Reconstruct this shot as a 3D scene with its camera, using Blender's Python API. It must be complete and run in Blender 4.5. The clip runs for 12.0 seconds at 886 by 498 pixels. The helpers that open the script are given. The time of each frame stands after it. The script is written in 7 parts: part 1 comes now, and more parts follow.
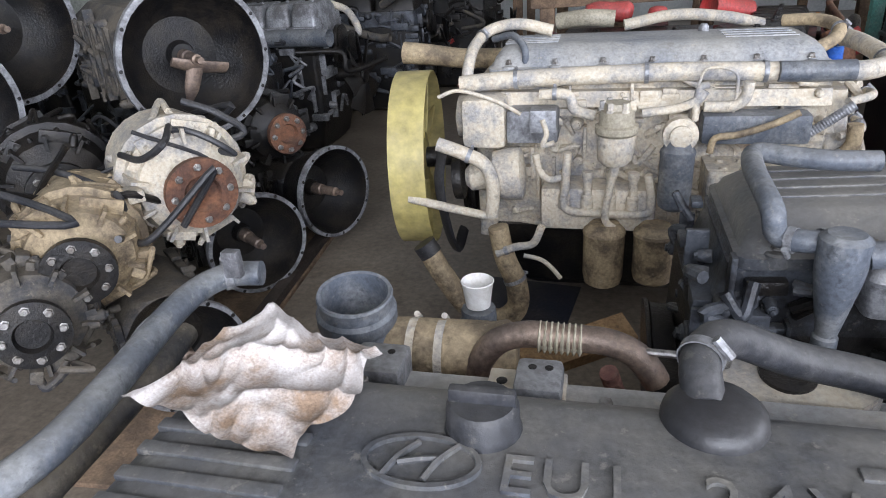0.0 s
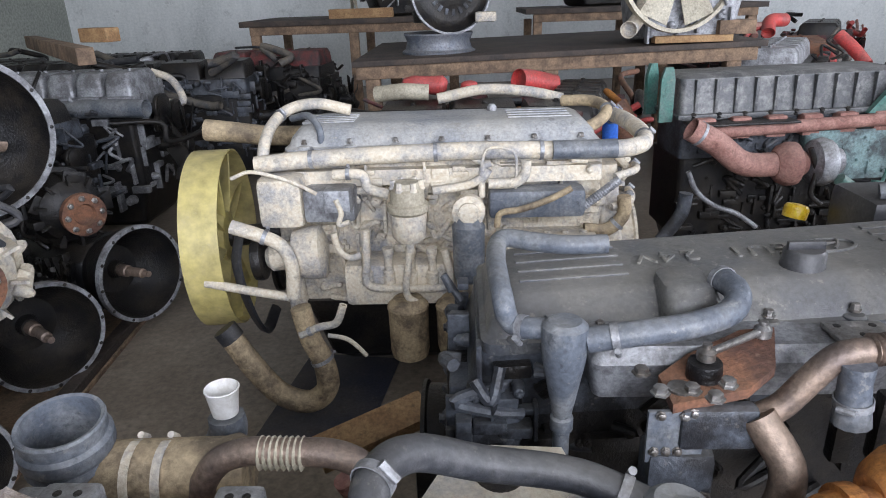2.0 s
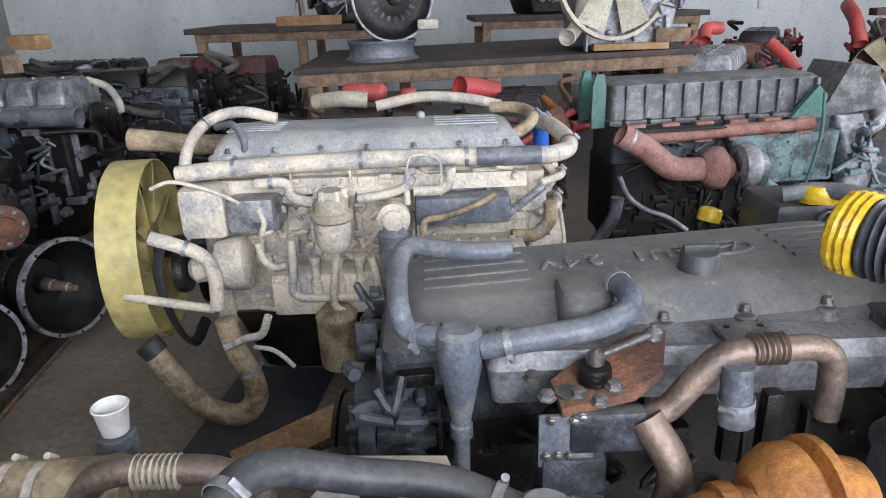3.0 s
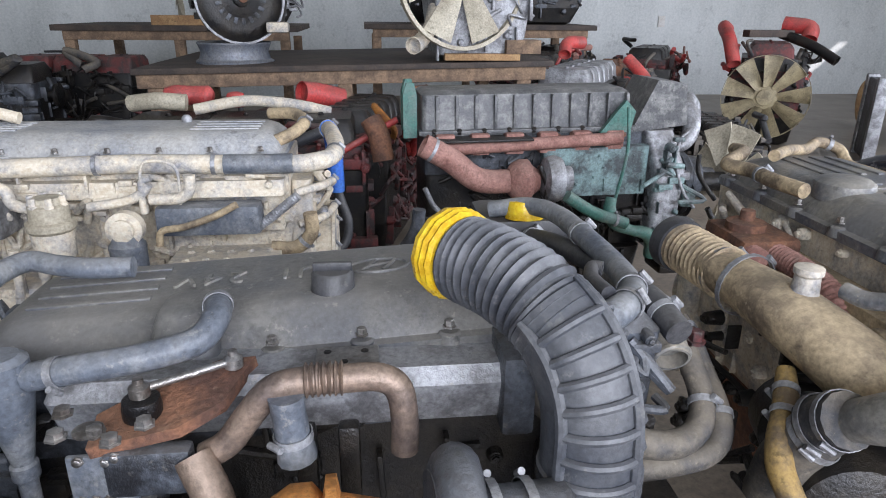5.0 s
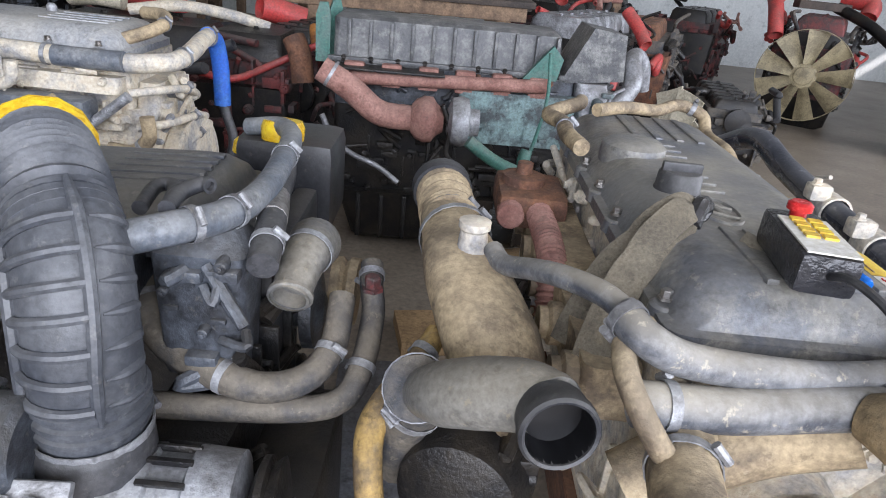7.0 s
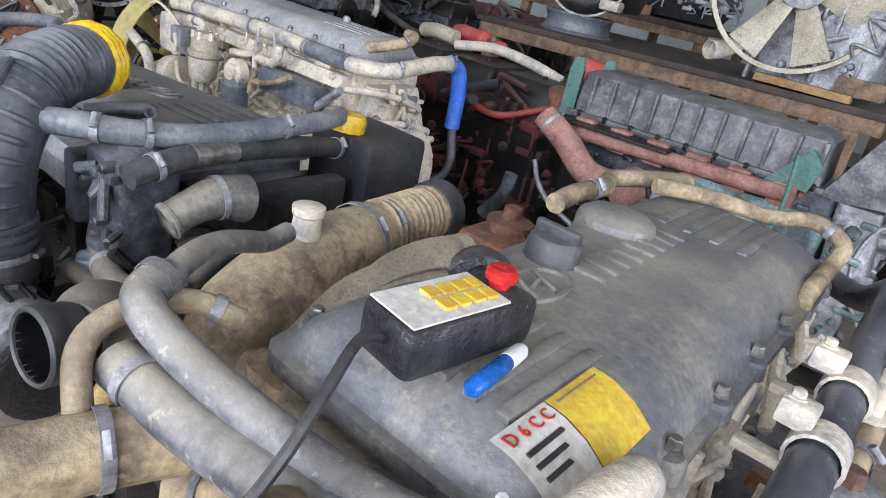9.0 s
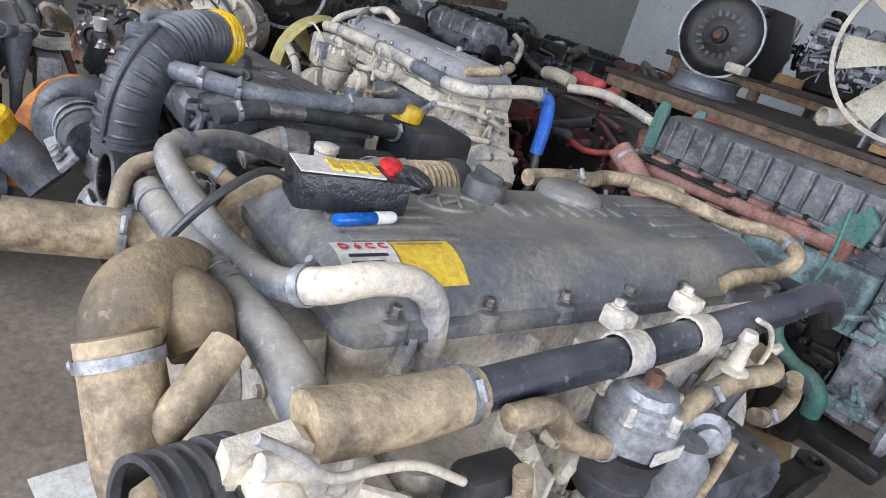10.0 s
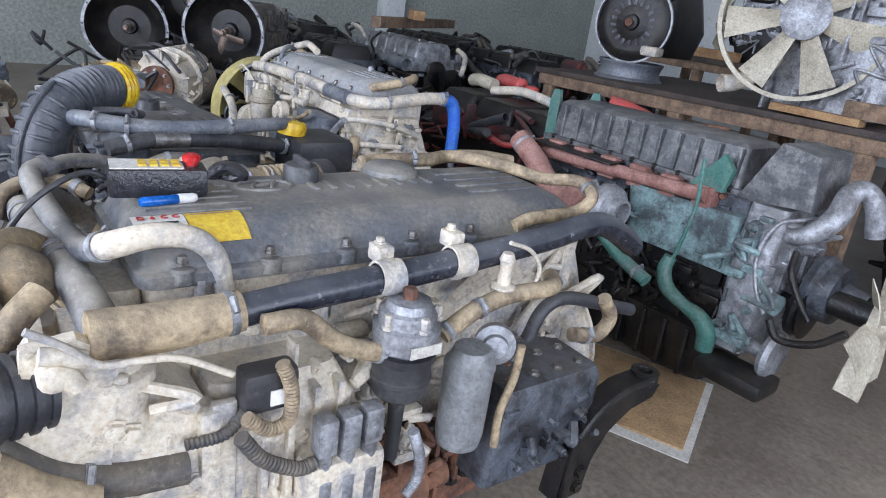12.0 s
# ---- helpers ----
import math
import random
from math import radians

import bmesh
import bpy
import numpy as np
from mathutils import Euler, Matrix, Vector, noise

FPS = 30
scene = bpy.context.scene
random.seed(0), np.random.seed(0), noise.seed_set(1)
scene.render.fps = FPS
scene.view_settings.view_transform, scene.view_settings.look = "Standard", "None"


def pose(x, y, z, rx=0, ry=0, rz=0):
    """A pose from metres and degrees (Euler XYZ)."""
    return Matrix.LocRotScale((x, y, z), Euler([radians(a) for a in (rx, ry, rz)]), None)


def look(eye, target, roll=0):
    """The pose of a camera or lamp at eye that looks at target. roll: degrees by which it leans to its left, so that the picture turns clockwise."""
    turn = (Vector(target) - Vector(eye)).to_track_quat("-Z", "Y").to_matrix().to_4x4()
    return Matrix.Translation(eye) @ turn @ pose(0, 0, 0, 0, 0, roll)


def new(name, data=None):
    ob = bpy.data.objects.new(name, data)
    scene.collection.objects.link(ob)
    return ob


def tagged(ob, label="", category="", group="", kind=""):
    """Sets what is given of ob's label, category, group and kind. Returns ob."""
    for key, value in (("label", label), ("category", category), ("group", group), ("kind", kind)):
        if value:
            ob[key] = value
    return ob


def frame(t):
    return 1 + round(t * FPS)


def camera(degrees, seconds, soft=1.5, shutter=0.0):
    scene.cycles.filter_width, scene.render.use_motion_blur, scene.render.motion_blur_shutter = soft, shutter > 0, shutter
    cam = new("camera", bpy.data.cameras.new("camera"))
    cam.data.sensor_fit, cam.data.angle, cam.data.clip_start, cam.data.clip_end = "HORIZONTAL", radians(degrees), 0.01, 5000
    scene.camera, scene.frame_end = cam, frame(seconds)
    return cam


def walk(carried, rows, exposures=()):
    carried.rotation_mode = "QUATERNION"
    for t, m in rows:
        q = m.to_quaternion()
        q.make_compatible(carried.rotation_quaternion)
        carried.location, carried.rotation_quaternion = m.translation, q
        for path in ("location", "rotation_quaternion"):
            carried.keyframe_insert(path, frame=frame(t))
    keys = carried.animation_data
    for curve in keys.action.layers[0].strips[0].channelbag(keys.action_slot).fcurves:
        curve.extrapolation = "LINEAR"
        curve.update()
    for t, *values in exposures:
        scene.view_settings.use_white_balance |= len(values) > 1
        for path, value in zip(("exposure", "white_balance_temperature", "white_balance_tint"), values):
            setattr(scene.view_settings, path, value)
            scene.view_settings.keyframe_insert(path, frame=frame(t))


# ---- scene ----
cam = camera(68.2, 12.0, soft=1.0)

PATH = [
    (0, (0.6, -0.014, 1.407), (0.147, 1.735, 0.55), -3.9),
    (0.5, (0.661, 0.001, 1.425), (0.363, 1.806, 0.616), -3.2),
    (1, (0.726, 0.021, 1.451), (0.501, 1.837, 0.643), -3.3),
    (1.5, (0.785, 0.042, 1.467), (0.648, 1.892, 0.721), -2.3),
    (2, (0.836, 0.062, 1.466), (0.768, 1.925, 0.743), -2.0),
    (2.5, (0.883, 0.065, 1.471), (0.872, 1.937, 0.769), -2.0),
    (2.7, (0.907, 0.065, 1.47), (0.93, 1.94, 0.775), -1.7),
    (4.3, (1.371, 0.09, 1.424), (1.458, 1.908, 0.594), -2.5),
    (4.5, (1.434, 0.081, 1.429), (1.548, 1.905, 0.616), -2.5),
    (5, (1.603, 0.126, 1.437), (1.822, 1.992, 0.751), 0.6),
    (5.5, (1.773, 0.131, 1.44), (1.995, 2.001, 0.764), -0.1),
    (6, (2.014, 0.091, 1.422), (2.188, 1.942, 0.686), 1.8),
    (6.5, (2.191, 0.082, 1.407), (2.271, 1.922, 0.627), 1.0),
    (7, (2.37, 0.179, 1.396), (2.414, 1.995, 0.557), 6.4),
    (7.2, (2.459, 0.19, 1.398), (2.417, 2.004, 0.557), 4.6),
    (8.8, (3.11, 0.453, 1.41), (2.195, 2.036, 0.6), 9.1),
    (9, (3.217, 0.527, 1.396), (2.158, 2.022, 0.593), 12.7),
    (9.5, (3.458, 0.627, 1.398), (2.13, 1.903, 0.62), 14.1),
    (10, (3.714, 0.545, 1.389), (2.303, 1.744, 0.633), 16.5),
    (10.5, (3.927, 0.543, 1.44), (2.486, 1.709, 0.69), 14.0),
    (11, (4.139, 0.646, 1.445), (2.68, 1.82, 0.741), 15.6),
    (11.5, (4.208, 0.694, 1.453), (2.752, 1.884, 0.772), 9.8),
    (12, (4.212, 0.709, 1.459), (2.748, 1.876, 0.757), 8.1),
]
walk(cam, [(t, look(eye, target, roll)) for t, eye, target, roll in PATH],
     [(0.0, -0.1, 6250, 18), (2.5, -0.12, 6250, 18), (7.0, -0.2, 6250, 18), (9.5, -0.3, 6200, 18), (10.5, -0.42, 5950, 18), (12.0, -0.38, 5850, 18)])

# ---- sky and daylight ----
world = bpy.data.worlds.new("world")
scene.world = world
world.use_nodes = True
wn = world.node_tree
sky = wn.nodes.new("ShaderNodeTexSky")
sky.sky_type, sky.sun_disc = "NISHITA", False
sky.sun_elevation, sky.sun_rotation = radians(50), radians(169)
wn.links.new(sky.outputs[0], wn.nodes["Background"].inputs[0])
wn.nodes["Background"].inputs[1].default_value = 0.09
sun = new("sun", bpy.data.lights.new("sun", "SUN"))
sun.data.energy, sun.data.angle, sun.data.color = 4.5, radians(0.5), (1.0, 0.95, 0.88)
sun.matrix_world = look((1.0, -5.0, 6.0), (0.0, 0.0, 0.0))


def daylight(name, eye, target, w, h, power, colour):
    """An area lamp in an opening, for the sky outside it."""
    lamp = new(name, bpy.data.lights.new(name, "AREA"))
    lamp.data.shape, lamp.data.size, lamp.data.size_y = "RECTANGLE", w, h
    lamp.data.energy, lamp.data.color = power, colour
    lamp.matrix_world = look(eye, target)


daylight("door_daylight", (3.5, -4.4, 2.9), (2.6, 2.0, 0.9), 9.0, 3.6, 1060, (0.90, 0.96, 1.0))
daylight("side_daylight", (9.6, 2.0, 2.6), (2.0, 3.0, 0.8), 7.0, 3.6, 540, (0.90, 0.96, 1.0))


# ---- materials ----
def material(name, base, rough=0.6, metal=0.0, second=None, amount=0.5, scale=6.0, dust=0.0, dust_colour=(0.36, 0.29, 0.19), bump=0.25, fine=90.0, edge=0.08, tall=1.0, chips=0.55):
    """A worn surface: a base, patches of a second colour, fine grain, and dust that settled on what faces up."""
    mat = bpy.data.materials.new(name)
    mat.use_nodes = True
    t = mat.node_tree
    n, link = t.nodes, t.links.new
    shader = n["Principled BSDF"]
    place = n.new("ShaderNodeNewGeometry")
    big, small = n.new("ShaderNodeTexNoise"), n.new("ShaderNodeTexNoise")
    for tex, s, d in ((big, scale, 8.0), (small, fine, 4.0)):
        tex.inputs["Scale"].default_value, tex.inputs["Detail"].default_value, tex.inputs["Roughness"].default_value = s, d, 0.66
        link(place.outputs["Position"], tex.inputs["Vector"])
    if tall != 1.0:
        stretch = n.new("ShaderNodeMapping")
        stretch.inputs["Scale"].default_value = (1.0, 1.0, 1.0 / tall)
        link(place.outputs["Position"], stretch.inputs["Vector"])
        link(stretch.outputs[0], big.inputs["Vector"])
    ramp = n.new("ShaderNodeValToRGB")
    mid = 0.62 - 0.24 * amount
    ramp.color_ramp.elements[0].position, ramp.color_ramp.elements[1].position = mid - edge, mid + edge
    link(big.outputs[0], ramp.inputs[0])
    mix = n.new("ShaderNodeMixRGB")
    other = second or tuple(c * 0.6 for c in base)
    mix.inputs[1].default_value, mix.inputs[2].default_value = (*base, 1), (*other, 1)
    link(ramp.outputs[0], mix.inputs[0])
    grain = n.new("ShaderNodeMixRGB")
    grain.blend_type, grain.inputs[0].default_value = "OVERLAY", 0.8
    chip, bare, worn = n.new("ShaderNodeTexNoise"), n.new("ShaderNodeMapRange"), n.new("ShaderNodeMixRGB")
    chip.inputs["Scale"].default_value, chip.inputs["Detail"].default_value, chip.inputs["Roughness"].default_value = scale * 3.1, 9.0, 0.72
    link(place.outputs["Position"], chip.inputs["Vector"])
    bare.inputs[1].default_value, bare.inputs[2].default_value, bare.inputs[4].default_value = 0.57, 0.64, chips
    link(chip.outputs[0], bare.inputs[0])
    link(bare.outputs[0], worn.inputs[0])
    link(mix.outputs[0], worn.inputs[1])
    worn.inputs[2].default_value = (*(c * 0.35 for c in base), 1)
    link(worn.outputs[0], grain.inputs[1])
    link(small.outputs[0], grain.inputs[2])
    colour = grain
    if dust:
        up = n.new("ShaderNodeSeparateXYZ")
        link(place.outputs["Normal"], up.inputs[0])
        lift = n.new("ShaderNodeMapRange")
        lift.inputs[1].default_value, lift.inputs[2].default_value, lift.inputs[4].default_value = 0.05, 1.0, dust * 0.85
        link(up.outputs[2], lift.inputs[0])
        patch = n.new("ShaderNodeMath")
        patch.operation = "MULTIPLY"
        wide = n.new("ShaderNodeTexNoise")
        wide.inputs["Scale"].default_value, wide.inputs["Detail"].default_value = 3.3, 6.0
        link(place.outputs["Position"], wide.inputs["Vector"])
        spread = n.new("ShaderNodeMapRange")
        spread.inputs[1].default_value, spread.inputs[2].default_value = 0.33, 0.66
        link(wide.outputs[0], spread.inputs[0])
        link(spread.outputs[0], patch.inputs[0])
        link(lift.outputs[0], patch.inputs[1])
        colour = n.new("ShaderNodeMixRGB")
        colour.inputs[2].default_value = (*dust_colour, 1)
        link(patch.outputs[0], colour.inputs[0])
        link(grain.outputs[0], colour.inputs[1])
        fleck, cut, specks = n.new("ShaderNodeTexNoise"), n.new("ShaderNodeMapRange"), n.new("ShaderNodeMixRGB")
        fleck.inputs["Scale"].default_value, fleck.inputs["Detail"].default_value, fleck.inputs["Roughness"].default_value = 46.0, 7.0, 0.7
        link(place.outputs["Position"], fleck.inputs["Vector"])
        cut.inputs[1].default_value, cut.inputs[2].default_value, cut.inputs[4].default_value = 0.59, 0.66, min(0.6, dust * 0.75)
        link(fleck.outputs[0], cut.inputs[0])
        link(cut.outputs[0], specks.inputs[0])
        link(colour.outputs[0], specks.inputs[1])
        specks.inputs[2].default_value = (*dust_colour, 1)
        matt = n.new("ShaderNodeMapRange")
        matt.inputs[3].default_value, matt.inputs[4].default_value = rough, max(rough, 0.9)
        link(patch.outputs[0], matt.inputs[0])
        link(matt.outputs[0], shader.inputs["Roughness"])
        colour = specks
    else:
        sheen = n.new("ShaderNodeMapRange")
        sheen.inputs[3].default_value, sheen.inputs[4].default_value = max(0.05, rough - 0.15), min(1.0, rough + 0.15)
        link(small.outputs[0], sheen.inputs[0])
        link(sheen.outputs[0], shader.inputs["Roughness"])
    link(colour.outputs[0], shader.inputs["Base Color"])
    shader.inputs["Metallic"].default_value = metal
    if bump:
        relief = n.new("ShaderNodeBump")
        relief.inputs["Strength"].default_value, relief.inputs["Distance"].default_value = min(1.0, bump * 1.6), 0.005
        link(small.outputs[0], relief.inputs["Height"])
        link(relief.outputs[0], shader.inputs["Normal"])
    return mat


SAND = (0.40, 0.33, 0.22)
M = {
    "cover": material("dusty_black_plastic", (0.075, 0.08, 0.09), 0.3, 0, (0.13, 0.128, 0.12), 0.45, 6, 0.6, (0.36, 0.335, 0.29), 0.15),
    "cover_sand": material("sandy_grey_cover", (0.10, 0.107, 0.122), 0.3, 0, (0.21, 0.20, 0.175), 0.42, 6, 0.5, (0.40, 0.365, 0.295), 0.15),
    "cream": material("sand_coated_aluminium", (0.66, 0.585, 0.46), 0.62, 0.0, (0.30, 0.30, 0.31), 0.30, 9, 0.6, (0.68, 0.60, 0.47), 0.35, edge=0.10),
    "bluepipe": material("blue_grey_flaking_pipe_paint", (0.17, 0.175, 0.185), 0.4, 0, (0.06, 0.066, 0.08), 0.42, 11, 0.8, (0.52, 0.46, 0.35), 0.2, edge=0.07),
    "blackpipe": material("chipped_black_gloss_paint", (0.016, 0.019, 0.03), 0.25, 0, (0.035, 0.038, 0.05), 0.4, 14, 0.4, (0.42, 0.42, 0.43), 0.15),
    "elbow": material("sandy_smooth_aluminium", (0.23, 0.22, 0.195), 0.36, 0.2, (0.14, 0.14, 0.14), 0.45, 7, 0.55, (0.42, 0.35, 0.24), 0.15),
    "snakerubber": material("dusty_grey_black_rubber", (0.05, 0.055, 0.066), 0.42, 0, (0.085, 0.09, 0.10), 0.4, 9, 0.3, (0.30, 0.29, 0.27), 0.12),
    "oldfan": material("browned_dirty_plastic", (0.34, 0.285, 0.17), 0.55, 0, (0.20, 0.165, 0.10), 0.45, 7, 0.3, (0.42, 0.37, 0.28), 0.1),
    "filtergrey": material("grey_filter_paint", (0.25, 0.26, 0.265), 0.4, 0, (0.17, 0.175, 0.175), 0.4, 8, 0.3, (0.40, 0.36, 0.30), 0.1),
    # ochre mud, kept darker to hold the housing's shade in its colour
    "ochre": material("shaded_ochre_mud_coat", (0.25, 0.18, 0.095), 0.75, 0, (0.09, 0.07, 0.05), 0.42, 8, 0.45, (0.46, 0.37, 0.24), 0.35),
    "alu": material("weathered_aluminium", (0.36, 0.37, 0.39), 0.45, 0.4, (0.17, 0.17, 0.18), 0.45, 11, 0.35, (0.45, 0.42, 0.35), 0.3),
    "dcover": material("dull_cast_grey_cover", (0.075, 0.078, 0.082), 0.4, 0.1, (0.20, 0.20, 0.195), 0.32, 12, 0.35, (0.40, 0.38, 0.34), 0.25),
    "cover_pale": material("pale_dusty_cover", (0.36, 0.365, 0.37), 0.5, 0, (0.22, 0.24, 0.27), 0.4, 6, 0.6, (0.58, 0.53, 0.43), 0.2),
    # near-black that paints the shade of a deep pipe into shallow cups
    "bore": material("bore_shade_black", (0.005, 0.005, 0.006), 0.35, bump=0.0),
    "silver": material("bright_machined_steel", (0.45, 0.44, 0.43), 0.38, 0.9, (0.25, 0.23, 0.21), 0.45, 16, 0.35, (0.42, 0.38, 0.31)),
    "iron": material("oily_dark_iron", (0.007, 0.007, 0.008), 0.36, 0.1, (0.024, 0.020, 0.016), 0.40, 10, 0.22, (0.10, 0.085, 0.065), 0.4),
    "greyiron": material("blue_grey_painted_iron", (0.085, 0.096, 0.115), 0.4, 0.1, (0.024, 0.025, 0.029), 0.48, 11, 0.35, (0.30, 0.28, 0.24), 0.35),
    "rubber": material("dusty_black_rubber", (0.028, 0.030, 0.036), 0.45, 0, (0.06, 0.06, 0.064), 0.4, 9, 0.3, (0.26, 0.245, 0.21), 0.14),
    "bluerubber": material("blue_grey_hose_rubber", (0.105, 0.12, 0.145), 0.45, 0, (0.21, 0.22, 0.23), 0.38, 10, 0.4, (0.42, 0.40, 0.35), 0.14),
    "sandrubber": material("sand_coated_hose", (0.42, 0.325, 0.20), 0.7, 0, (0.14, 0.105, 0.07), 0.42, 10, 0.5, (0.56, 0.465, 0.32), 0.3),
    "mudrubber": material("muddy_dark_hose", (0.12, 0.105, 0.085), 0.65, 0, (0.04, 0.042, 0.048), 0.45, 11, 0.5, (0.33, 0.28, 0.21), 0.25),
    "plastic": material("smooth_black_plastic", (0.025, 0.026, 0.03), 0.38, 0, (0.05, 0.05, 0.052), 0.4, 5, 0.25, (0.24, 0.21, 0.17), 0.1),
    "rust": material("brown_rust", (0.22, 0.10, 0.055), 0.85, 0, (0.10, 0.05, 0.035), 0.5, 11, 0.3, (0.35, 0.25, 0.16), 0.5),
    "orange": material("orange_rust", (0.52, 0.21, 0.045), 0.8, 0, (0.25, 0.09, 0.03), 0.4, 8, 0.15, (0.42, 0.26, 0.12), 0.4),
    "pinkrust": material("pinkish_red_heat_rust", (0.36, 0.19, 0.155), 0.8, 0, (0.22, 0.10, 0.08), 0.45, 10, 0.3, (0.42, 0.32, 0.26), 0.35),
    "copper": material("heat_tinted_steel_pipe", (0.29, 0.215, 0.165), 0.5, 0.5, (0.15, 0.115, 0.10), 0.45, 7, 0.35, (0.40, 0.33, 0.25), 0.2),
    "teal": material("pale_green_engine_paint", (0.21, 0.31, 0.31), 0.5, 0, (0.07, 0.085, 0.09), 0.55, 9, 0.35, (0.45, 0.46, 0.43), 0.25),
    "green": material("green_engine_paint", (0.05, 0.16, 0.13), 0.5, 0, (0.10, 0.17, 0.15), 0.4, 8, 0.25),
    "red": material("faded_red_paint", (0.50, 0.055, 0.05), 0.5, 0, (0.30, 0.05, 0.045), 0.4, 8, 0.35, (0.45, 0.30, 0.25), 0.15),
    "darkred": material("dirty_red_engine_paint", (0.16, 0.03, 0.028), 0.6, 0, (0.04, 0.028, 0.028), 0.6, 9, 0.35, (0.30, 0.23, 0.2), 0.3),
    "blue": material("bright_blue_silicone", (0.03, 0.13, 0.55), 0.42, 0, (0.05, 0.17, 0.5), 0.4, 10, 0.15, chips=0.1),
    "tape": material("yellow_packing_tape", (0.72, 0.48, 0.02), 0.28, 0, (0.60, 0.37, 0.02), 0.4, 25, 0.0, bump=0.5, fine=40, chips=0.1),
    "wood": material("rough_pine_wood", (0.40, 0.25, 0.12), 0.8, 0, (0.28, 0.16, 0.075), 0.5, 9, 0.15, bump=0.4),
    "darkwood": material("weathered_dark_timber", (0.075, 0.055, 0.043), 0.75, 0, (0.04, 0.032, 0.028), 0.5, 5, 0.25, (0.2, 0.165, 0.13), 0.4),
    "oldwood": material("weathered_grey_brown_timber", (0.27, 0.18, 0.115), 0.85, 0, (0.14, 0.095, 0.065), 0.5, 8, 0.25, bump=0.4),
    "fan": material("aged_translucent_yellow_plastic", (0.52, 0.44, 0.16), 0.45, 0, (0.44, 0.37, 0.16), 0.5, 4, 0.25, (0.50, 0.44, 0.30), 0.05, 14, chips=0.1),
    "ivory": material("dusty_ivory_plastic", (0.50, 0.455, 0.35), 0.5, 0, (0.37, 0.33, 0.25), 0.45, 7, 0.3, bump=0.1),
    "white": material("white_paper_cup", (0.80, 0.79, 0.77), 0.6, 0, (0.68, 0.66, 0.62), 0.4, 12, 0.0, bump=0.05, chips=0.1),
    "cloth": material("stained_white_cloth", (0.66, 0.61, 0.58), 0.95, 0, (0.36, 0.25, 0.17), 0.34, 8, 0.0, bump=0.25, fine=260, chips=0.1),
    "paper": material("printed_card", (0.66, 0.64, 0.58), 0.7, 0, (0.55, 0.52, 0.46), 0.4, 8, 0.0, bump=0.05, chips=0.1),
    "card": material("brown_cardboard", (0.40, 0.26, 0.13), 0.85, 0, (0.28, 0.18, 0.09), 0.4, 6, 0.0, bump=0.1),
    "yellow": material("yellow_sticker", (0.72, 0.50, 0.05), 0.5, 0, (0.62, 0.42, 0.06), 0.4, 14, 0.0, bump=0.05, chips=0.1),
    "redink": material("red_print", (0.55, 0.05, 0.04), 0.6, chips=0.1),
    "blackink": material("black_print", (0.04, 0.04, 0.04), 0.6, chips=0.1),
    "bluemarker": material("glossy_blue_plastic", (0.015, 0.16, 0.62), 0.25, bump=0.0, chips=0.1),
    "button": material("red_button_plastic", (0.68, 0.03, 0.03), 0.25, bump=0.0, chips=0.1),
    "bag": material("black_wrapping_film", (0.022, 0.023, 0.027), 0.22, 0, (0.035, 0.035, 0.04), 0.4, 15, 0.1, bump=0.6, fine=45),
    "strap": material("olive_webbing", (0.20, 0.175, 0.13), 0.9, 0, (0.12, 0.105, 0.08), 0.4, 14, 0.3, bump=0.4, fine=200),
    "mat": material("dark_blue_mat", (0.028, 0.032, 0.05), 0.6, 0, (0.05, 0.05, 0.06), 0.4, 4, 0.15, bump=0.1),
    "concrete": material("stained_concrete_floor", (0.31, 0.262, 0.205), 0.42, 0, (0.16, 0.13, 0.10), 0.5, 1.7, 0.0, bump=0.15, fine=35, edge=0.22, chips=0.4),
    "wall": material("green_grey_plaster_wall", (0.36, 0.38, 0.34), 0.85, 0, (0.27, 0.29, 0.26), 0.5, 1.1, 0.0, bump=0.15, fine=25, edge=0.2, chips=0.15),
    "wallpale": material("pale_plaster_wall", (0.80, 0.83, 0.83), 0.8, 0, (0.58, 0.61, 0.61), 0.45, 1.3, 0.0, bump=0.12, fine=25, edge=0.2, tall=2.6, chips=0.25),
    "roof": material("corrugated_roof_sheet", (0.34, 0.35, 0.36), 0.6, 0.3, (0.26, 0.26, 0.26), 0.4, 1.0, 0.0, bump=0.05),
    "rim": material("blue_grey_steel_rim", (0.13, 0.15, 0.19), 0.5, 0.3, (0.22, 0.23, 0.25), 0.4, 7, 0.3),
    "yellowhose": material("dirty_yellow_rubber", (0.37, 0.24, 0.075), 0.7, 0, (0.13, 0.09, 0.05), 0.46, 12, 0.35, chips=0.85),
    "steelplate": material("grey_steel_sheet", (0.20, 0.21, 0.23), 0.45, 0.6, (0.13, 0.13, 0.14), 0.4, 4, 0.2),
}


# ---- building kit ----
def thing(name, base, label, category, group="", kind=""):
    """An Empty at the base of a thing, which parents its parts."""
    ob = new(name)
    ob.location = base
    ob.empty_display_size = 0.1
    return tagged(ob, label, category, group, kind)


def finish(bm, sharp=38.0):
    bmesh.ops.remove_doubles(bm, verts=bm.verts[:], dist=1e-5)
    bmesh.ops.recalc_face_normals(bm, faces=bm.faces[:])
    limit = radians(sharp)
    for f in bm.faces:
        f.smooth = True
    for e in bm.edges:
        if len(e.link_faces) == 2 and e.calc_face_angle(0.0) > limit:
            e.smooth = False


def origin_of(ob):
    at = Vector((0, 0, 0))
    while ob is not None:
        at += ob.location
        ob = ob.parent
    return at


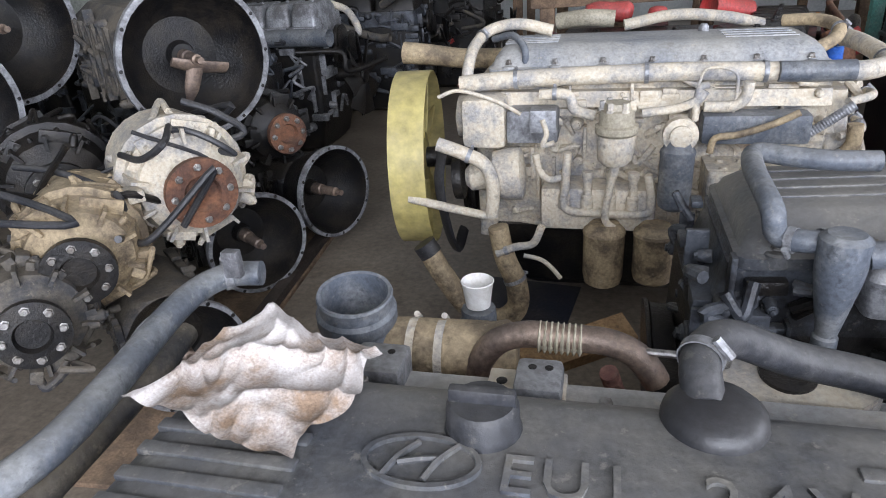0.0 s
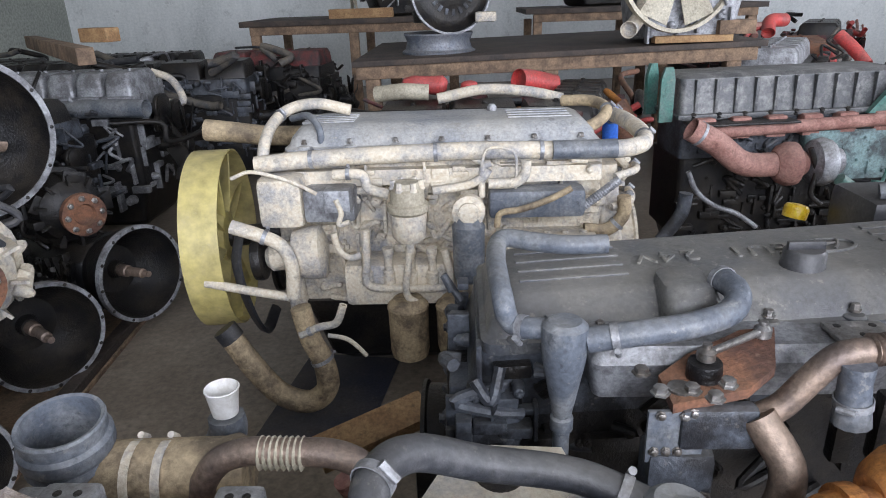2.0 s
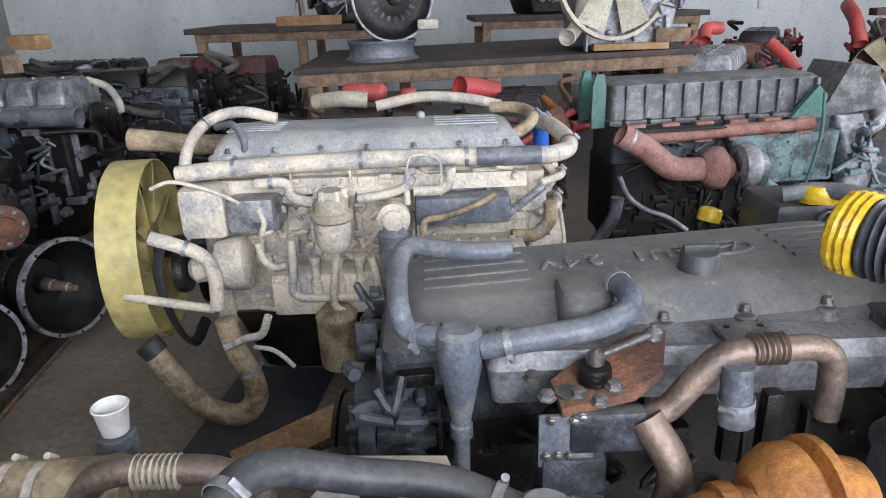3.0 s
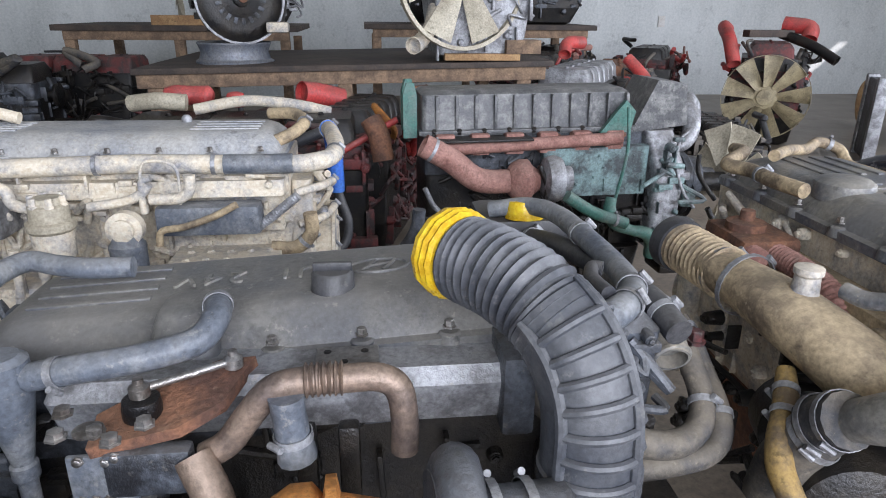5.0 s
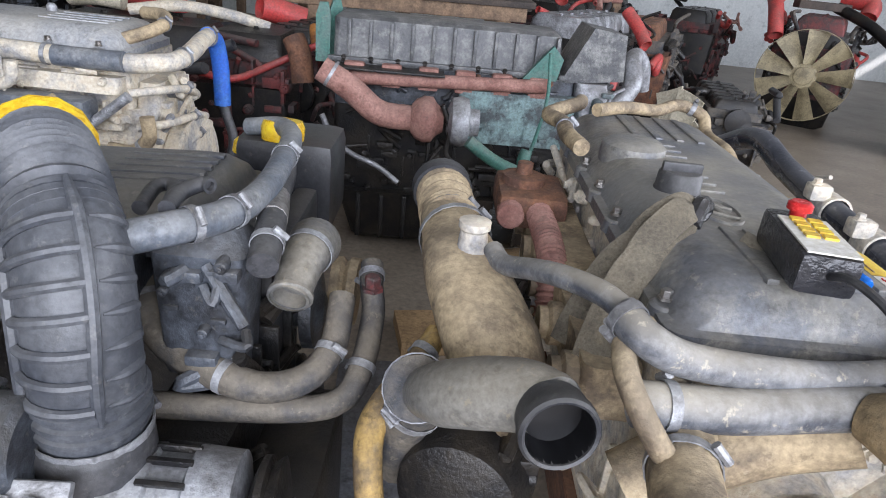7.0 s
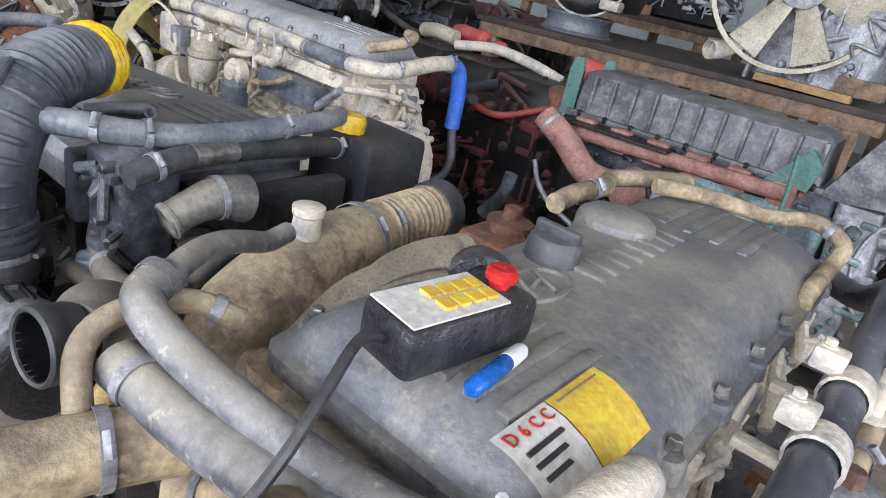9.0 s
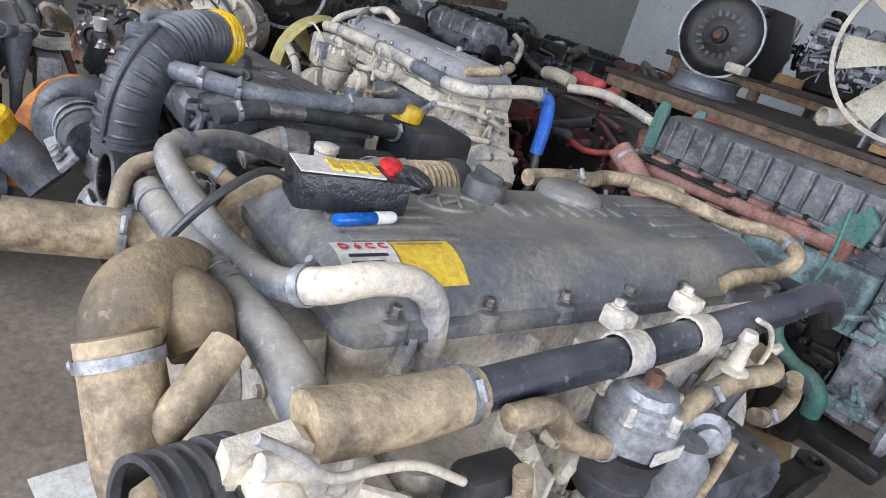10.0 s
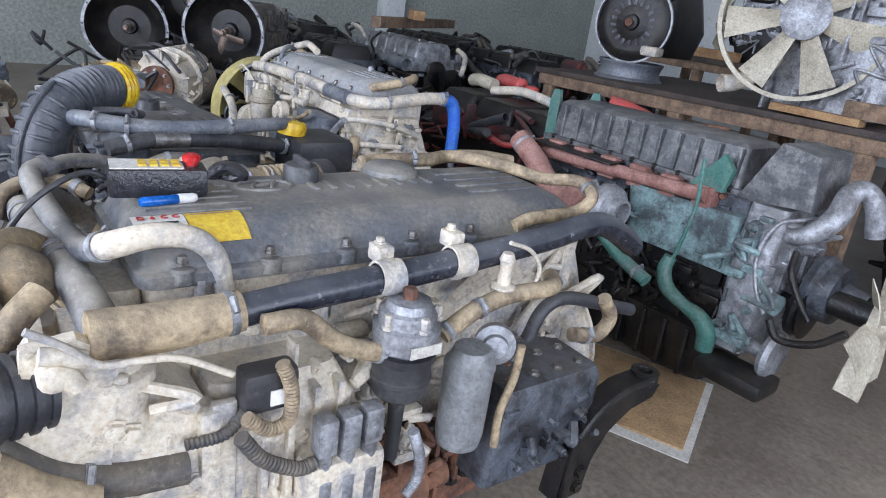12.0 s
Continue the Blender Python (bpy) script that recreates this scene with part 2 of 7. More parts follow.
def part(name, bm, mat, parent=None, label="", sharp=38.0):
    """Links a bmesh, given in the world's metres, as one mesh object under its parent."""
    finish(bm, sharp)
    me = bpy.data.meshes.new(name)
    mats = mat if isinstance(mat, (list, tuple)) else [mat]
    for m in mats:
        me.materials.append(M[m])
    if parent is not None:
        bmesh.ops.translate(bm, verts=bm.verts[:], vec=-origin_of(parent))
    bm.to_mesh(me)
    bm.free()
    ob = new(name, me)
    ob.parent = parent
    if label:
        ob["label"] = label
    return ob


def solo(name, bm, mat, label, category, group="", kind="", sharp=38.0):
    """A thing of one mesh, with its origin at its base."""
    lo = [min(v.co[i] for v in bm.verts) for i in range(3)]
    hi = [max(v.co[i] for v in bm.verts) for i in range(3)]
    base = Vector(((lo[0] + hi[0]) / 2, (lo[1] + hi[1]) / 2, lo[2]))
    bmesh.ops.translate(bm, verts=bm.verts[:], vec=-base)
    ob = part(name, bm, mat, None, "", sharp)
    ob.location = base
    return tagged(ob, label, category, group, kind)


def B():
    return bmesh.new()


def ring_faces(bm, rings, closed=False, cap=(True, True)):
    n = len(rings[0])
    pairs = list(zip(rings, rings[1:])) + ([(rings[-1], rings[0])] if closed else [])
    for a, b in pairs:
        for i in range(n):
            try:
                bm.faces.new((a[i], a[(i + 1) % n], b[(i + 1) % n], b[i]))
            except ValueError:
                pass
    if not closed:
        if cap[0]:
            bm.faces.new(rings[0][::-1])
        if cap[1]:
            bm.faces.new(rings[-1])


def frame_of(d):
    d = Vector(d).normalized()
    u = d.orthogonal().normalized()
    return u, d.cross(u).normalized(), d


def lathe(bm, at, axis, profile, seg=20, cap=(True, True)):
    """Turns a profile of (distance along the axis, radius) round the axis."""
    u, v, d = frame_of(axis)
    at = Vector(at)
    rings = []
    for along, r in profile:
        rings.append([bm.verts.new(at + d * along + (u * math.cos(2 * math.pi * i / seg) + v * math.sin(2 * math.pi * i / seg)) * max(r, 1e-4)) for i in range(seg)])
    ring_faces(bm, rings, cap=cap)
    return bm


def cyl(bm, p, q, r, r2=None, seg=14, edge=0.0):
    p, q = Vector(p), Vector(q)
    h = (q - p).length
    r2 = r if r2 is None else r2
    prof = [(0, r - edge), (edge, r), (h - edge, r2), (h, r2 - edge)] if edge else [(0, r), (h, r2)]
    return lathe(bm, p, q - p, prof, seg)


def box(bm, lo, hi, m=None, bevel=0.006):
    """A box between two corners, with bevelled edges, turned by m."""
    made = bmesh.ops.create_cube(bm, size=1.0)["verts"]
    lo, hi = Vector(lo), Vector(hi)
    for v in made:
        v.co = Vector([lo[i] + (v.co[i] + 0.5) * (hi[i] - lo[i]) for i in range(3)])
    small = min(abs(hi[i] - lo[i]) for i in range(3))
    if bevel and small > 0.004:
        edges = list({e for v in made for e in v.link_edges})
        got = bmesh.ops.bevel(bm, geom=edges, offset=min(bevel, small * 0.3), segments=2, affect="EDGES", profile=0.6)
        made = list({v for f in got["faces"] for v in f.verts} | {v for v in made if v.is_valid})
    if m is not None:
        bmesh.ops.transform(bm, matrix=m, verts=made)
    return bm


def smooth_line(pts, steps=6):
    """Points on a soft curve through the points given."""
    pts = [Vector(p) for p in pts]
    if len(pts) < 3:
        return pts
    ext = [pts[0] * 2 - pts[1]] + pts + [pts[-1] * 2 - pts[-2]]
    out = []
    for i in range(1, len(ext) - 2):
        a, b, c, d = ext[i - 1 : i + 3]
        for k in range(steps):
            t = k / steps
            out.append(0.5 * ((2 * b) + (c - a) * t + (2 * a - 5 * b + 4 * c - d) * t * t + (3 * b - a - 3 * c + d) * t ** 3))
    return out + [pts[-1]]


def tube(bm, pts, r, seg=12, steps=6, hollow=(False, False), wall=0.005, ribs=None, squash=1.0):
    """A hose through points; r a radius or a list of them; hollow ends show the bore; ribs=(pitch, depth) makes bellows."""
    line = smooth_line(pts, steps)
    radii = r if isinstance(r, (list, tuple)) else [r] * len(pts)
    n = len(line)

    def radius(k):
        s = k / max(1, n - 1) * (len(radii) - 1)
        i = min(int(s), len(radii) - 2)
        return radii[i] + (radii[i + 1] - radii[i]) * (s - i)

    if ribs:
        fine = []
        for a, b in zip(line, line[1:]):
            k = max(1, round((b - a).length / (ribs[0] / 4)))
            fine += [a.lerp(b, j / k) for j in range(k)]
        line = fine + [line[-1]]
        n = len(line)
    rings, u = [], None
    far = 0.0
    for k, p in enumerate(line):
        d = (line[min(k + 1, n - 1)] - line[max(k - 1, 0)]).normalized()
        u = (d.orthogonal() if u is None else u - d * u.dot(d)).normalized()
        v = d.cross(u)
        far += (p - line[k - 1]).length if k else 0
        rr = radius(k)
        if ribs:
            rr += ribs[1] * (0.5 + 0.5 * math.sin(2 * math.pi * far / ribs[0]))
        rings.append([bm.verts.new(p + (u * math.cos(2 * math.pi * i / seg) + v * math.sin(2 * math.pi * i / seg) * squash) * rr) for i in range(seg)])
    for end in (0, 1):
        if hollow[end]:
            order = list(range(n)) if end == 0 else list(range(n - 1, -1, -1))
            src, depth = line[order[0]], min(n - 1, max(2, n // 5))
            inner = []
            for k in order[: depth + 1]:
                c = line[k]
                inner.append([bm.verts.new(c + (w.co - c) * max(0.2, 1 - wall / max(radius(k), 1e-3))) for w in rings[k]])
            first = rings[0] if end == 0 else rings[-1]
            ring_faces(bm, [first] + inner, cap=(False, True))
    ring_faces(bm, rings, cap=(not hollow[0], not hollow[1]))
    return bm


def rrect(x0, x1, y0, y1, r, seg=3):
    r = min(r, (x1 - x0) * 0.49, (y1 - y0) * 0.49)
    out = []
    for cx, cy, a in ((x1 - r, y1 - r, 0), (x0 + r, y1 - r, 90), (x0 + r, y0 + r, 180), (x1 - r, y0 + r, 270)):
        for k in range(seg + 1):
            t = radians(a + 90 * k / seg)
            out.append((cx + r * math.cos(t), cy + r * math.sin(t)))
    return out


def loft(bm, layers, m=None, seg=3):
    """Stacks rounded rectangles: layers of (z, x0, x1, y0, y1, corner radius)."""
    rings = []
    for z, x0, x1, y0, y1, r in layers:
        rings.append([bm.verts.new((m @ Vector((x, y, z))) if m else (x, y, z)) for x, y in rrect(x0, x1, y0, y1, r, seg)])
    ring_faces(bm, rings)
    return bm


def slab(bm, outline, lo, hi, m=None):
    """A plate: an outline in x, y between two heights."""
    rings = [[bm.verts.new((m @ Vector((x, y, z))) if m else (x, y, z)) for x, y in outline] for z in (lo, hi)]
    ring_faces(bm, rings)
    return bm


def bolt(bm, at, axis, r=0.011, h=0.012):
    lathe(bm, at, axis, [(0, r * 1.35), (h * 0.25, r * 1.35), (h * 0.27, r), (h * 0.9, r), (h, r * 0.8)], 6)
    return bm


def clamp(parent, at, axis, r, mat="alu", name="hose_clamp", w=0.014):
    """A worm-drive clamp round a hose."""
    bm = B()
    at, (u, v, d) = Vector(at), frame_of(axis)
    lathe(bm, at - d * w / 2, d, [(0, r), (0, r + 0.002), (w, r + 0.002), (w, r)], 20, (False, False))
    cyl(bm, at + u * (r + 0.006) - v * 0.014, at + u * (r + 0.006) + v * 0.014, 0.006, seg=8)
    return part(name, bm, mat, parent)


def hose(name, pts, r, mat, parent, clamps=(), label="", **more):
    bm = B()
    tube(bm, pts, r, **more)
    ob = part(name, bm, mat, parent, label)
    line = smooth_line(pts)
    for c in clamps:
        k = min(len(line) - 2, int(c * (len(line) - 1)))
        rr = r if not isinstance(r, (list, tuple)) else r[min(len(r) - 1, round(c * (len(r) - 1)))]
        clamp(ob, line[k], line[k + 1] - line[k], rr + 0.001)
    return ob


def knobbly(bm, m, x0, x1, z0, z1, y, out, count, rng, big=0.06):
    """Cast bosses, ribs, lugs and bolts scattered over a machine's side (local x along, z up, facing y with sign out)."""
    for _ in range(count):
        x, z = rng.uniform(x0, x1), rng.uniform(z0, z1)
        k, s = rng.random(), rng.uniform(0.4, 1.0) * big
        y1 = y + out * rng.uniform(0.3, 0.9) * s
        lo, hi = sorted((y - out * 0.02, y1))
        if k < 0.3:
            p, q = m @ Vector((x, y - out * 0.02, z)), m @ Vector((x, y1, z))
            cyl(bm, p, q, s * 0.5, s * 0.4, 10, edge=s * 0.08)
            bolt(bm, q, q - p, s * 0.22, s * 0.2)
        elif k < 0.55:
            box(bm, (x - s, lo, z - s * 0.4), (x + s, hi, z + s * 0.4), m, 0.006)
        elif k < 0.75:
            box(bm, (x - s * 0.15, lo, z - s * 1.4), (x + s * 0.15, hi, z + s * 1.4), m, 0.004)
        else:
            a = m @ Vector((x, y1, z))
            b = m @ Vector((x + rng.uniform(-3, 3) * s, y1 + out * 0.02, z + rng.uniform(-1.5, 1.5) * s))
            c = m @ Vector((x + rng.uniform(-2, 2) * s, y, z + rng.uniform(-2, 2) * s))
            tube(bm, [a, b, c], 0.008 + 0.006 * rng.random(), 8, 5)
    return bm


def details(parent, mat, m, *sides):
    """The small cast bosses, lugs and bolts of a machine, too many to count: one part of kind stuff. sides: arguments of knobbly."""
    bm = B()
    for x0, x1, z0, z1, y, out, count, rng, big in sides:
        knobbly(bm, m, x0, x1, z0, z1, y, out, count, rng, big)
    return tagged(part("casting_detail", bm, mat, parent), kind="stuff")


def letter(text, size, depth, mat, m, parent):
    """One raised character with the built-in font."""
    cu = bpy.data.curves.new("letter", "FONT")
    cu.body, cu.size, cu.extrude, cu.resolution_u = text, size, depth, 2
    cu.align_x = cu.align_y = "CENTER"
    tmp = bpy.data.objects.new("letter", cu)
    me = bpy.data.meshes.new_from_object(tmp)
    bpy.data.objects.remove(tmp)
    me.materials.clear()
    me.materials.append(M[mat])
    me.transform(Matrix.Translation(-origin_of(parent)) @ m)
    ob = new("letter", me)
    ob.parent = parent
    return ob


def words(text, size, depth, mat, m, parent, pitch=0.66):
    """Raised lettering, character by character."""
    for k, ch in enumerate(text):
        if ch != " ":
            letter(ch, size, depth, mat, m @ pose((k - (len(text) - 1) / 2) * size * pitch, 0, 0), parent)


def wheel_fan(parent, at, axis, r, blades, mat, hub=0.09, ring=True, twist=35, width=0.11, spin=0.0, name="fan_blade", ringw=0.05):
    """Hub, blades and outer ring as parts."""
    u, v, d = frame_of(axis)
    at = Vector(at)
    lathe(h := B(), at - d * 0.03, d, [(0, hub * 0.6), (0.004, hub), (0.04, hub), (0.045, hub * 0.75), (0.06, hub * 0.7), (0.065, hub * 0.4)], 24)
    part("hub", h, mat, parent)
    for k in range(blades):
        bm = B()
        a = 2 * math.pi * k / blades + spin
        e, f = u * math.cos(a) + v * math.sin(a), -u * math.sin(a) + v * math.cos(a)
        top, rows = [], 5
        for s in (-0.0025, 0.0025):
            grid = []
            for i in range(rows):
                t = i / (rows - 1)
                rad = hub * 0.9 + (r * (0.985 if ring else 1.0) - hub * 0.9) * t
                w = width * (0.62 + 0.55 * t)
                tw = radians(twist * (1.15 - 0.5 * t))
                line = []
                for j in range(4):
                    c = (j / 3 - 0.5) * w
                    line.append(bm.verts.new(at + e * rad + f * c * math.cos(tw) + d * (c * math.sin(tw) + 0.012 * math.sin(math.pi * j / 3) + s)))
                grid.append(line)
            top.append(grid)
        for grid in top:
            for i in range(rows - 1):
                for j in range(3):
                    bm.faces.new((grid[i][j], grid[i][j + 1], grid[i + 1][j + 1], grid[i + 1][j]))
        rim = lambda g: g[0] + [g[i][3] for i in range(1, rows)] + g[-1][2::-1] + [g[i][0] for i in range(rows - 2, 0, -1)]  # noqa: E731
        a_, b_ = rim(top[0]), rim(top[1])
        for i in range(len(a_)):
            bm.faces.new((a_[i], a_[(i + 1) % len(a_)], b_[(i + 1) % len(a_)], b_[i]))
        part(name, bm, mat, parent)
    if ring:
        bm = lathe(B(), at - d * ringw / 2, d, [(0, r), (ringw, r), (ringw, r + 0.006), (0, r + 0.006), (0, r)], 48, (False, False))
        part("outer_ring", bm, mat, parent)


# ---- the hall ----
tagged(solo("floor", loft(B(), [(-0.2, -6, 12, -5, 14, 0.01), (0, -6, 12, -5, 14, 0.01)]), "concrete",
            "stained bare concrete floor with oil and dust", "floor", kind="structure"))
solo("ground", loft(B(), [(-0.5, -300, 300, -300, 300, 1), (-0.21, -300, 300, -300, 300, 1)]), "concrete", "pale concrete yard outside the hall", "ground", kind="structure")
solo("wall_back", box(B(), (-6.0, 12.0, 0), (12.0, 12.25, 5.4), bevel=0), "wallpale", "pale grey plaster wall with water streaks", "wall", kind="structure")
solo("wall_left", box(B(), (-6.25, -5, 0), (-6.0, 13.0, 5.4), bevel=0), "wall", "green-grey plaster wall", "wall", kind="structure")
bm = B()
box(bm, (12.0, -5, 0), (12.25, -2, 5.4), bevel=0)
box(bm, (12.0, 6.5, 0), (12.25, 13.0, 5.4), bevel=0)
box(bm, (12.0, -2, 4.4), (12.25, 6.5, 5.4), bevel=0)
solo("wall_right", bm, "wallpale", "pale plaster wall with a wide open doorway", "wall", kind="structure")
bm = B()
box(bm, (-6.0, -5.25, 0), (-1.5, -5.0, 5.4), bevel=0)
box(bm, (9.5, -5.25, 0), (12.0, -5.0, 5.4), bevel=0)
box(bm, (-1.5, -5.25, 4.6), (9.5, -5.0, 5.4), bevel=0)
solo("wall_front", bm, "wallpale", "plaster wall with a wide open doorway", "wall", kind="structure")
# the roof has one narrow gap, which lets a strip of sun fall on the back wall
outer = [(-6.2, -5.2), (12.2, -5.2), (12.2, 13.2), (-6.2, 13.2)]
gap = [(10.20, 7.475), (10.42, 7.475), (11.36, 8.27), (11.14, 8.27)]
bm = B()
ring_faces(bm, [[bm.verts.new((x, y, z)) for x, y in line] for line, z in ((outer, 5.42), (gap, 5.42), (gap, 5.45), (outer, 5.45))], closed=True)
solo("ceiling", bm, "roof", "grey metal roof sheets with a narrow gap", "ceiling", kind="structure")


# ---- engines ----
def at_engine(x, y, z, turn):
    return Matrix.Translation((x, y, z)) @ Matrix.Rotation(radians(turn), 4, "Z")


def six_cylinder(m, label, look_of, rng_seed, sump=0.0):
    """A truck engine: local x from its front to its rear, turbo on +y, fuel side on -y. look_of: materials for its main parts."""
    rng = random.Random(rng_seed)
    base = m @ Vector((0.55, 0, 0))
    eng = thing("truck_engine", (base.x, base.y, 0), label, "engine", "six-cylinder truck engines")
    P = lambda x, y, z: m @ Vector((x, y, z))  # noqa: E731
    cov, head, block, pan = look_of
    # valve cover with its sloping sides, ribs and bolt bosses
    bm = loft(B(), [(0.862, 0.0, 1.12, -0.215, 0.215, 0.035), (0.885, 0.0, 1.12, -0.215, 0.215, 0.035), (0.890, 0.012, 1.108, -0.200, 0.200, 0.035),
                    (0.918, 0.022, 1.098, -0.185, 0.185, 0.045), (0.942, 0.042, 1.075, -0.155, 0.160, 0.05), (0.953, 0.065, 1.05, -0.125, 0.135, 0.04), (0.955, 0.08, 1.035, -0.11, 0.12, 0.04)], m)
    cover = part("valve_cover", bm, cov, eng)
    for side in (-1, 1):
        for k in range(7):
            x = 0.075 + 0.162 * k
            bm = B()
            lathe(bm, P(x, side * 0.198, 0.878), (0, 0, 1), [(-0.01, 0.026), (0.012, 0.023), (0.016, 0.018), (0.016, 0.012)], 14)
            box(bm, (x - 0.022, min(side * 0.15, side * 0.195), 0.88), (x + 0.022, max(side * 0.15, side * 0.195), 0.905), m, 0.010)
            part("bolt_boss", bm, cov, cover)
            part("cover_bolt", bolt(B(), P(x, side * 0.2, 0.9), (0, 0, 1), 0.009, 0.016), "silver", cover)
    for lo, hi, n in ((0.05, 0.24, 5), (0.80, 1.03, 4)):
        for k in range(n):
            y = -0.085 + 0.155 * k / (n - 1)
            part("rib", box(B(), (lo, y - 0.009, 0.95), (hi, y + 0.009, 0.9595), m, 0.003), cov, cover)
    # head, block, pan
    bm = loft(B(), [(0.70, 0.02, 1.13, -0.19, 0.19, 0.02), (0.862, 0.02, 1.13, -0.195, 0.195, 0.02)], m)
    part("cylinder_head", bm, head, eng)
    bm = loft(B(), [(0.27, 0.0, 1.15, -0.17, 0.17, 0.03), (0.40, 0.0, 1.15, -0.20, 0.20, 0.03), (0.70, 0.0, 1.15, -0.19, 0.19, 0.03)], m)
    part("engine_block", bm, block, eng)
    details(eng, block, m, *[(0.05, 1.1, 0.3, 0.84, s * 0.19, s, 70, rng, 0.05) for s in (-1, 1)])
    bm = loft(B(), [(sump, 0.12, 0.92, -0.13, 0.13, 0.05), (sump + 0.03, 0.08, 0.98, -0.16, 0.16, 0.05), (0.24, 0.02, 1.12, -0.185, 0.185, 0.03), (0.27, 0.01, 1.14, -0.195, 0.195, 0.02), (0.285, 0.01, 1.14, -0.195, 0.195, 0.02)], m)
    part("oil_pan", bm, pan, eng)
    # front: gear case, crank pulley, water pump
    bm = loft(B(), [(0.24, -0.05, 0.02, -0.21, 0.21, 0.02), (0.62, -0.05, 0.02, -0.22, 0.22, 0.02), (0.84, -0.045, 0.02, -0.15, 0.15, 0.02)], m)
    for k in range(16):
        bolt(bm, P(-0.05, rng.uniform(-0.19, 0.19), rng.uniform(0.28, 0.8)), m.to_3x3() @ Vector((-1, 0, 0)), 0.01, 0.012)
    part("gear_case", bm, head, eng)
    ax = m.to_3x3() @ Vector((-1, 0, 0))
    part("crank_pulley", lathe(B(), P(-0.05, 0, 0.38), ax, [(0, 0.06), (0.03, 0.06), (0.03, 0.125), (0.045, 0.125), (0.05, 0.11), (0.06, 0.11), (0.065, 0.125), (0.08, 0.125), (0.085, 0.05), (0.1, 0.045)], 28), "iron", eng)
    part("water_pump", lathe(B(), P(-0.05, 0.02, 0.66), ax, [(0, 0.075), (0.05, 0.07), (0.055, 0.04), (0.08, 0.04), (0.08, 0.085), (0.105, 0.085), (0.108, 0.05), (0.12, 0.03)], 24), head, eng)
    # rear: flywheel housing
    bm = loft(B(), [(0.16, 1.13, 1.21, -0.24, 0.24, 0.02), (0.5, 1.13, 1.21, -0.25, 0.25, 0.02), (0.78, 1.13, 1.20, -0.13, 0.13, 0.02)], m)
    lathe(bm, P(1.21, 0, 0.42), -ax, [(0, 0.21), (0.05, 0.215), (0.055, 0.225), (0.065, 0.225), (0.065, 0.2)], 32)
    part("flywheel_housing", bm, block, eng)
    return eng, cover, P, rng


def ring_badge(m, cover, mat):
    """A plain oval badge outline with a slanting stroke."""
    bm, rings = B(), []
    for k in range(40):
        a = 2 * math.pi * k / 40
        e = Vector((math.cos(a), math.sin(a)))
        rings.append([bm.verts.new(m @ Vector((e.x * (0.062 + r), e.y * (0.036 + r), z))) for r, z in ((-0.004, -0.002), (-0.003, 0.003), (0.003, 0.003), (0.004, -0.002))])
    ring_faces(bm, rings, closed=True)
    badge = part("badge", bm, mat, cover)
    for x in (-0.022, 0.022):
        part("stroke", tube(B(), [m @ Vector((x - 0.014, -0.027, 0)), m @ Vector((x - 0.004, 0, 0.001)), m @ Vector((x + 0.014, 0.027, 0))], 0.004, 6), mat, badge)
    part("stroke", tube(B(), [m @ Vector((-0.024, -0.006, 0)), m @ Vector((0, 0.001, 0.001)), m @ Vector((0.024, 0.006, 0))], 0.004, 6), mat, badge)
    return badge


def filler_cap(parent, at, mat="rubber", r=0.042):
    x, y, z = at
    bm = lathe(B(), at, (0, 0, 1), [(-0.02, r * 1.05), (0.0, r * 1.05), (0.004, r), (0.03, r * 0.97), (0.036, r * 0.85)], 24)
    box(bm, (x - r * 0.9, y - r * 0.16, z + 0.03), (x + r * 0.9, y + r * 0.16, z + 0.052), None, 0.004)
    return part("filler_cap", bm, mat, parent, "round black plastic oil filler cap")


def vent(parent, at, r=0.06, mat="plastic"):
    return part("breather", lathe(B(), at, (0, 0, 1), [(-0.03, r * 1.05), (0.0, r * 1.05), (0.012, r), (0.022, r * 0.8), (0.026, r * 0.4)], 24), mat, parent, "domed black crankcase breather")


# engine with the cloth on its cover, under the first view
MA = at_engine(0.05, 0.46, -0.045, 0)
eng_a, cover_a, PA, rng_a = six_cylinder(MA, "dark grey truck engine with a dusty black valve cover", ("cover", "greyiron", "greyiron", "iron"), 1)
filler_cap(cover_a, PA(0.426, 0.085, 0.955))
vent(cover_a, PA(0.675, 0.135, 0.955), 0.055)
ring_badge(MA @ pose(0.37, 0.02, 0.957), cover_a, "cover")
words("EUI 24V", 0.075, 0.003, "cover_sand", MA @ pose(0.62, 0.012, 0.957), cover_a)

# engine with the corrugated intake hose
MC = at_engine(2.01, 1.41, -0.009, 180) @ pose(0, 0, 0, 0, 3.3, 0)
eng_c, cover_c, PC, rng_c = six_cylinder(MC, "grey truck engine with a black cover and corrugated intake hose", ("cover", "greyiron", "iron", "iron"), 2, 0.075)
filler_cap(cover_c, PC(0.45, 0.09, 0.955))
bm = loft(B(), [(0.87, 0.65, 0.77, 0.10, 0.235, 0.02), (0.945, 0.655, 0.765, 0.10, 0.225, 0.025), (0.972, 0.665, 0.755, 0.09, 0.205, 0.03), (0.978, 0.68, 0.74, 0.10, 0.19, 0.03)], MC)
part("breather", bm, "cover", cover_c, "square black plastic breather housing")
ring_badge(MC @ pose(0.36, 0.0, 0.957), cover_c, "cover")
words("EUI 24V", 0.075, 0.003, "cover_sand", MC @ pose(0.60, 0.0, 0.957), cover_c)

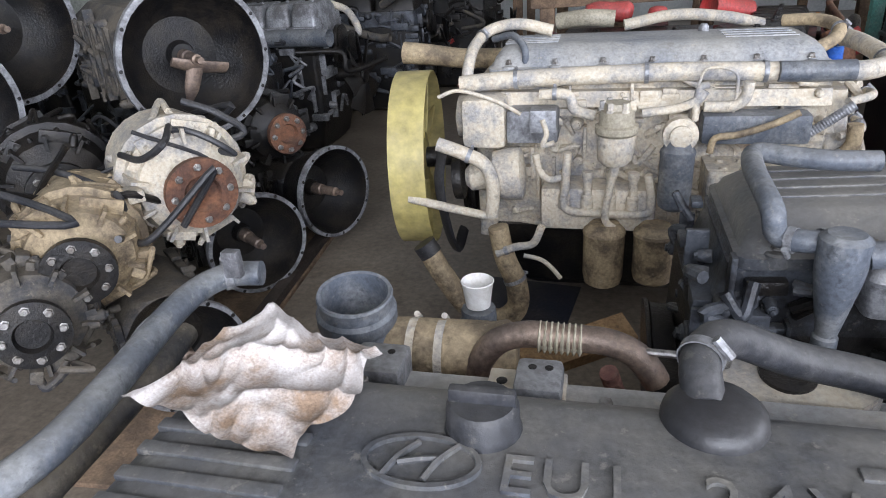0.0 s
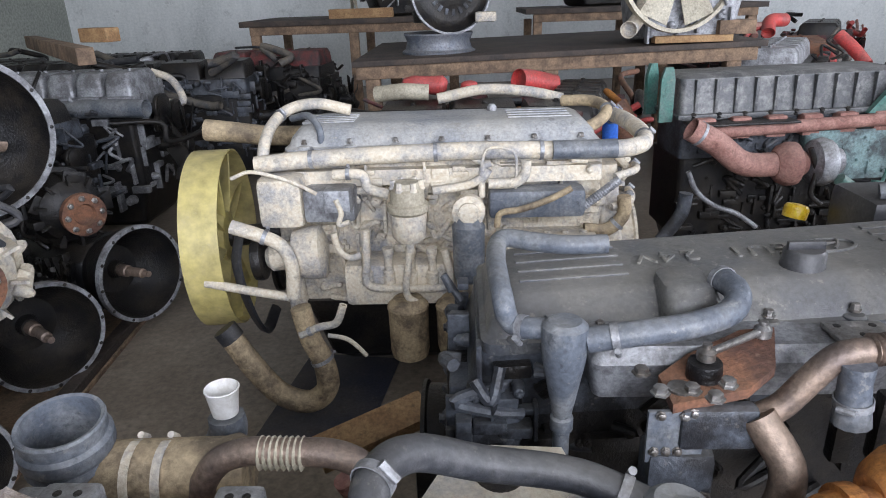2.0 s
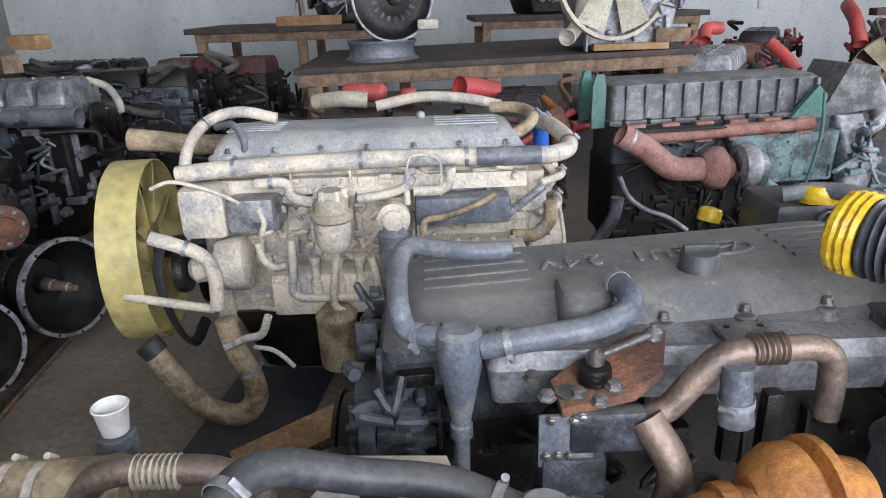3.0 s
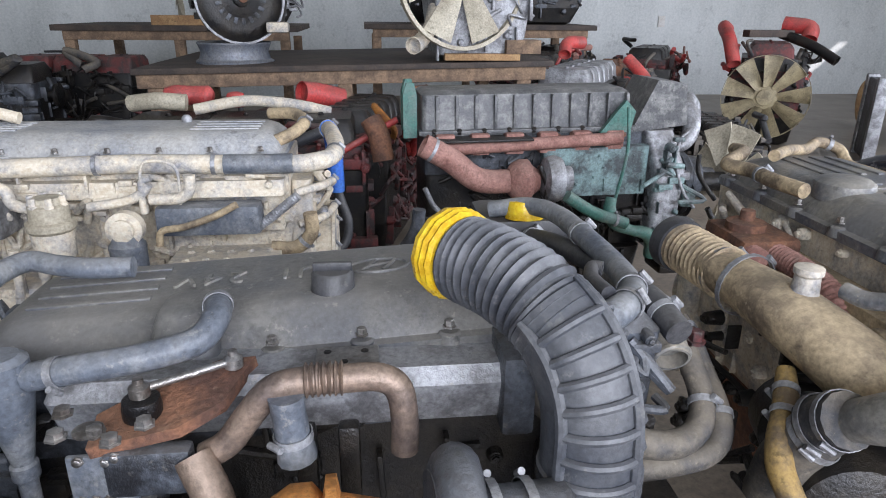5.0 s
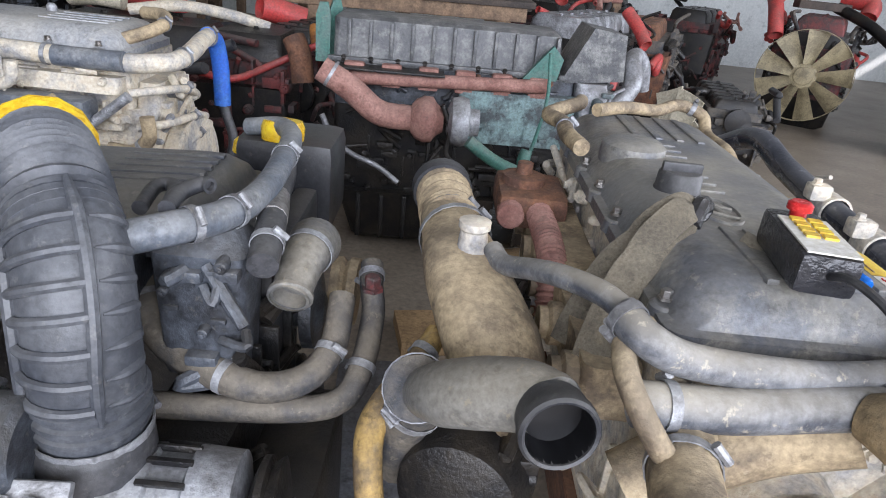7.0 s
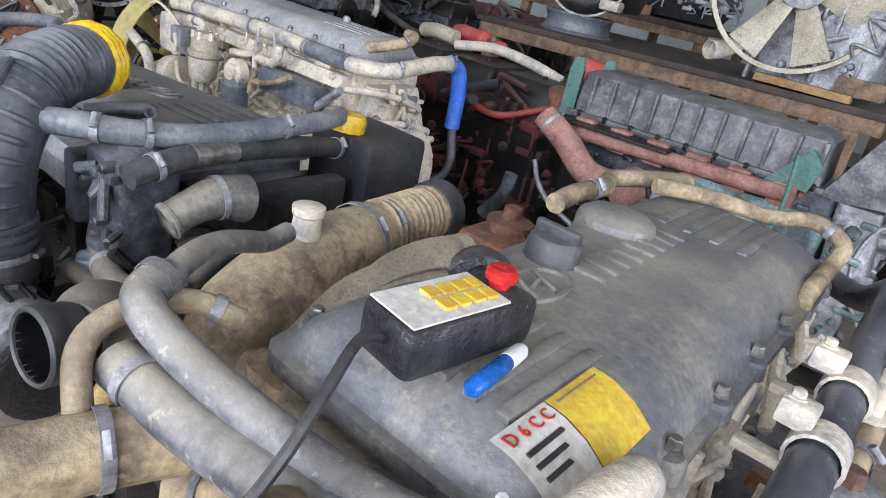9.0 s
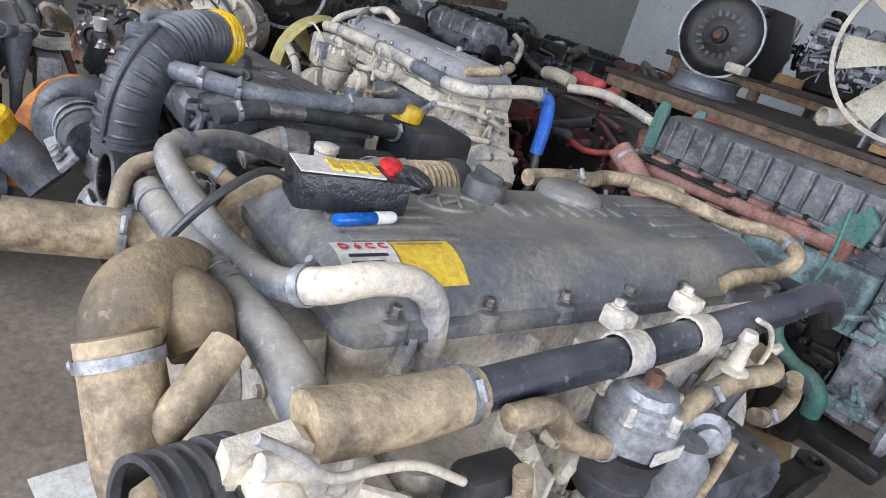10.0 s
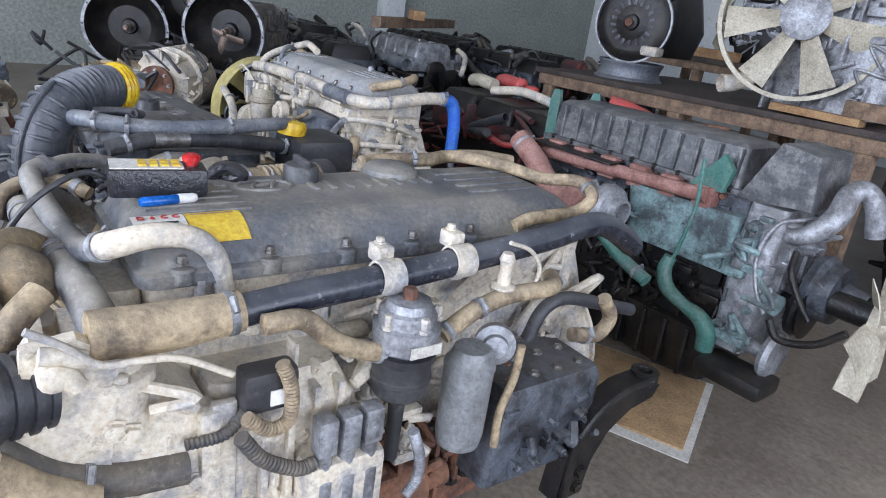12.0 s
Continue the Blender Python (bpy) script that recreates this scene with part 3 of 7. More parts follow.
# sand-coated engine with the yellow fan
MB = at_engine(0.20, 2.54, 0.09, 0)
eng_b, cover_b, PB, rng_b = six_cylinder(MB, "sand-coated truck engine with a yellowed plastic fan", ("cover_pale", "cream", "cream", "iron"), 3)

# sand-coated engine with the remote control on its cover
ME = at_engine(2.90, 0.905, 0.06, 90)
eng_e, cover_e, PE, rng_e = six_cylinder(ME, "sand-coated truck engine with a grey valve cover and yellow sticker", ("cover_sand", "cream", "cream", "rust"), 4)
filler_cap(cover_e, PE(0.425, 0.09, 0.955))
vent(cover_e, PE(0.685, 0.11, 0.955), 0.07, "cover_sand")
ring_badge(ME @ pose(0.32, 0.05, 0.957), cover_e, "cover_sand")

# green-painted engine with the pink rusted turbo
eng_d = thing("truck_engine", (2.4, 3.4, 0), "pale green truck engine with ribbed grey valve cover and rusted turbo", "engine", "six-cylinder truck engines")
I4 = Matrix.Identity(4)
bm = loft(B(), [(0.885, 1.84, 2.89, 3.19, 3.56, 0.02), (0.90, 1.84, 2.89, 3.19, 3.56, 0.02), (0.905, 1.85, 2.88, 3.205, 3.55, 0.02), (1.07, 1.85, 2.87, 3.225, 3.53, 0.03), (1.085, 1.87, 2.85, 3.245, 3.51, 0.03)])
box(bm, (1.83, 3.17, 0.893), (2.9, 3.2, 0.913), None, 0.004)
cover_d = part("valve_cover", bm, "dcover", eng_d, "grey ribbed cast valve cover")
bm = loft(B(), [(0.70, 1.86, 2.95, 3.2, 3.55, 0.02), (0.885, 1.86, 2.95, 3.2, 3.55, 0.02)])
part("cylinder_head", bm, "greyiron", eng_d)
for k in range(11):
    x = 1.92 + 0.093 * k
    part("rib", box(B(), (x - 0.008, 3.195, 0.905), (x + 0.008, 3.24, 1.068), None, 0.004), "dcover", cover_d)
details(eng_d, "iron", I4, (1.9, 2.45, 0.3, 0.7, 3.19, -1, 60, random.Random(8), 0.05))
details(eng_d, "greyiron", I4, (1.9, 2.9, 0.72, 0.87, 3.2, -1, 26, random.Random(7), 0.03))
details(eng_d, "teal", I4, (2.47, 2.93, 0.60, 0.80, 3.135, -1, 16, random.Random(9), 0.022))
details(eng_d, "iron", I4, (2.45, 3.0, 0.28, 0.58, 3.17, -1, 50, random.Random(10), 0.05))
bm = loft(B(), [(0.3, 1.86, 2.98, 3.2, 3.6, 0.03), (0.70, 1.86, 2.98, 3.18, 3.6, 0.03)])
part("engine_block", bm, "iron", eng_d)
bm = loft(B(), [(0.58, 2.45, 2.96, 3.14, 3.21, 0.02), (0.82, 2.42, 2.96, 3.13, 3.21, 0.02)])
part("side_cover", bm, "teal", eng_d, "pale green side cover plate")
bm = loft(B(), [(0.03, 2.0, 2.9, 3.22, 3.5, 0.05), (0.06, 1.95, 2.95, 3.18, 3.55, 0.05), (0.30, 1.88, 2.97, 3.14, 3.58, 0.04)])
pan_d = part("oil_pan", bm, "iron", eng_d)
for k in range(9):
    part("rib", box(B(), (1.98 + k * 0.11, 3.13, 0.07), (2.0 + k * 0.11, 3.17, 0.29), None, 0.004), "iron", pan_d)

# timber table behind
tab = thing("timber_table", (1.5, 6.0, 0), "low table of dark timber sheets on rough beams", "table")
part("tabletop", box(B(), (0.12, 5.0, 1.045), (2.95, 6.9, 1.085), None, 0.006), "darkwood", tab)
part("beam", box(B(), (0.14, 5.03, 0.955), (2.9, 5.13, 1.045), None, 0.008), "oldwood", tab)
part("beam", box(B(), (0.14, 6.7, 0.955), (2.9, 6.8, 1.045), None, 0.008), "oldwood", tab)
for x in (0.25, 1.5, 2.75):
    for y in (5.04, 6.7):
        part("leg", box(B(), (x - 0.05, y, 0.0), (x + 0.05, y + 0.1, 0.955), None, 0.006), "oldwood", tab)


# ---- fittings of the engine with the remote control ----
def can(parent, at, r, h, mat, name="filter_canister", label="", top=0.0, axis=(0, 0, -1)):
    """A spin-on canister hanging from its head."""
    return part(name, lathe(B(), at, axis, [(-top, r * 0.7), (0, r * 0.9), (0.004, r), (0.014, r * 1.04), (0.02, r), (h * 0.82, r * 0.98), (h * 0.94, r * 0.9), (h, r * 0.62), (h, 0.01)], 24), mat, parent, label)


def block_part(name, lo, hi, mat, parent, m=None, bevel=0.01, label=""):
    return part(name, box(B(), lo, hi, m, bevel), mat, parent, label)


main = hose("intake_pipe", [(3.220, 1.036, 0.914), (3.220, 1.180, 0.926), (3.220, 1.349, 0.935), (3.220, 1.548, 0.951), (3.220, 1.748, 0.971), (3.220, 1.942, 0.991), (3.17, 2.16, 0.89), (3.05, 2.25, 0.88), (2.9, 2.27, 0.86)], 0.030, "blackpipe", eng_e, (), "black steel water pipe with scratched dusty paint", steps=5)
joint = hose("hose_joint", [(3.220, 0.809, 0.913), (3.220, 0.927, 0.909), (3.220, 1.043, 0.915)], [0.041, 0.042, 0.036], "sandrubber", eng_e, (0.96,), "sand-coated rubber hose")
for px in ((3.220, 1.336, 0.936), (3.220, 1.510, 0.948),):
    bm = B()
    x, y, z = px
    lathe(bm, (x, y - 0.028, z), (0, 1, 0.0), [(0, 0.031), (0, 0.036), (0.05, 0.036), (0.05, 0.031)], 18, (False, False))
    box(bm, (x - 0.06, y - 0.018, z + 0.02), (x - 0.015, y + 0.018, z + 0.055), None, 0.006)
    box(bm, (x - 0.09, y - 0.014, z - 0.045), (x + 0.0, y + 0.014, z - 0.03), None, 0.004)
    bolt(bm, (x - 0.045, y, z + 0.055), (0, 0, 1), 0.009)
    part("pipe_bracket", bm, "cream", eng_e)
steel = hose("water_pipe", [(2.460, 1.122, 0.945), (2.475, 1.072, 0.945), (2.510, 1.002, 0.975), (2.542, 0.940, 0.998), (2.585, 0.872, 1.010), (2.617, 0.817, 0.998)], 0.0165, "bluepipe", eng_e, (0.93,), "dusty grey steel coolant pipe")
hose("water_hose", [(2.597, 0.837, 1.006), (2.620, 0.804, 0.995), (2.685, 0.810, 0.967), (2.842, 0.829, 0.948), (2.945, 0.838, 0.955), (3.020, 0.846, 0.972), (3.070, 0.860, 0.993)], 0.0225, "bluepipe", eng_e, (0.05,), "grey rubber coolant hose with worn dust", seg=18)
hose("cream_hose", [(3.060, 0.856, 0.990), (3.093, 0.880, 1.008), (3.103, 0.932, 1.020), (3.107, 0.992, 1.012), (3.107, 1.034, 0.975), (3.100, 1.057, 0.900)], [0.024, 0.0235, 0.022, 0.021, 0.020, 0.020], "cream", eng_e, (0.06,), "sand-coated end of the coolant hose", seg=18)
riser = hose("thermostat_pipe", [(2.615, 0.782, 0.920), (2.735, 0.792, 0.915), (2.865, 0.804, 0.924), (2.965, 0.810, 0.930), (3.092, 0.825, 0.923), (3.175, 0.837, 0.895), (3.198, 0.846, 0.840)], [0.029, 0.029, 0.029, 0.029, 0.031, 0.033, 0.034], "bluepipe", eng_e, (0.08, 0.47, 0.52), "grey steel coolant pipe with flaking paint", seg=20)
hose("small_hose", [(2.655, 0.907, 0.955), (2.615, 0.862, 0.975), (2.595, 0.792, 0.970), (2.605, 0.747, 0.945), (2.645, 0.727, 0.890), (2.685, 0.717, 0.855)], 0.015, "sandrubber", eng_e, (0.1,), "thin sand-coated hose")
hose("return_hose", [(3.270, 1.064, 0.909), (3.270, 1.135, 0.905), (3.270, 1.193, 0.854), (3.270, 1.255, 0.819), (3.270, 1.321, 0.796)], 0.019, "sandrubber", eng_e, (0.93,))
hose("feed_hose", [(3.270, 1.450, 0.809), (3.270, 1.526, 0.851), (3.270, 1.618, 0.872), (3.270, 1.751, 0.871), (3.2, 1.82, 0.86)], 0.020, "sandrubber", eng_e, (0.06, 0.3))
hose("vent_hose", [(2.750, 1.840, 1.042), (2.850, 1.925, 1.040), (2.950, 1.986, 1.029), (3.030, 2.046, 1.039), (3.100, 2.035, 1.017), (3.100, 1.974, 0.979), (3.100, 1.829, 0.976), (3.100, 1.765, 0.958)], 0.017, "sandrubber", eng_e, (0.5,), "pale sand-coated vent hose over the cover")
hose("vent_elbow", [(2.671, 1.574, 1.010), (2.655, 1.689, 1.010), (2.662, 1.799, 1.010), (2.637, 1.886, 1.010), (2.72, 1.95, 1.03), (2.75, 2.05, 1.02)], 0.02, "sandrubber", eng_e, (0.3,), "sand-coated breather elbow")
head = part("filter_head", lathe(B(), (3.265, 1.36, 0.80), (0, 0, 1), [(0, 0.055), (0.01, 0.068), (0.055, 0.070), (0.06, 0.06), (0.085, 0.058), (0.09, 0.05), (0.105, 0.045), (0.108, 0.02)], 10), "alu", eng_e, "grey cast fuel filter head with hex bolts")
for a in range(5):
    part("cap_bolt", bolt(B(), (3.265 + 0.06 * math.cos(a * 1.26), 1.36 + 0.06 * math.sin(a * 1.26), 0.86), (0, 0, 1), 0.009, 0.03), "cream", head)
part("cap_bolt", bolt(B(), (3.265, 1.36, 0.90), (0, 0, 1), 0.015, 0.03), "rust", head)
part("label_plate", box(B(), (3.331, 1.33, 0.812), (3.3345, 1.40, 0.835), pose(0, 0, 0), 0), "paper", head)
part("fuel_bowl", lathe(B(), (3.265, 1.36, 0.80), (0, 0, -1), [(0, 0.068), (0.018, 0.066), (0.022, 0.061), (0.055, 0.060), (0.058, 0.063), (0.066, 0.063), (0.07, 0.058), (0.098, 0.056), (0.106, 0.048), (0.11, 0.02), (0.15, 0.017), (0.27, 0.015)], 24), "plastic", eng_e, "black plastic fuel bowl with drain stem")
can(eng_e, (3.275, 1.535, 0.735), 0.056, 0.225, "filtergrey", "oil_filter", "tall grey spin-on oil filter", 0.03)
part("filter_mount", lathe(B(), (3.25, 1.62, 0.75), (0.8, -0.6, 0.1), [(0, 0.045), (0.03, 0.048), (0.035, 0.03), (0.05, 0.028), (0.055, 0.018)], 20), "alu", eng_e)
hose("spring_hose", [(3.300, 1.386, 0.611), (3.300, 1.412, 0.538), (3.300, 1.413, 0.479), (3.300, 1.388, 0.444)], 0.011, "alu", eng_e, (), "", ribs=(0.006, 0.002))
hose("filter_line", [(3.300, 1.660, 0.753), (3.300, 1.654, 0.667), (3.300, 1.629, 0.584), (3.300, 1.631, 0.490)], 0.010, "sandrubber", eng_e)
bm = lathe(B(), (3.260, 1.607, 0.880), (0, 0, 1), [(0, 0.012), (0.01, 0.028), (0.016, 0.028), (0.02, 0.016), (0.06, 0.013), (0.075, 0.018), (0.09, 0.012)], 14)
part("tee_fitting", bm, "cream", eng_e, "sand-coated bleed fitting")
hose("bleed_line", [(3.260, 1.608, 0.993), (3.260, 1.673, 0.967), (3.260, 1.711, 0.921), (3.260, 1.704, 0.881)], 0.005, "cream", eng_e)
# front casting and intake mouth
bm = loft(B(), [(0.53, 2.98, 3.22, 0.70, 0.98, 0.03), (0.60, 2.96, 3.25, 0.66, 1.0, 0.03), (0.74, 2.98, 3.24, 0.70, 0.99, 0.04), (0.79, 3.02, 3.2, 0.76, 0.93, 0.04)])
for k in range(5):
    bolt(bm, (3.247, 0.76 + 0.05 * k, 0.61 + 0.03 * (k % 2)), (1, 0, 0), 0.014, 0.012)
box(bm, (3.235, 0.985, 0.52), (3.255, 1.03, 0.76), None, 0.006)
details(eng_e, "cream", Matrix.Translation((3.24, 0.85, 0)) @ Matrix.Rotation(radians(90), 4, "Z"), (-0.16, 0.13, 0.55, 0.78, 0.01, -1, 20, random.Random(23), 0.024), (0.15, 0.6, 0.42, 0.8, 0.04, -1, 80, random.Random(24), 0.034))
details(eng_e, "rust", Matrix.Translation((3.17, 0.85, 0)) @ Matrix.Rotation(radians(90), 4, "Z"), (0.5, 0.95, 0.25, 0.6, 0.0, -1, 40, random.Random(27), 0.05))
details(eng_e, "iron", Matrix.Translation((3.12, 0.85, 0)) @ Matrix.Rotation(radians(90), 4, "Z"), (-0.1, 1.0, 0.25, 0.6, 0.0, -1, 80, random.Random(25), 0.06))
part("front_casting", bm, "cream", eng_e, "sand-coated aluminium gear casting with round bosses")
bm = loft(B(), [(0.50, 3.02, 3.22, 0.99, 1.30, 0.04), (0.70, 3.03, 3.24, 0.99, 1.28, 0.03), (0.76, 3.06, 3.2, 1.0, 1.25, 0.03)])
for k in range(5):
    part("casting_rib", box(B(), (3.05, 1.03 + 0.05 * k, 0.5), (3.25, 1.045 + 0.05 * k, 0.74), None, 0.004), "cream", eng_e)
part("ribbed_casting", bm, "cream", eng_e)
neck = (3.196, 0.848, 0.765)
bm = lathe(B(), neck, (0, 0, 1), [(-0.03, 0.06), (0.0, 0.052), (0.05, 0.05), (0.055, 0.062), (0.075, 0.062), (0.08, 0.045), (0.12, 0.04)], 22)
for a in range(3):
    bolt(bm, Vector(neck) + Vector((0.054 * math.cos(a * 2.1), 0.054 * math.sin(a * 2.1), 0.075)), (0, 0, 1), 0.011, 0.014)
part("thermostat_neck", bm, "cream", eng_e, "sand-coated round thermostat neck")
part("casting_flange", slab(B(), [(-0.09, -0.16), (0.05, -0.16), (0.075, 0.10), (0.02, 0.14), (-0.05, 0.13)], 0, 0.03, Matrix.Translation((3.220, 0.772, 0.788)) @ Matrix.Rotation(radians(90), 4, "Z") @ Matrix.Rotation(radians(90), 4, "X")), "cream", eng_e)
part("casting_flange", box(B(), (3.2, 0.965, 0.5), (3.262, 1.0, 0.75), None, 0.008), "cream", eng_e)
for py in (775, 782):
    part("casting_bolt", bolt(B(), (3.250, 0.834, 0.757) if py == 775 else (3.250, 0.859, 0.743), (1, 0, 0), 0.016, 0.014), "cream", eng_e)
hose("bottom_hose", [(3.250, 0.671, 0.775), (3.250, 0.727, 0.714), (3.250, 0.776, 0.682), (3.250, 0.847, 0.658), (3.250, 0.943, 0.646)], 0.03, "mudrubber", eng_e, (0.55,), "dark muddy hose under the casting")
hose("sump_pipe", [(3.280, 0.662, 0.763), (3.280, 0.722, 0.699), (3.280, 0.792, 0.653)], 0.035, "sandrubber", eng_e)
bm = B()
tube(bm, [(3.270, 0.742, 0.922), (3.270, 0.771, 0.915), (3.270, 0.799, 0.905)], 0.014, 10)
tube(bm, [(3.270, 0.756, 0.887), (3.270, 0.770, 0.887), (3.270, 0.786, 0.862)], 0.017, 10)
lathe(bm, (3.270, 0.758, 0.886), (1, 0, 0), [(-0.02, 0.022), (0.01, 0.022), (0.016, 0.012)], 12)
part("bleed_valve", bm, "cream", eng_e, "sand-coated bleed valve")
mouth, out = (3.215, 0.712, 0.835), (0.25, -1, 0.1)
bm = lathe(B(), mouth, out, [(-0.045, 0.05), (-0.04, 0.062), (-0.03, 0.062), (-0.028, 0.058), (-0.02, 0.058), (-0.018, 0.064), (-0.008, 0.064), (-0.006, 0.058), (0.004, 0.058), (0.006, 0.064), (0.016, 0.064), (0.018, 0.058), (0.028, 0.058), (0.03, 0.065), (0.04, 0.065), (0.042, 0.06), (0.054, 0.06), (0.056, 0.066), (0.062, 0.066), (0.062, 0.058), (0.0, 0.053)], 30, (True, False))
# shallow closed cup; its black colour stands in for shade down the pipe
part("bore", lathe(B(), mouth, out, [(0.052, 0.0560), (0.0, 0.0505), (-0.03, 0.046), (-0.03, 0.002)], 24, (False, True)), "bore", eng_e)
part("intake_mouth", bm, "rubber", eng_e, "open ribbed coolant outlet with sand in its grooves")
hose("lower_hose", [(3.051, 0.657, 0.935), (3.091, 0.665, 0.872), (3.131, 0.670, 0.819), (3.180, 0.681, 0.763), (3.224, 0.695, 0.722)], [0.045, 0.046, 0.044, 0.036, 0.033], "sandrubber", eng_e, (0.12, 0.7), "fat sand-coated radiator hose")
hose("side_hose", [(3.095, 0.765, 0.938), (3.131, 0.718, 0.902), (3.121, 0.678, 0.817), (3.131, 0.665, 0.731)], 0.024, "sandrubber", eng_e, (), "sandy hose with black tape bands")
wh = Vector((2.992, 0.696, 0.931))
bm = tube(B(), [wh + Vector(o) for o in ((-0.10, 0.09, 0.0), (-0.075, 0.05, 0.012), (-0.03, 0.005, 0.012), (0.015, -0.02, 0.0), (0.045, -0.035, -0.03))], [0.03, 0.05, 0.06, 0.058, 0.045], 18, squash=0.8)
tube(bm, [wh + Vector(o) for o in ((-0.02, 0.02, 0.0), (0.02, 0.05, 0.0), (0.06, 0.06, -0.03))], [0.05, 0.05, 0.04], 16)
part("water_housing", bm, "ochre", eng_e, "sandy cast coolant housing")
hose("compressor_pipe", [(2.660, 0.856, 0.722), (2.716, 0.862, 0.758), (2.781, 0.858, 0.799), (2.847, 0.845, 0.837), (2.920, 0.820, 0.881)], [0.05, 0.052, 0.05, 0.045, 0.045], "sandrubber", eng_e, (0.3,), "sandy pipe with a muddy clamp")
hose("outlet_pipe", [(2.646, 0.572, 0.876), (2.657, 0.654, 0.871), (2.673, 0.736, 0.867), (2.697, 0.814, 0.862)], 0.042, "sandrubber", eng_e, (0.7,), "pale dusty outlet pipe", hollow=(True, False))
block_part("sensor_module", (3.23, 1.03, 0.74), (3.285, 1.13, 0.82), "plastic", eng_e, None, 0.012, "black control module with a white label")
block_part("label_plate", (3.286, 1.075, 0.755), (3.289, 1.115, 0.785), "white", eng_e, None, 0)
hose("sensor_cable", [(3.280, 0.728, 0.969), (3.280, 0.771, 0.938), (3.280, 0.818, 0.896), (3.280, 0.878, 0.891), (3.280, 0.934, 0.879), (3.280, 1.010, 0.832)], 0.006, "cream", eng_e, (), "pale sensor cable")
hose("braided_hose", [(3.300, 1.088, 0.845), (3.300, 1.107, 0.790), (3.300, 1.105, 0.728), (3.300, 1.069, 0.717), (3.300, 1.028, 0.753)], 0.012, "sandrubber", eng_e, (), "", ribs=(0.008, 0.002))
hose("wiring_loom", [(3.270, 0.937, 0.708), (3.270, 1.002, 0.708), (3.270, 1.040, 0.747), (3.270, 1.070, 0.766)], 0.009, "mudrubber", eng_e, (), "", ribs=(0.008, 0.002))
hose("wiring_loom", [(3.300, 1.019, 0.716), (3.300, 1.061, 0.655), (3.300, 1.128, 0.611), (3.300, 1.162, 0.611)], 0.013, "mudrubber", eng_e, (), "", ribs=(0.009, 0.002))
for k in range(3):
    y = 1.185 + 0.05 * k
    bm = lathe(B(), (3.29, y, 0.46), (0, 0, 1), [(0, 0.024), (0.1, 0.024), (0.105, 0.018), (0.17, 0.018), (0.175, 0.022), (0.2, 0.022), (0.21, 0.012)], 14)
    box(bm, (3.27, y - 0.02, 0.62), (3.31, y + 0.02, 0.70), None, 0.006)
    part("pump_element", bm, "alu", eng_e, "grey fuel pump element")
block_part("pump_body", (3.08, 1.15, 0.38), (3.31, 1.32, 0.6), "cream", eng_e, None, 0.02)
bm = loft(B(), [(0.36, 3.05, 3.3, 1.62, 1.98, 0.02), (0.60, 3.06, 3.31, 1.64, 1.97, 0.015), (0.63, 3.07, 3.30, 1.65, 1.96, 0.015)])
for k in range(4):
    for j in range(3):
        part("block_bolt", bolt(B(), (3.11 + 0.075 * j, 1.69 + 0.078 * k, 0.63), (0, 0, 1), 0.011, 0.008), "silver", eng_e)
part("compressor_block", bm, "greyiron", eng_e, "grey oily cast block with rows of bolts")
details(eng_e, "greyiron", Matrix.Translation((3.31, 1.80, 0)) @ Matrix.Rotation(radians(90), 4, "Z"), (-0.14, 0.16, 0.38, 0.58, 0.0, -1, 22, random.Random(28), 0.035))
UPRIGHT = Matrix(((0, 0, 1, 0), (1, 0, 0, 0), (0, 1, 0, 0), (0, 0, 0, 1)))
bm = slab(B(), [(1.87, 0.24), (1.97, 0.24), (1.985, 0.34), (2.03, 0.42), (2.11, 0.47), (2.20, 0.485), (2.22, 0.52), (2.17, 0.555), (2.06, 0.55), (1.96, 0.51), (1.89, 0.43)], 3.27, 3.33, UPRIGHT)
box(bm, (3.33, 1.88, 0.25), (3.345, 1.905, 0.45), None, 0.004)
tube(bm, [(3.335, 1.90, 0.44), (3.335, 1.97, 0.51), (3.335, 2.06, 0.545), (3.335, 2.17, 0.55)], 0.010, 8)
lathe(bm, (3.30, 2.18, 0.53), (0, 0, 1), [(0, 0.04), (0.03, 0.04), (0.032, 0.022), (0.01, 0.02)], 18)
for k in range(4):
    bolt(bm, (3.33, 1.90 + 0.045 * (k % 2), 0.27 + 0.05 * (k // 2)), (1, 0, 0), 0.015, 0.014)
part("engine_mount", bm, "iron", eng_e, "black cast engine mount arm")
hose("black_hose", [(3.200, 1.781, 0.691), (3.200, 1.821, 0.769), (3.200, 1.899, 0.787), (3.200, 2.046, 0.745), (3.200, 2.184, 0.703)], 0.018, "rubber", eng_e)
hose("rear_hose", [(3.220, 1.928, 0.685), (3.220, 2.025, 0.665), (3.220, 2.070, 0.707), (3.220, 2.024, 0.774)], 0.02, "sandrubber", eng_e, (0.2,))
part("starter", lathe(B(), (3.16, 1.3, 0.33), (0, 1, 0), [(0, 0.05), (0.02, 0.065), (0.22, 0.065), (0.23, 0.04), (0.3, 0.04)], 20), "rust", eng_e, "rusty round starter motor")
part("air_pump", lathe(B(), (3.2, 1.02, 0.36), (0, 1, 0), [(0, 0.06), (0.02, 0.085), (0.12, 0.085), (0.13, 0.06)], 20), "sandrubber", eng_e)

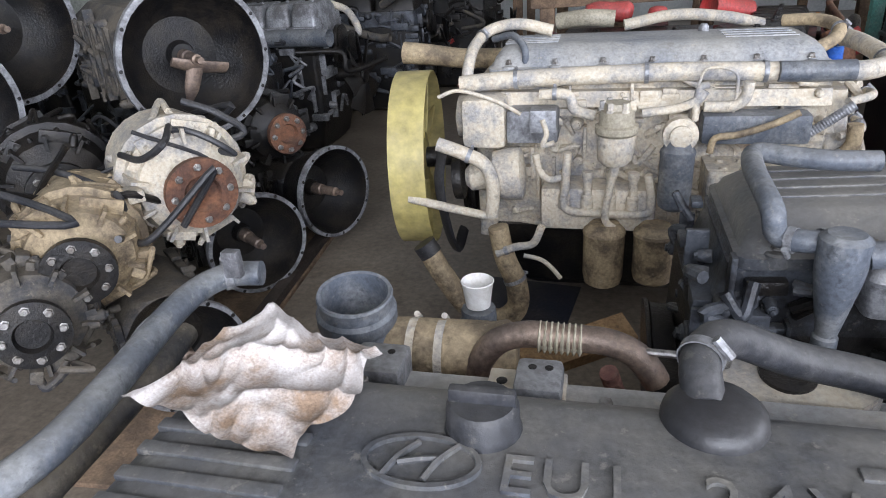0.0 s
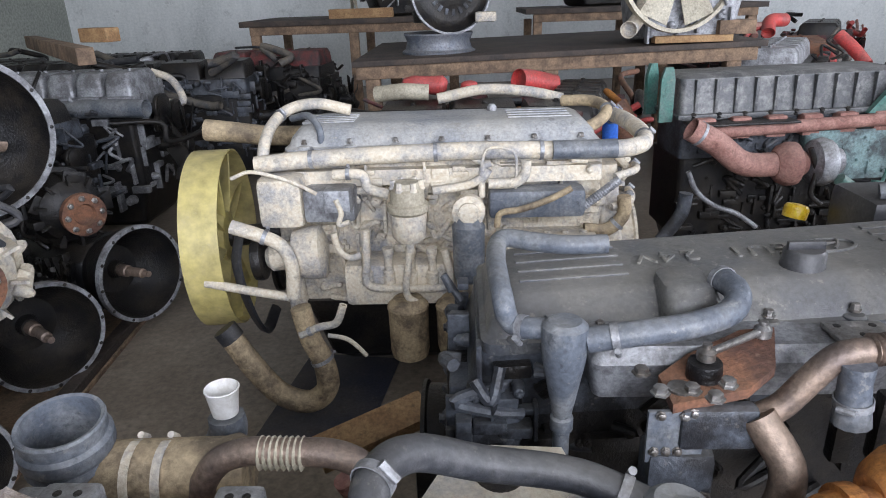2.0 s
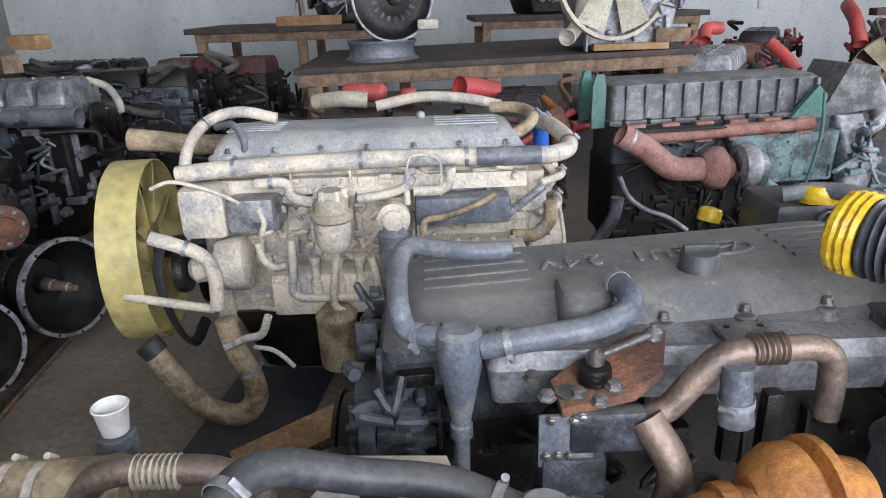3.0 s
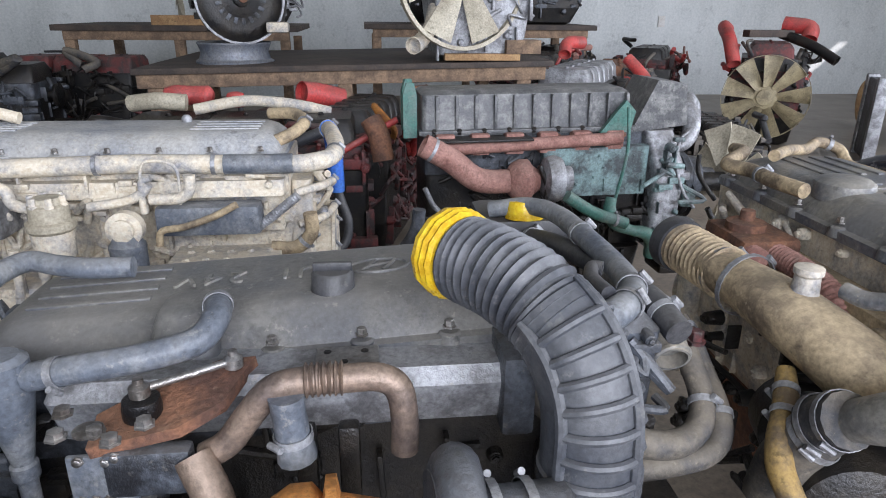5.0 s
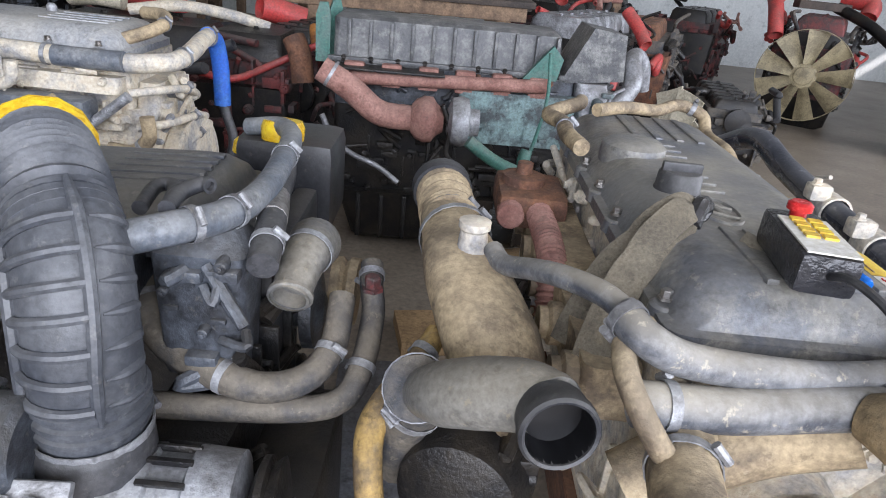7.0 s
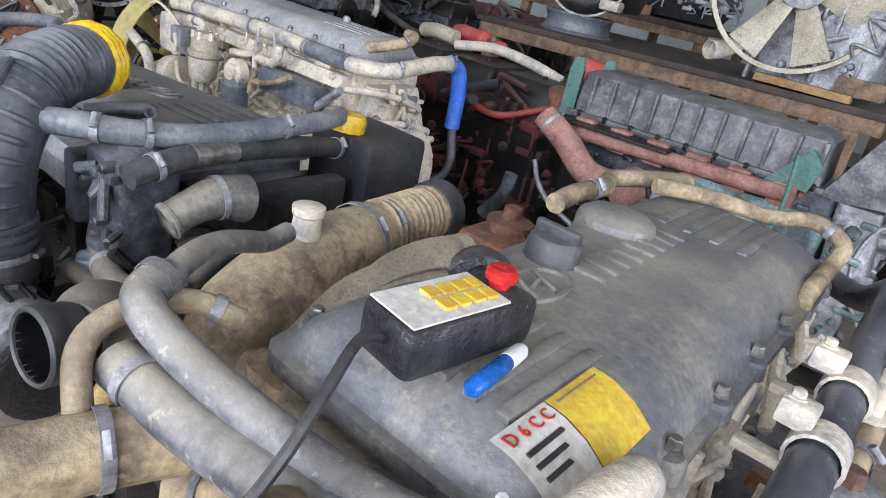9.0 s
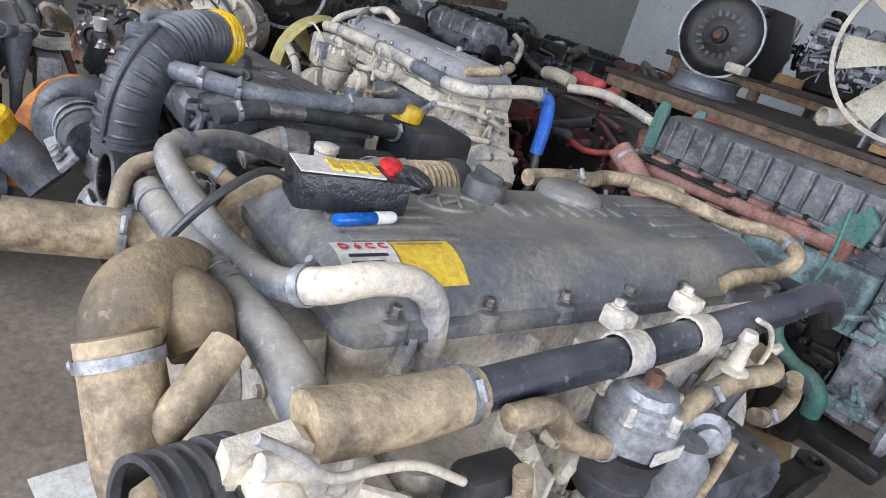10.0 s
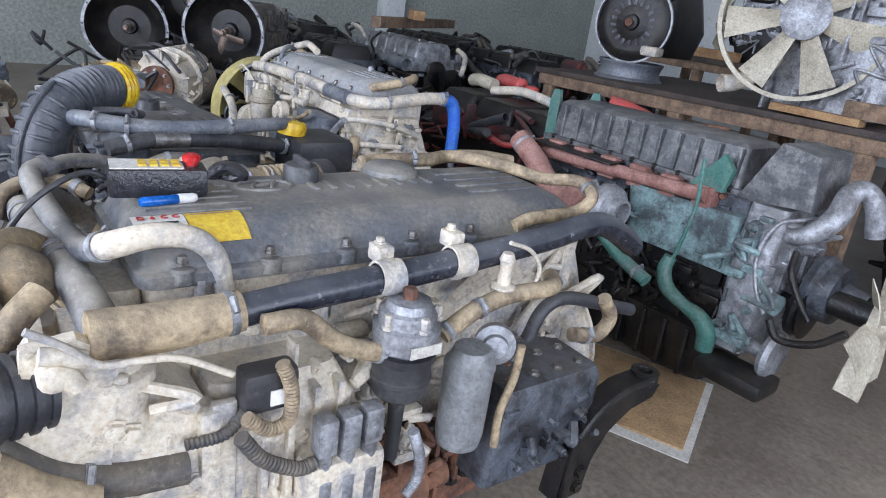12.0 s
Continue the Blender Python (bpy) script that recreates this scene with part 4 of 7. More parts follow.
# turbo side: bellows, duct, elbow, actuator
duct = hose("air_duct", [(2.515, 0.965, 0.71), (2.51, 0.98, 0.76), (2.475, 1.05, 0.81), (2.43, 1.20, 0.852), (2.405, 1.34, 0.865), (2.39, 1.44, 0.868)], [0.03, 0.068, 0.088, 0.084, 0.07, 0.062], "sandrubber", eng_e, (0.82,), "sandy moulded air duct, flattened and stained", squash=0.8, seg=20)
hose("bellows", [(2.395, 1.40, 0.867), (2.385, 1.50, 0.868), (2.375, 1.59, 0.868)], 0.057, "sandrubber", duct, (0.1,), "tan rubber bellows", ribs=(0.018, 0.007), seg=22)
part("bellows_mouth", lathe(B(), (2.375, 1.58, 0.868), (-0.1, 1, 0), [(0, 0.068), (0.01, 0.07), (0.045, 0.07), (0.05, 0.064), (0.045, 0.058), (-0.02, 0.05)], 26), "rubber", duct)
part("duct_plug", lathe(B(), (2.43, 1.186, 0.895), (0, 0, 1), [(0, 0.028), (0.03, 0.026), (0.055, 0.024), (0.06, 0.028), (0.072, 0.028), (0.075, 0.02)], 16), "cream", duct)
elbow = hose("outlet_elbow", [(2.377, 0.957, 0.780), (2.377, 0.907, 0.815), (2.401, 0.867, 0.845), (2.443, 0.834, 0.875), (2.488, 0.810, 0.895), (2.513, 0.790, 0.903), (2.518, 0.780, 0.905)], [0.036, 0.040, 0.048, 0.050, 0.048, 0.043, 0.042], "elbow", eng_e, (), "smooth grey aluminium elbow with an open black mouth", seg=26, squash=0.88)
MOUTH, OUT = Vector((2.522, 0.738, 0.904)), Vector((0.10, -1, 0.10)).normalized()
part("mouth_rim", lathe(B(), MOUTH - OUT * 0.035, OUT, [(-0.006, 0.042), (0.004, 0.045), (0.022, 0.045), (0.026, 0.048), (0.042, 0.048), (0.046, 0.0445), (0.044, 0.041), (0.012, 0.039)], 32, (False, False)), "rubber", elbow, "black rubber mouth")
# closed cup just behind the rim, painted black for the elbow's inner shade
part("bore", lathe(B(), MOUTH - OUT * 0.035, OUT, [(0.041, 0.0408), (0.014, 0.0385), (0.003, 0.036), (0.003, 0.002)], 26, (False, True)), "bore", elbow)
hose("elbow_cuff", [(2.357, 0.992, 0.750), (2.359, 0.957, 0.780), (2.358, 0.927, 0.802)], 0.049, "mudrubber", elbow, (0.2, 0.8), "dark hose cuff with wire clamps")
hose("intake_tube", [(2.37, 0.98, 0.75), (2.34, 1.02, 0.66), (2.34, 1.05, 0.55)], 0.048, "mudrubber", eng_e, (0.2,))
hose("yellow_hose", [(2.385, 1.132, 0.775), (2.370, 1.102, 0.755), (2.340, 1.052, 0.730), (2.310, 1.012, 0.705), (2.292, 0.972, 0.675), (2.297, 0.922, 0.630), (2.315, 0.882, 0.550)], [0.018, 0.022, 0.024, 0.024, 0.024, 0.023, 0.022], "yellowhose", eng_e, (0.2, 0.34), "dirty worn yellow hose")
part("turbo_body", lathe(B(), (2.46, 1.02, 0.58), (0.3, 1, 0), [(-0.1, 0.05), (-0.08, 0.10), (0.0, 0.12), (0.06, 0.11), (0.08, 0.07), (0.16, 0.07), (0.18, 0.10), (0.26, 0.1), (0.3, 0.05)], 26), "iron", eng_e, "oily dark turbo body")
details(eng_e, "iron", Matrix.Translation((2.55, 0, 0)) @ Matrix.Rotation(radians(-90), 4, "Z"), (-1.8, -0.9, 0.25, 0.75, 0.0, -1, 60, random.Random(26), 0.06))
act = block_part("actuator", (2.50, 1.52, 0.82), (2.66, 1.72, 0.90), "rust", eng_e, None, 0.02, "rusty flap actuator plate")
part("actuator_cap", lathe(B(), (2.56, 1.62, 0.90), (0, 0, 1), [(0, 0.05), (0.02, 0.05), (0.025, 0.02), (0.05, 0.018)], 16), "rust", act)
hose("exhaust_bellows", [(2.527, 1.495, 0.860), (2.538, 1.642, 0.860), (2.584, 1.696, 0.860), (2.60, 1.35, 0.85), (2.6, 1.25, 0.76)], 0.026, "pinkrust", eng_e, (), "rusted corrugated exhaust pipe", ribs=(0.012, 0.005))
bm = loft(B(), [(0.76, 2.60, 2.70, 0.95, 1.85, 0.02), (0.85, 2.60, 2.69, 0.95, 1.85, 0.02)])
for k in range(6):
    lathe(bm, (2.60, 1.0 + 0.155 * k, 0.8), (-1, 0, 0), [(0, 0.04), (0.02, 0.04), (0.025, 0.03), (0.04, 0.03)], 14)
part("exhaust_manifold", bm, "sandrubber", eng_e, "sandy cast manifold")
# webbing straps over the cover's edge
sling = thing("lifting_strap", (2.72, 1.12, 0.8), "olive webbing strap draped over the engine cover", "strap")
FLAT = Vector((-0.35, -0.75, 0.55))
for far, low, lift, w in (((2.615, 0.985), 0.83, 0.015, 0.030), ((2.60, 1.09), 0.80, 0.02, 0.028), ((2.66, 1.04), 0.86, 0.035, 0.026), ((2.68, 1.13), 0.88, 0.03, 0.024)):
    bm, rings = B(), []
    a, z = Vector((2.787, 1.166, 1.035)), Vector((*far, low))
    line = smooth_line([a, a.lerp(z, 0.28) + Vector((0, 0, lift + 0.02)), a.lerp(z, 0.6) + Vector((-0.015, 0, lift + 0.03)), a.lerp(z, 0.85) + Vector((-0.01, 0, lift)), z], 6)
    for k, p in enumerate(line):
        d = (line[min(k + 1, len(line) - 1)] - line[max(k - 1, 0)]).normalized()
        side = d.cross(FLAT).normalized() * w * min(1.0, 0.35 + k / 8)
        rise = side.cross(d).normalized() * 0.002
        sag = rise * 3.0
        rings.append([bm.verts.new(p + o) for o in (side + rise, rise + sag, -side + rise, -side - rise, -rise + sag, side - rise)])
    ring_faces(bm, rings)
    part("webbing", bm, "strap", sling)
part("curl", lathe(B(), (2.84, 1.105, 1.0), (0.75, -0.55, -0.25), [(0, 0.030), (0.075, 0.036), (0.075, 0.0345), (0, 0.0285), (0, 0.030)], 22, (False, False)), "strap", sling, "curled end of the webbing")
part("knot", tube(B(), [(2.77, 1.13, 1.02), (2.79, 1.16, 1.045), (2.81, 1.19, 1.03), (2.79, 1.17, 1.015), (2.76, 1.15, 1.035)], 0.016, 8), "bag", sling, "knotted black plastic film")

# stickers, remote control, marker


def sticker(name, x0, x1, y0, y1, mat, label):
    bm = B()
    lay = lambda x, y: ME @ Vector((x, y, float(np.interp(-y, (0.0, 0.11, 0.125, 0.155, 0.185, 0.2), (0.9575, 0.9572, 0.9555, 0.9445, 0.921, 0.893)))))  # noqa: E731
    xs = [x0 + (x1 - x0) * i / 4 for i in range(5)]
    ys = [y0 + (y1 - y0) * i / 6 for i in range(7)]
    grid = [[bm.verts.new(lay(x, y)) for y in ys] for x in xs]
    for i in range(4):
        for j in range(6):
            bm.faces.new((grid[i][j], grid[i + 1][j], grid[i + 1][j + 1], grid[i][j + 1]))
    bmesh.ops.solidify(bm, geom=bm.faces[:], thickness=-0.0012)
    return part(name, bm, mat, cover_e, label)


sticker("yellow_sticker", 0.105, 0.208, -0.178, -0.098, "yellow", "bright yellow paper sticker with small print")
pale = sticker("pale_sticker", 0.012, 0.103, -0.178, -0.098, "paper", "pale printed sticker with red characters")
words("D6CC", 0.021, 0.0008, "redink", ME @ pose(0.058, -0.112, 0.9585), cover_e, 0.95)
for k in range(3):
    part("print_bar", box(B(), (0.028, -0.128 - 0.012 * k, 0.9535 - 0.0047 * k), (0.088 - 0.01 * k, -0.133 - 0.012 * k, 0.9557 - 0.0047 * k), ME, 0), "blackink", cover_e)
for k in range(6):
    part("print_bar", box(B(), (0.115, -0.106 - 0.007 * k, 0.9562 - 0.0022 * k), (0.195 - 0.01 * (k % 3), -0.108 - 0.007 * k, 0.9585 - 0.0022 * k), ME, 0), "oldwood", cover_e)
for k in range(8):
    part("raised_bar", box(B(), (0.42 + 0.045 * k, 0.0, 0.953), (0.435 + 0.045 * k, 0.06, 0.960), ME, 0.002), "cover_sand", cover_e)
remote = thing("remote_control", ME @ Vector((0.085, 0.02, 0.955)), "black wrapped crane remote control with a red stop button", "remote control")
RM = ME @ pose(0.085, 0.02, 0.962, 0, 0, -8)
part("body", box(B(), (-0.085, -0.04, 0), (0.095, 0.04, 0.058), RM, 0.012), "bag", remote)
part("face_plate", box(B(), (-0.08, -0.034, 0.058), (0.05, 0.034, 0.0605), RM, 0.001), "paper", remote, "scuffed pale key plate")
for i in range(4):
    for j in range(2):
        part("key", box(B(), (-0.03 + 0.02 * i, -0.022 + 0.024 * j, 0.0605), (-0.016 + 0.02 * i, -0.004 + 0.024 * j, 0.064), RM, 0.002), "yellow", remote)
part("stop_button", lathe(B(), RM @ Vector((0.068, 0, 0.058)), (0, 0, 1), [(0, 0.012), (0.008, 0.012), (0.009, 0.018), (0.018, 0.018), (0.022, 0.013)], 20), "button", remote, "red mushroom stop button")
part("cable", tube(B(), [RM @ Vector(v) for v in ((-0.08, 0, 0.03), (-0.12, -0.01, 0.045), (-0.17, -0.04, 0.03), (-0.22, -0.06, -0.01), (-0.27, -0.05, -0.09))], 0.006, 8), "plastic", remote)
pen = thing("marker_pen", RM @ Vector((0.0, -0.06, 0.0)), "blue marker pen with a white cap", "marker pen")
PM = ME @ pose(0.10, -0.045, 0.9685, 0, 0, 6)
part("barrel", lathe(B(), PM @ Vector((-0.06, 0, 0)), PM.to_3x3() @ Vector((1, 0, 0)), [(0, 0.007), (0.004, 0.0095), (0.07, 0.0095), (0.072, 0.0085)], 16), "bluemarker", pen)
part("cap", lathe(B(), PM @ Vector((0.011, 0, 0)), PM.to_3x3() @ Vector((1, 0, 0)), [(0, 0.0098), (0.03, 0.0095), (0.036, 0.007)], 16), "white", pen)


# ---- fittings of the sand-coated engine with the fan ----
hose("intake_pipe", [(0.109, 2.290, 0.931), (0.247, 2.290, 0.944), (0.442, 2.290, 0.953), (0.635, 2.290, 0.958), (0.847, 2.290, 0.963), (1.039, 2.290, 0.960), (1.230, 2.290, 0.956), (1.363, 2.290, 0.956), (1.42, 2.305, 0.958), (1.475, 2.37, 0.96), (1.49, 2.48, 0.975), (1.47, 2.64, 0.99), (1.45, 2.77, 0.99)], 0.031, "cream", eng_b, (0.12, 0.3, 0.45, 0.8), "sand-coated intake pipe with worn dark patches", steps=5)
hose("worn_sleeve", [(1.141, 2.270, 0.962), (1.245, 2.270, 0.961), (1.358, 2.270, 0.963)], 0.0325, "bluerubber", eng_b, (), "dark blue rubber sleeve")
hose("outlet_pipe", [(-0.218, 2.720, 0.981), (-0.100, 2.720, 0.969), (0.035, 2.720, 0.952), (0.25, 2.65, 0.96)], [0.045, 0.042, 0.04, 0.04], "sandrubber", eng_b, (), "sandy open pipe stub", hollow=(True, False))
hose("top_pipe", [(0.128, 2.300, 0.924), (0.131, 2.350, 0.993), (0.139, 2.450, 1.044), (0.182, 2.550, 1.082), (0.289, 2.550, 1.100), (0.413, 2.550, 1.072)], 0.021, "cream", eng_b, (0.5,), "sand-coated vent pipe over the cover")
hose("top_hose", [(1.039, 2.400, 0.985), (1.192, 2.420, 0.983), (1.316, 2.450, 1.015), (1.376, 2.550, 1.048), (1.333, 2.650, 1.066), (1.236, 2.720, 1.059)], 0.022, "sandrubber", eng_b, (0.6,), "pale bent hose on the cover")
hose("cover_hose", [(0.201, 2.500, 1.055), (0.282, 2.420, 1.076), (0.330, 2.360, 1.036), (0.329, 2.360, 0.962)], 0.013, "bluerubber", eng_b)
hose("front_elbow", [(0.058, 2.100, 0.771), (0.138, 2.100, 0.742), (0.217, 2.100, 0.701), (0.246, 2.100, 0.624), (0.239, 2.100, 0.510)], 0.024, "cream", eng_b, (0.35,), "pale bent coolant pipe")
hose("cross_pipe", [(-0.061, 2.100, 0.569), (0.073, 2.100, 0.539), (0.227, 2.100, 0.508)], 0.016, "cream", eng_b)
rad = hose("radiator_hose", [(-0.004, 2.080, 0.386), (0.053, 2.080, 0.273), (0.147, 2.080, 0.138), (0.254, 2.080, 0.096), (0.326, 2.080, 0.153), (0.324, 2.080, 0.257), (0.286, 2.080, 0.358), (0.263, 2.080, 0.477)], [0.04, 0.042, 0.042, 0.042, 0.041, 0.04, 0.038, 0.036], "sandrubber", eng_b, (0.75,), "fat tan radiator hose hanging to the floor", hollow=(True, False))
hose("taped_end", [(-0.014, 2.080, 0.401), (0.012, 2.080, 0.359)], 0.044, "plastic", rad)
hose("hook_pipe", [(0.260, 2.050, 0.386), (0.330, 2.050, 0.416), (0.389, 2.050, 0.432), (0.419, 2.050, 0.499)], 0.014, "cream", eng_b, (0.2,), "", hollow=(False, True))
hose("rag_strip", [(0.356, 2.050, 0.384), (0.413, 2.050, 0.372), (0.449, 2.050, 0.345), (0.485, 2.050, 0.301)], 0.008, "cream", eng_b)
alt = part("alternator", lathe(B(), (0.133, 2.200, 0.617), (1, 0.05, 0.08), [(0, 0.03), (0.02, 0.05), (0.10, 0.05), (0.105, 0.085), (0.16, 0.095), (0.2, 0.095), (0.21, 0.07), (0.215, 0.03)], 26), "cream", eng_b, "sand-coated alternator")
part("belt_wheel", lathe(B(), (0.087, 2.200, 0.612), (1, 0.05, 0.08), [(0, 0.03), (0.004, 0.075), (0.02, 0.078), (0.036, 0.075), (0.04, 0.03)], 26), "iron", eng_b)
part("drive_belt", tube(B(), [(0.05, 2.20, 0.72), (0.05, 2.12, 0.62), (0.06, 2.17, 0.42), (0.06, 2.30, 0.28), (0.06, 2.45, 0.30)], 0.012, 6, squash=2.0), "plastic", eng_b)
fuel = part("filter_head", lathe(B(), (0.65, 2.12, 0.80), (0, 0, 1), [(0, 0.06), (0.01, 0.07), (0.03, 0.07), (0.035, 0.058), (0.08, 0.055), (0.085, 0.045), (0.105, 0.04)], 12), "ivory", eng_b, "pale ribbed fuel filter head")
for a in range(6):
    part("cap_bolt", bolt(B(), (0.65 + 0.046 * math.cos(a * 1.05), 2.12 + 0.046 * math.sin(a * 1.05), 0.88), (0, 0, 1), 0.01, 0.03), "cream", fuel)
part("fuel_bowl", lathe(B(), (0.65, 2.12, 0.80), (0, 0, -1), [(0, 0.062), (0.03, 0.06), (0.08, 0.057), (0.1, 0.04), (0.105, 0.015), (0.14, 0.013)], 20), "cream", eng_b, "dusty grey fuel bowl")
can(eng_b, (0.848, 2.15, 0.745), 0.055, 0.21, "bluerubber", "oil_filter", "blue-grey spin-on oil filter", 0.03)
part("filter_mount", lathe(B(), (0.85, 2.17, 0.79), (0, -1, 0.05), [(0, 0.055), (0.04, 0.055), (0.045, 0.035), (0.06, 0.035), (0.065, 0.02)], 20), "cream", eng_b, "round pale filter mount")
can(eng_b, (0.628, 2.16, 0.45), 0.072, 0.22, "sandrubber", "oil_canister", "large sandy oil filter canister", 0.02)
can(eng_b, (0.80, 2.16, 0.45), 0.072, 0.20, "sandrubber", "oil_canister", "large sandy oil filter canister", 0.02)
hose("drain_line", [(0.650, 2.140, 0.701), (0.638, 2.140, 0.599), (0.628, 2.140, 0.494), (0.671, 2.140, 0.451)], 0.013, "cream", eng_b)
part("pump_rail", tube(B(), [(0.494, 2.180, 0.720), (0.490, 2.180, 0.607), (0.493, 2.180, 0.511), (0.621, 2.180, 0.498), (0.760, 2.180, 0.499), (0.781, 2.180, 0.548), (0.763, 2.180, 0.643)], 0.015, 10), "cream", eng_b)
for p in ((0.485, 2.200, 0.578), (0.564, 2.200, 0.576), (0.643, 2.200, 0.575), (0.718, 2.200, 0.573),):
    bm = lathe(B(), (p[0], p[1], p[2] - 0.07), (0, 0, 1), [(0, 0.022), (0.05, 0.022), (0.055, 0.016), (0.11, 0.016), (0.115, 0.02), (0.14, 0.02)], 12)
    part("pump_element", bm, "cream", eng_b, "sand-coated fuel pump element")
block_part("pump_body", (0.40, 2.2, 0.42), (0.80, 2.38, 0.58), "cream", eng_b, None, 0.02)
hose("fuel_pipe", [(0.396, 2.200, 0.913), (0.489, 2.200, 0.911), (0.514, 2.200, 0.862), (0.579, 2.200, 0.841)], 0.018, "cream", eng_b, (0.2,))
hose("fuel_pipe", [(0.731, 2.200, 0.848), (0.844, 2.200, 0.865), (0.900, 2.200, 0.892), (0.919, 2.200, 0.920)], 0.015, "cream", eng_b)
hose("fuel_pipe", [(0.388, 2.150, 0.723), (0.402, 2.150, 0.662), (0.437, 2.150, 0.631), (0.477, 2.150, 0.640)], 0.012, "cream", eng_b)
hose("return_line", [(0.944, 2.150, 0.731), (0.957, 2.150, 0.779), (1.027, 2.150, 0.792), (1.119, 2.150, 0.824), (1.191, 2.150, 0.861)], 0.011, "sandrubber", eng_b)
hose("bleed_line", [(0.893, 2.200, 0.911), (0.912, 2.200, 0.983), (0.974, 2.200, 0.988), (1.011, 2.200, 0.956), (1.009, 2.200, 0.851)], 0.005, "cream", eng_b)
hose("stub_pipe", [(0.896, 2.200, 0.824), (0.897, 2.200, 0.892), (0.904, 2.200, 0.930), (0.928, 2.200, 0.939)], 0.012, "cream", eng_b)
hose("rail_pipe", [(0.919, 2.200, 0.869), (1.003, 2.200, 0.870), (1.040, 2.200, 0.898), (1.045, 2.200, 0.946)], 0.018, "cream", eng_b)
hose("air_line", [(0.046, 2.200, 0.908), (0.115, 2.200, 0.930), (0.207, 2.200, 0.908), (0.279, 2.200, 0.878), (0.333, 2.200, 0.847)], 0.007, "cream", eng_b)
hose("rear_loop", [(1.265, 2.300, 0.662), (1.346, 2.300, 0.660), (1.402, 2.300, 0.712), (1.401, 2.300, 0.784)], 0.024, "sandrubber", eng_b, (0.5,))
hose("ribbed_cable", [(1.232, 2.250, 0.752), (1.297, 2.250, 0.801), (1.370, 2.250, 0.859)], 0.015, "alu", eng_b, (), "", ribs=(0.009, 0.002))
block_part("thermostat_housing", (0.12, 2.2, 0.72), (0.28, 2.42, 0.90), "cream", eng_b, None, 0.03, "sand-coated thermostat casting")
block_part("side_casting", (0.28, 2.2, 0.74), (0.46, 2.36, 0.86), "alu", eng_b, None, 0.02, "blue-grey cast housing")
block_part("control_module", (0.37, 2.12, 0.80), (0.46, 2.2, 0.88), "alu", eng_b, None, 0.012)
hose("module_cable", [(0.413, 2.120, 0.849), (0.427, 2.120, 0.801), (0.415, 2.120, 0.762), (0.453, 2.120, 0.771)], 0.009, "cream", eng_b)
block_part("intercooler_plate", (0.92, 2.2, 0.74), (1.25, 2.3, 0.84), "bluerubber", eng_b, None, 0.02, "blue-grey side plate")
bm = loft(B(), [(0.52, 0.95, 1.30, 2.15, 2.4, 0.02), (0.66, 0.95, 1.30, 2.17, 2.4, 0.02)])
for k in range(5):
    for j in range(2):
        bolt(bm, (1.0 + 0.065 * k, 2.2 + 0.08 * j, 0.66), (0, 0, 1), 0.012, 0.008)
part("compressor_block", bm, "cream", eng_b)
bm = loft(B(), [(0.85, 0.24, 1.32, 2.28, 2.37, 0.02), (0.90, 0.24, 1.32, 2.3, 2.37, 0.02)])
details(eng_b, "cream", I4, (0.3, 1.3, 0.78, 0.92, 2.3, -1, 34, random.Random(31), 0.035), (0.25, 1.3, 0.55, 0.8, 2.34, -1, 60, random.Random(32), 0.05))
part("intake_manifold", bm, "cream", eng_b, "sand-coated intake manifold")
sleeve = hose("blue_hose", [(1.448, 2.76, 0.992), (1.455, 2.83, 0.965), (1.463, 2.852, 0.88), (1.466, 2.855, 0.79), (1.467, 2.854, 0.71)], 0.034, "blue", eng_b, (0.08,), "bright blue silicone hose")
hose("drop_hose", [(1.467, 2.854, 0.72), (1.485, 2.85, 0.66), (1.51, 2.84, 0.58), (1.50, 2.82, 0.50), (1.45, 2.78, 0.45)], 0.02, "rubber", sleeve)
REAR = Matrix.Translation((1.412, 2.54, 0)) @ Matrix.Rotation(radians(90), 4, "Z")
details(eng_b, "cream", REAR, (-0.22, 0.22, 0.30, 0.62, 0.0, -1, 44, random.Random(33), 0.05), (-0.12, 0.12, 0.62, 0.86, 0.0, -1, 22, random.Random(34), 0.04))
details(eng_b, "alu", REAR, (-0.2, 0.2, 0.35, 0.85, 0.0, -1, 18, random.Random(35), 0.045))
for y0, y1, z0, z1 in ((2.33, 2.62, 0.86, 0.80), (2.36, 2.70, 0.74, 0.70), (2.40, 2.74, 0.63, 0.66), (2.34, 2.58, 0.56, 0.60)):
    hose("rear_pipe", [(1.36, y0 - 0.05, z0), (1.44, y0, z0 + 0.01), (1.47, (y0 + y1) / 2, (z0 + z1) / 2 + 0.02), (1.45, y1, z1), (1.41, y1 + 0.04, z1 - 0.03)], 0.014, "cream", eng_b, (0.5,), "thin sand-coated pipe")
part("oil_cap", lathe(B(), (0.95, 2.62, 1.0), (0, 0, 1), [(0, 0.03), (0.02, 0.028), (0.03, 0.02), (0.06, 0.018), (0.07, 0.01)], 14), "alu", eng_b)
bm = B()
box(bm, (0.815, 2.395, 1.028), (0.915, 2.447, 1.0295), None, 0)
part("yellow_sticker", bm, "yellow", cover_b, "small yellow paper sticker")
part("pale_sticker", box(B(), (0.715, 2.395, 1.028), (0.812, 2.447, 1.0295), None, 0), "paper", cover_b)
fan_b = thing("cooling_fan", (-0.10, 2.42, 0.3), "yellowed plastic cooling fan with a wide outer ring", "fan")
wheel_fan(fan_b, (-0.10, 2.42, 0.62), (-1, -0.12, 0), 0.33, 9, "fan", 0.10, True, 40, 0.13, 0.2, ringw=0.13)
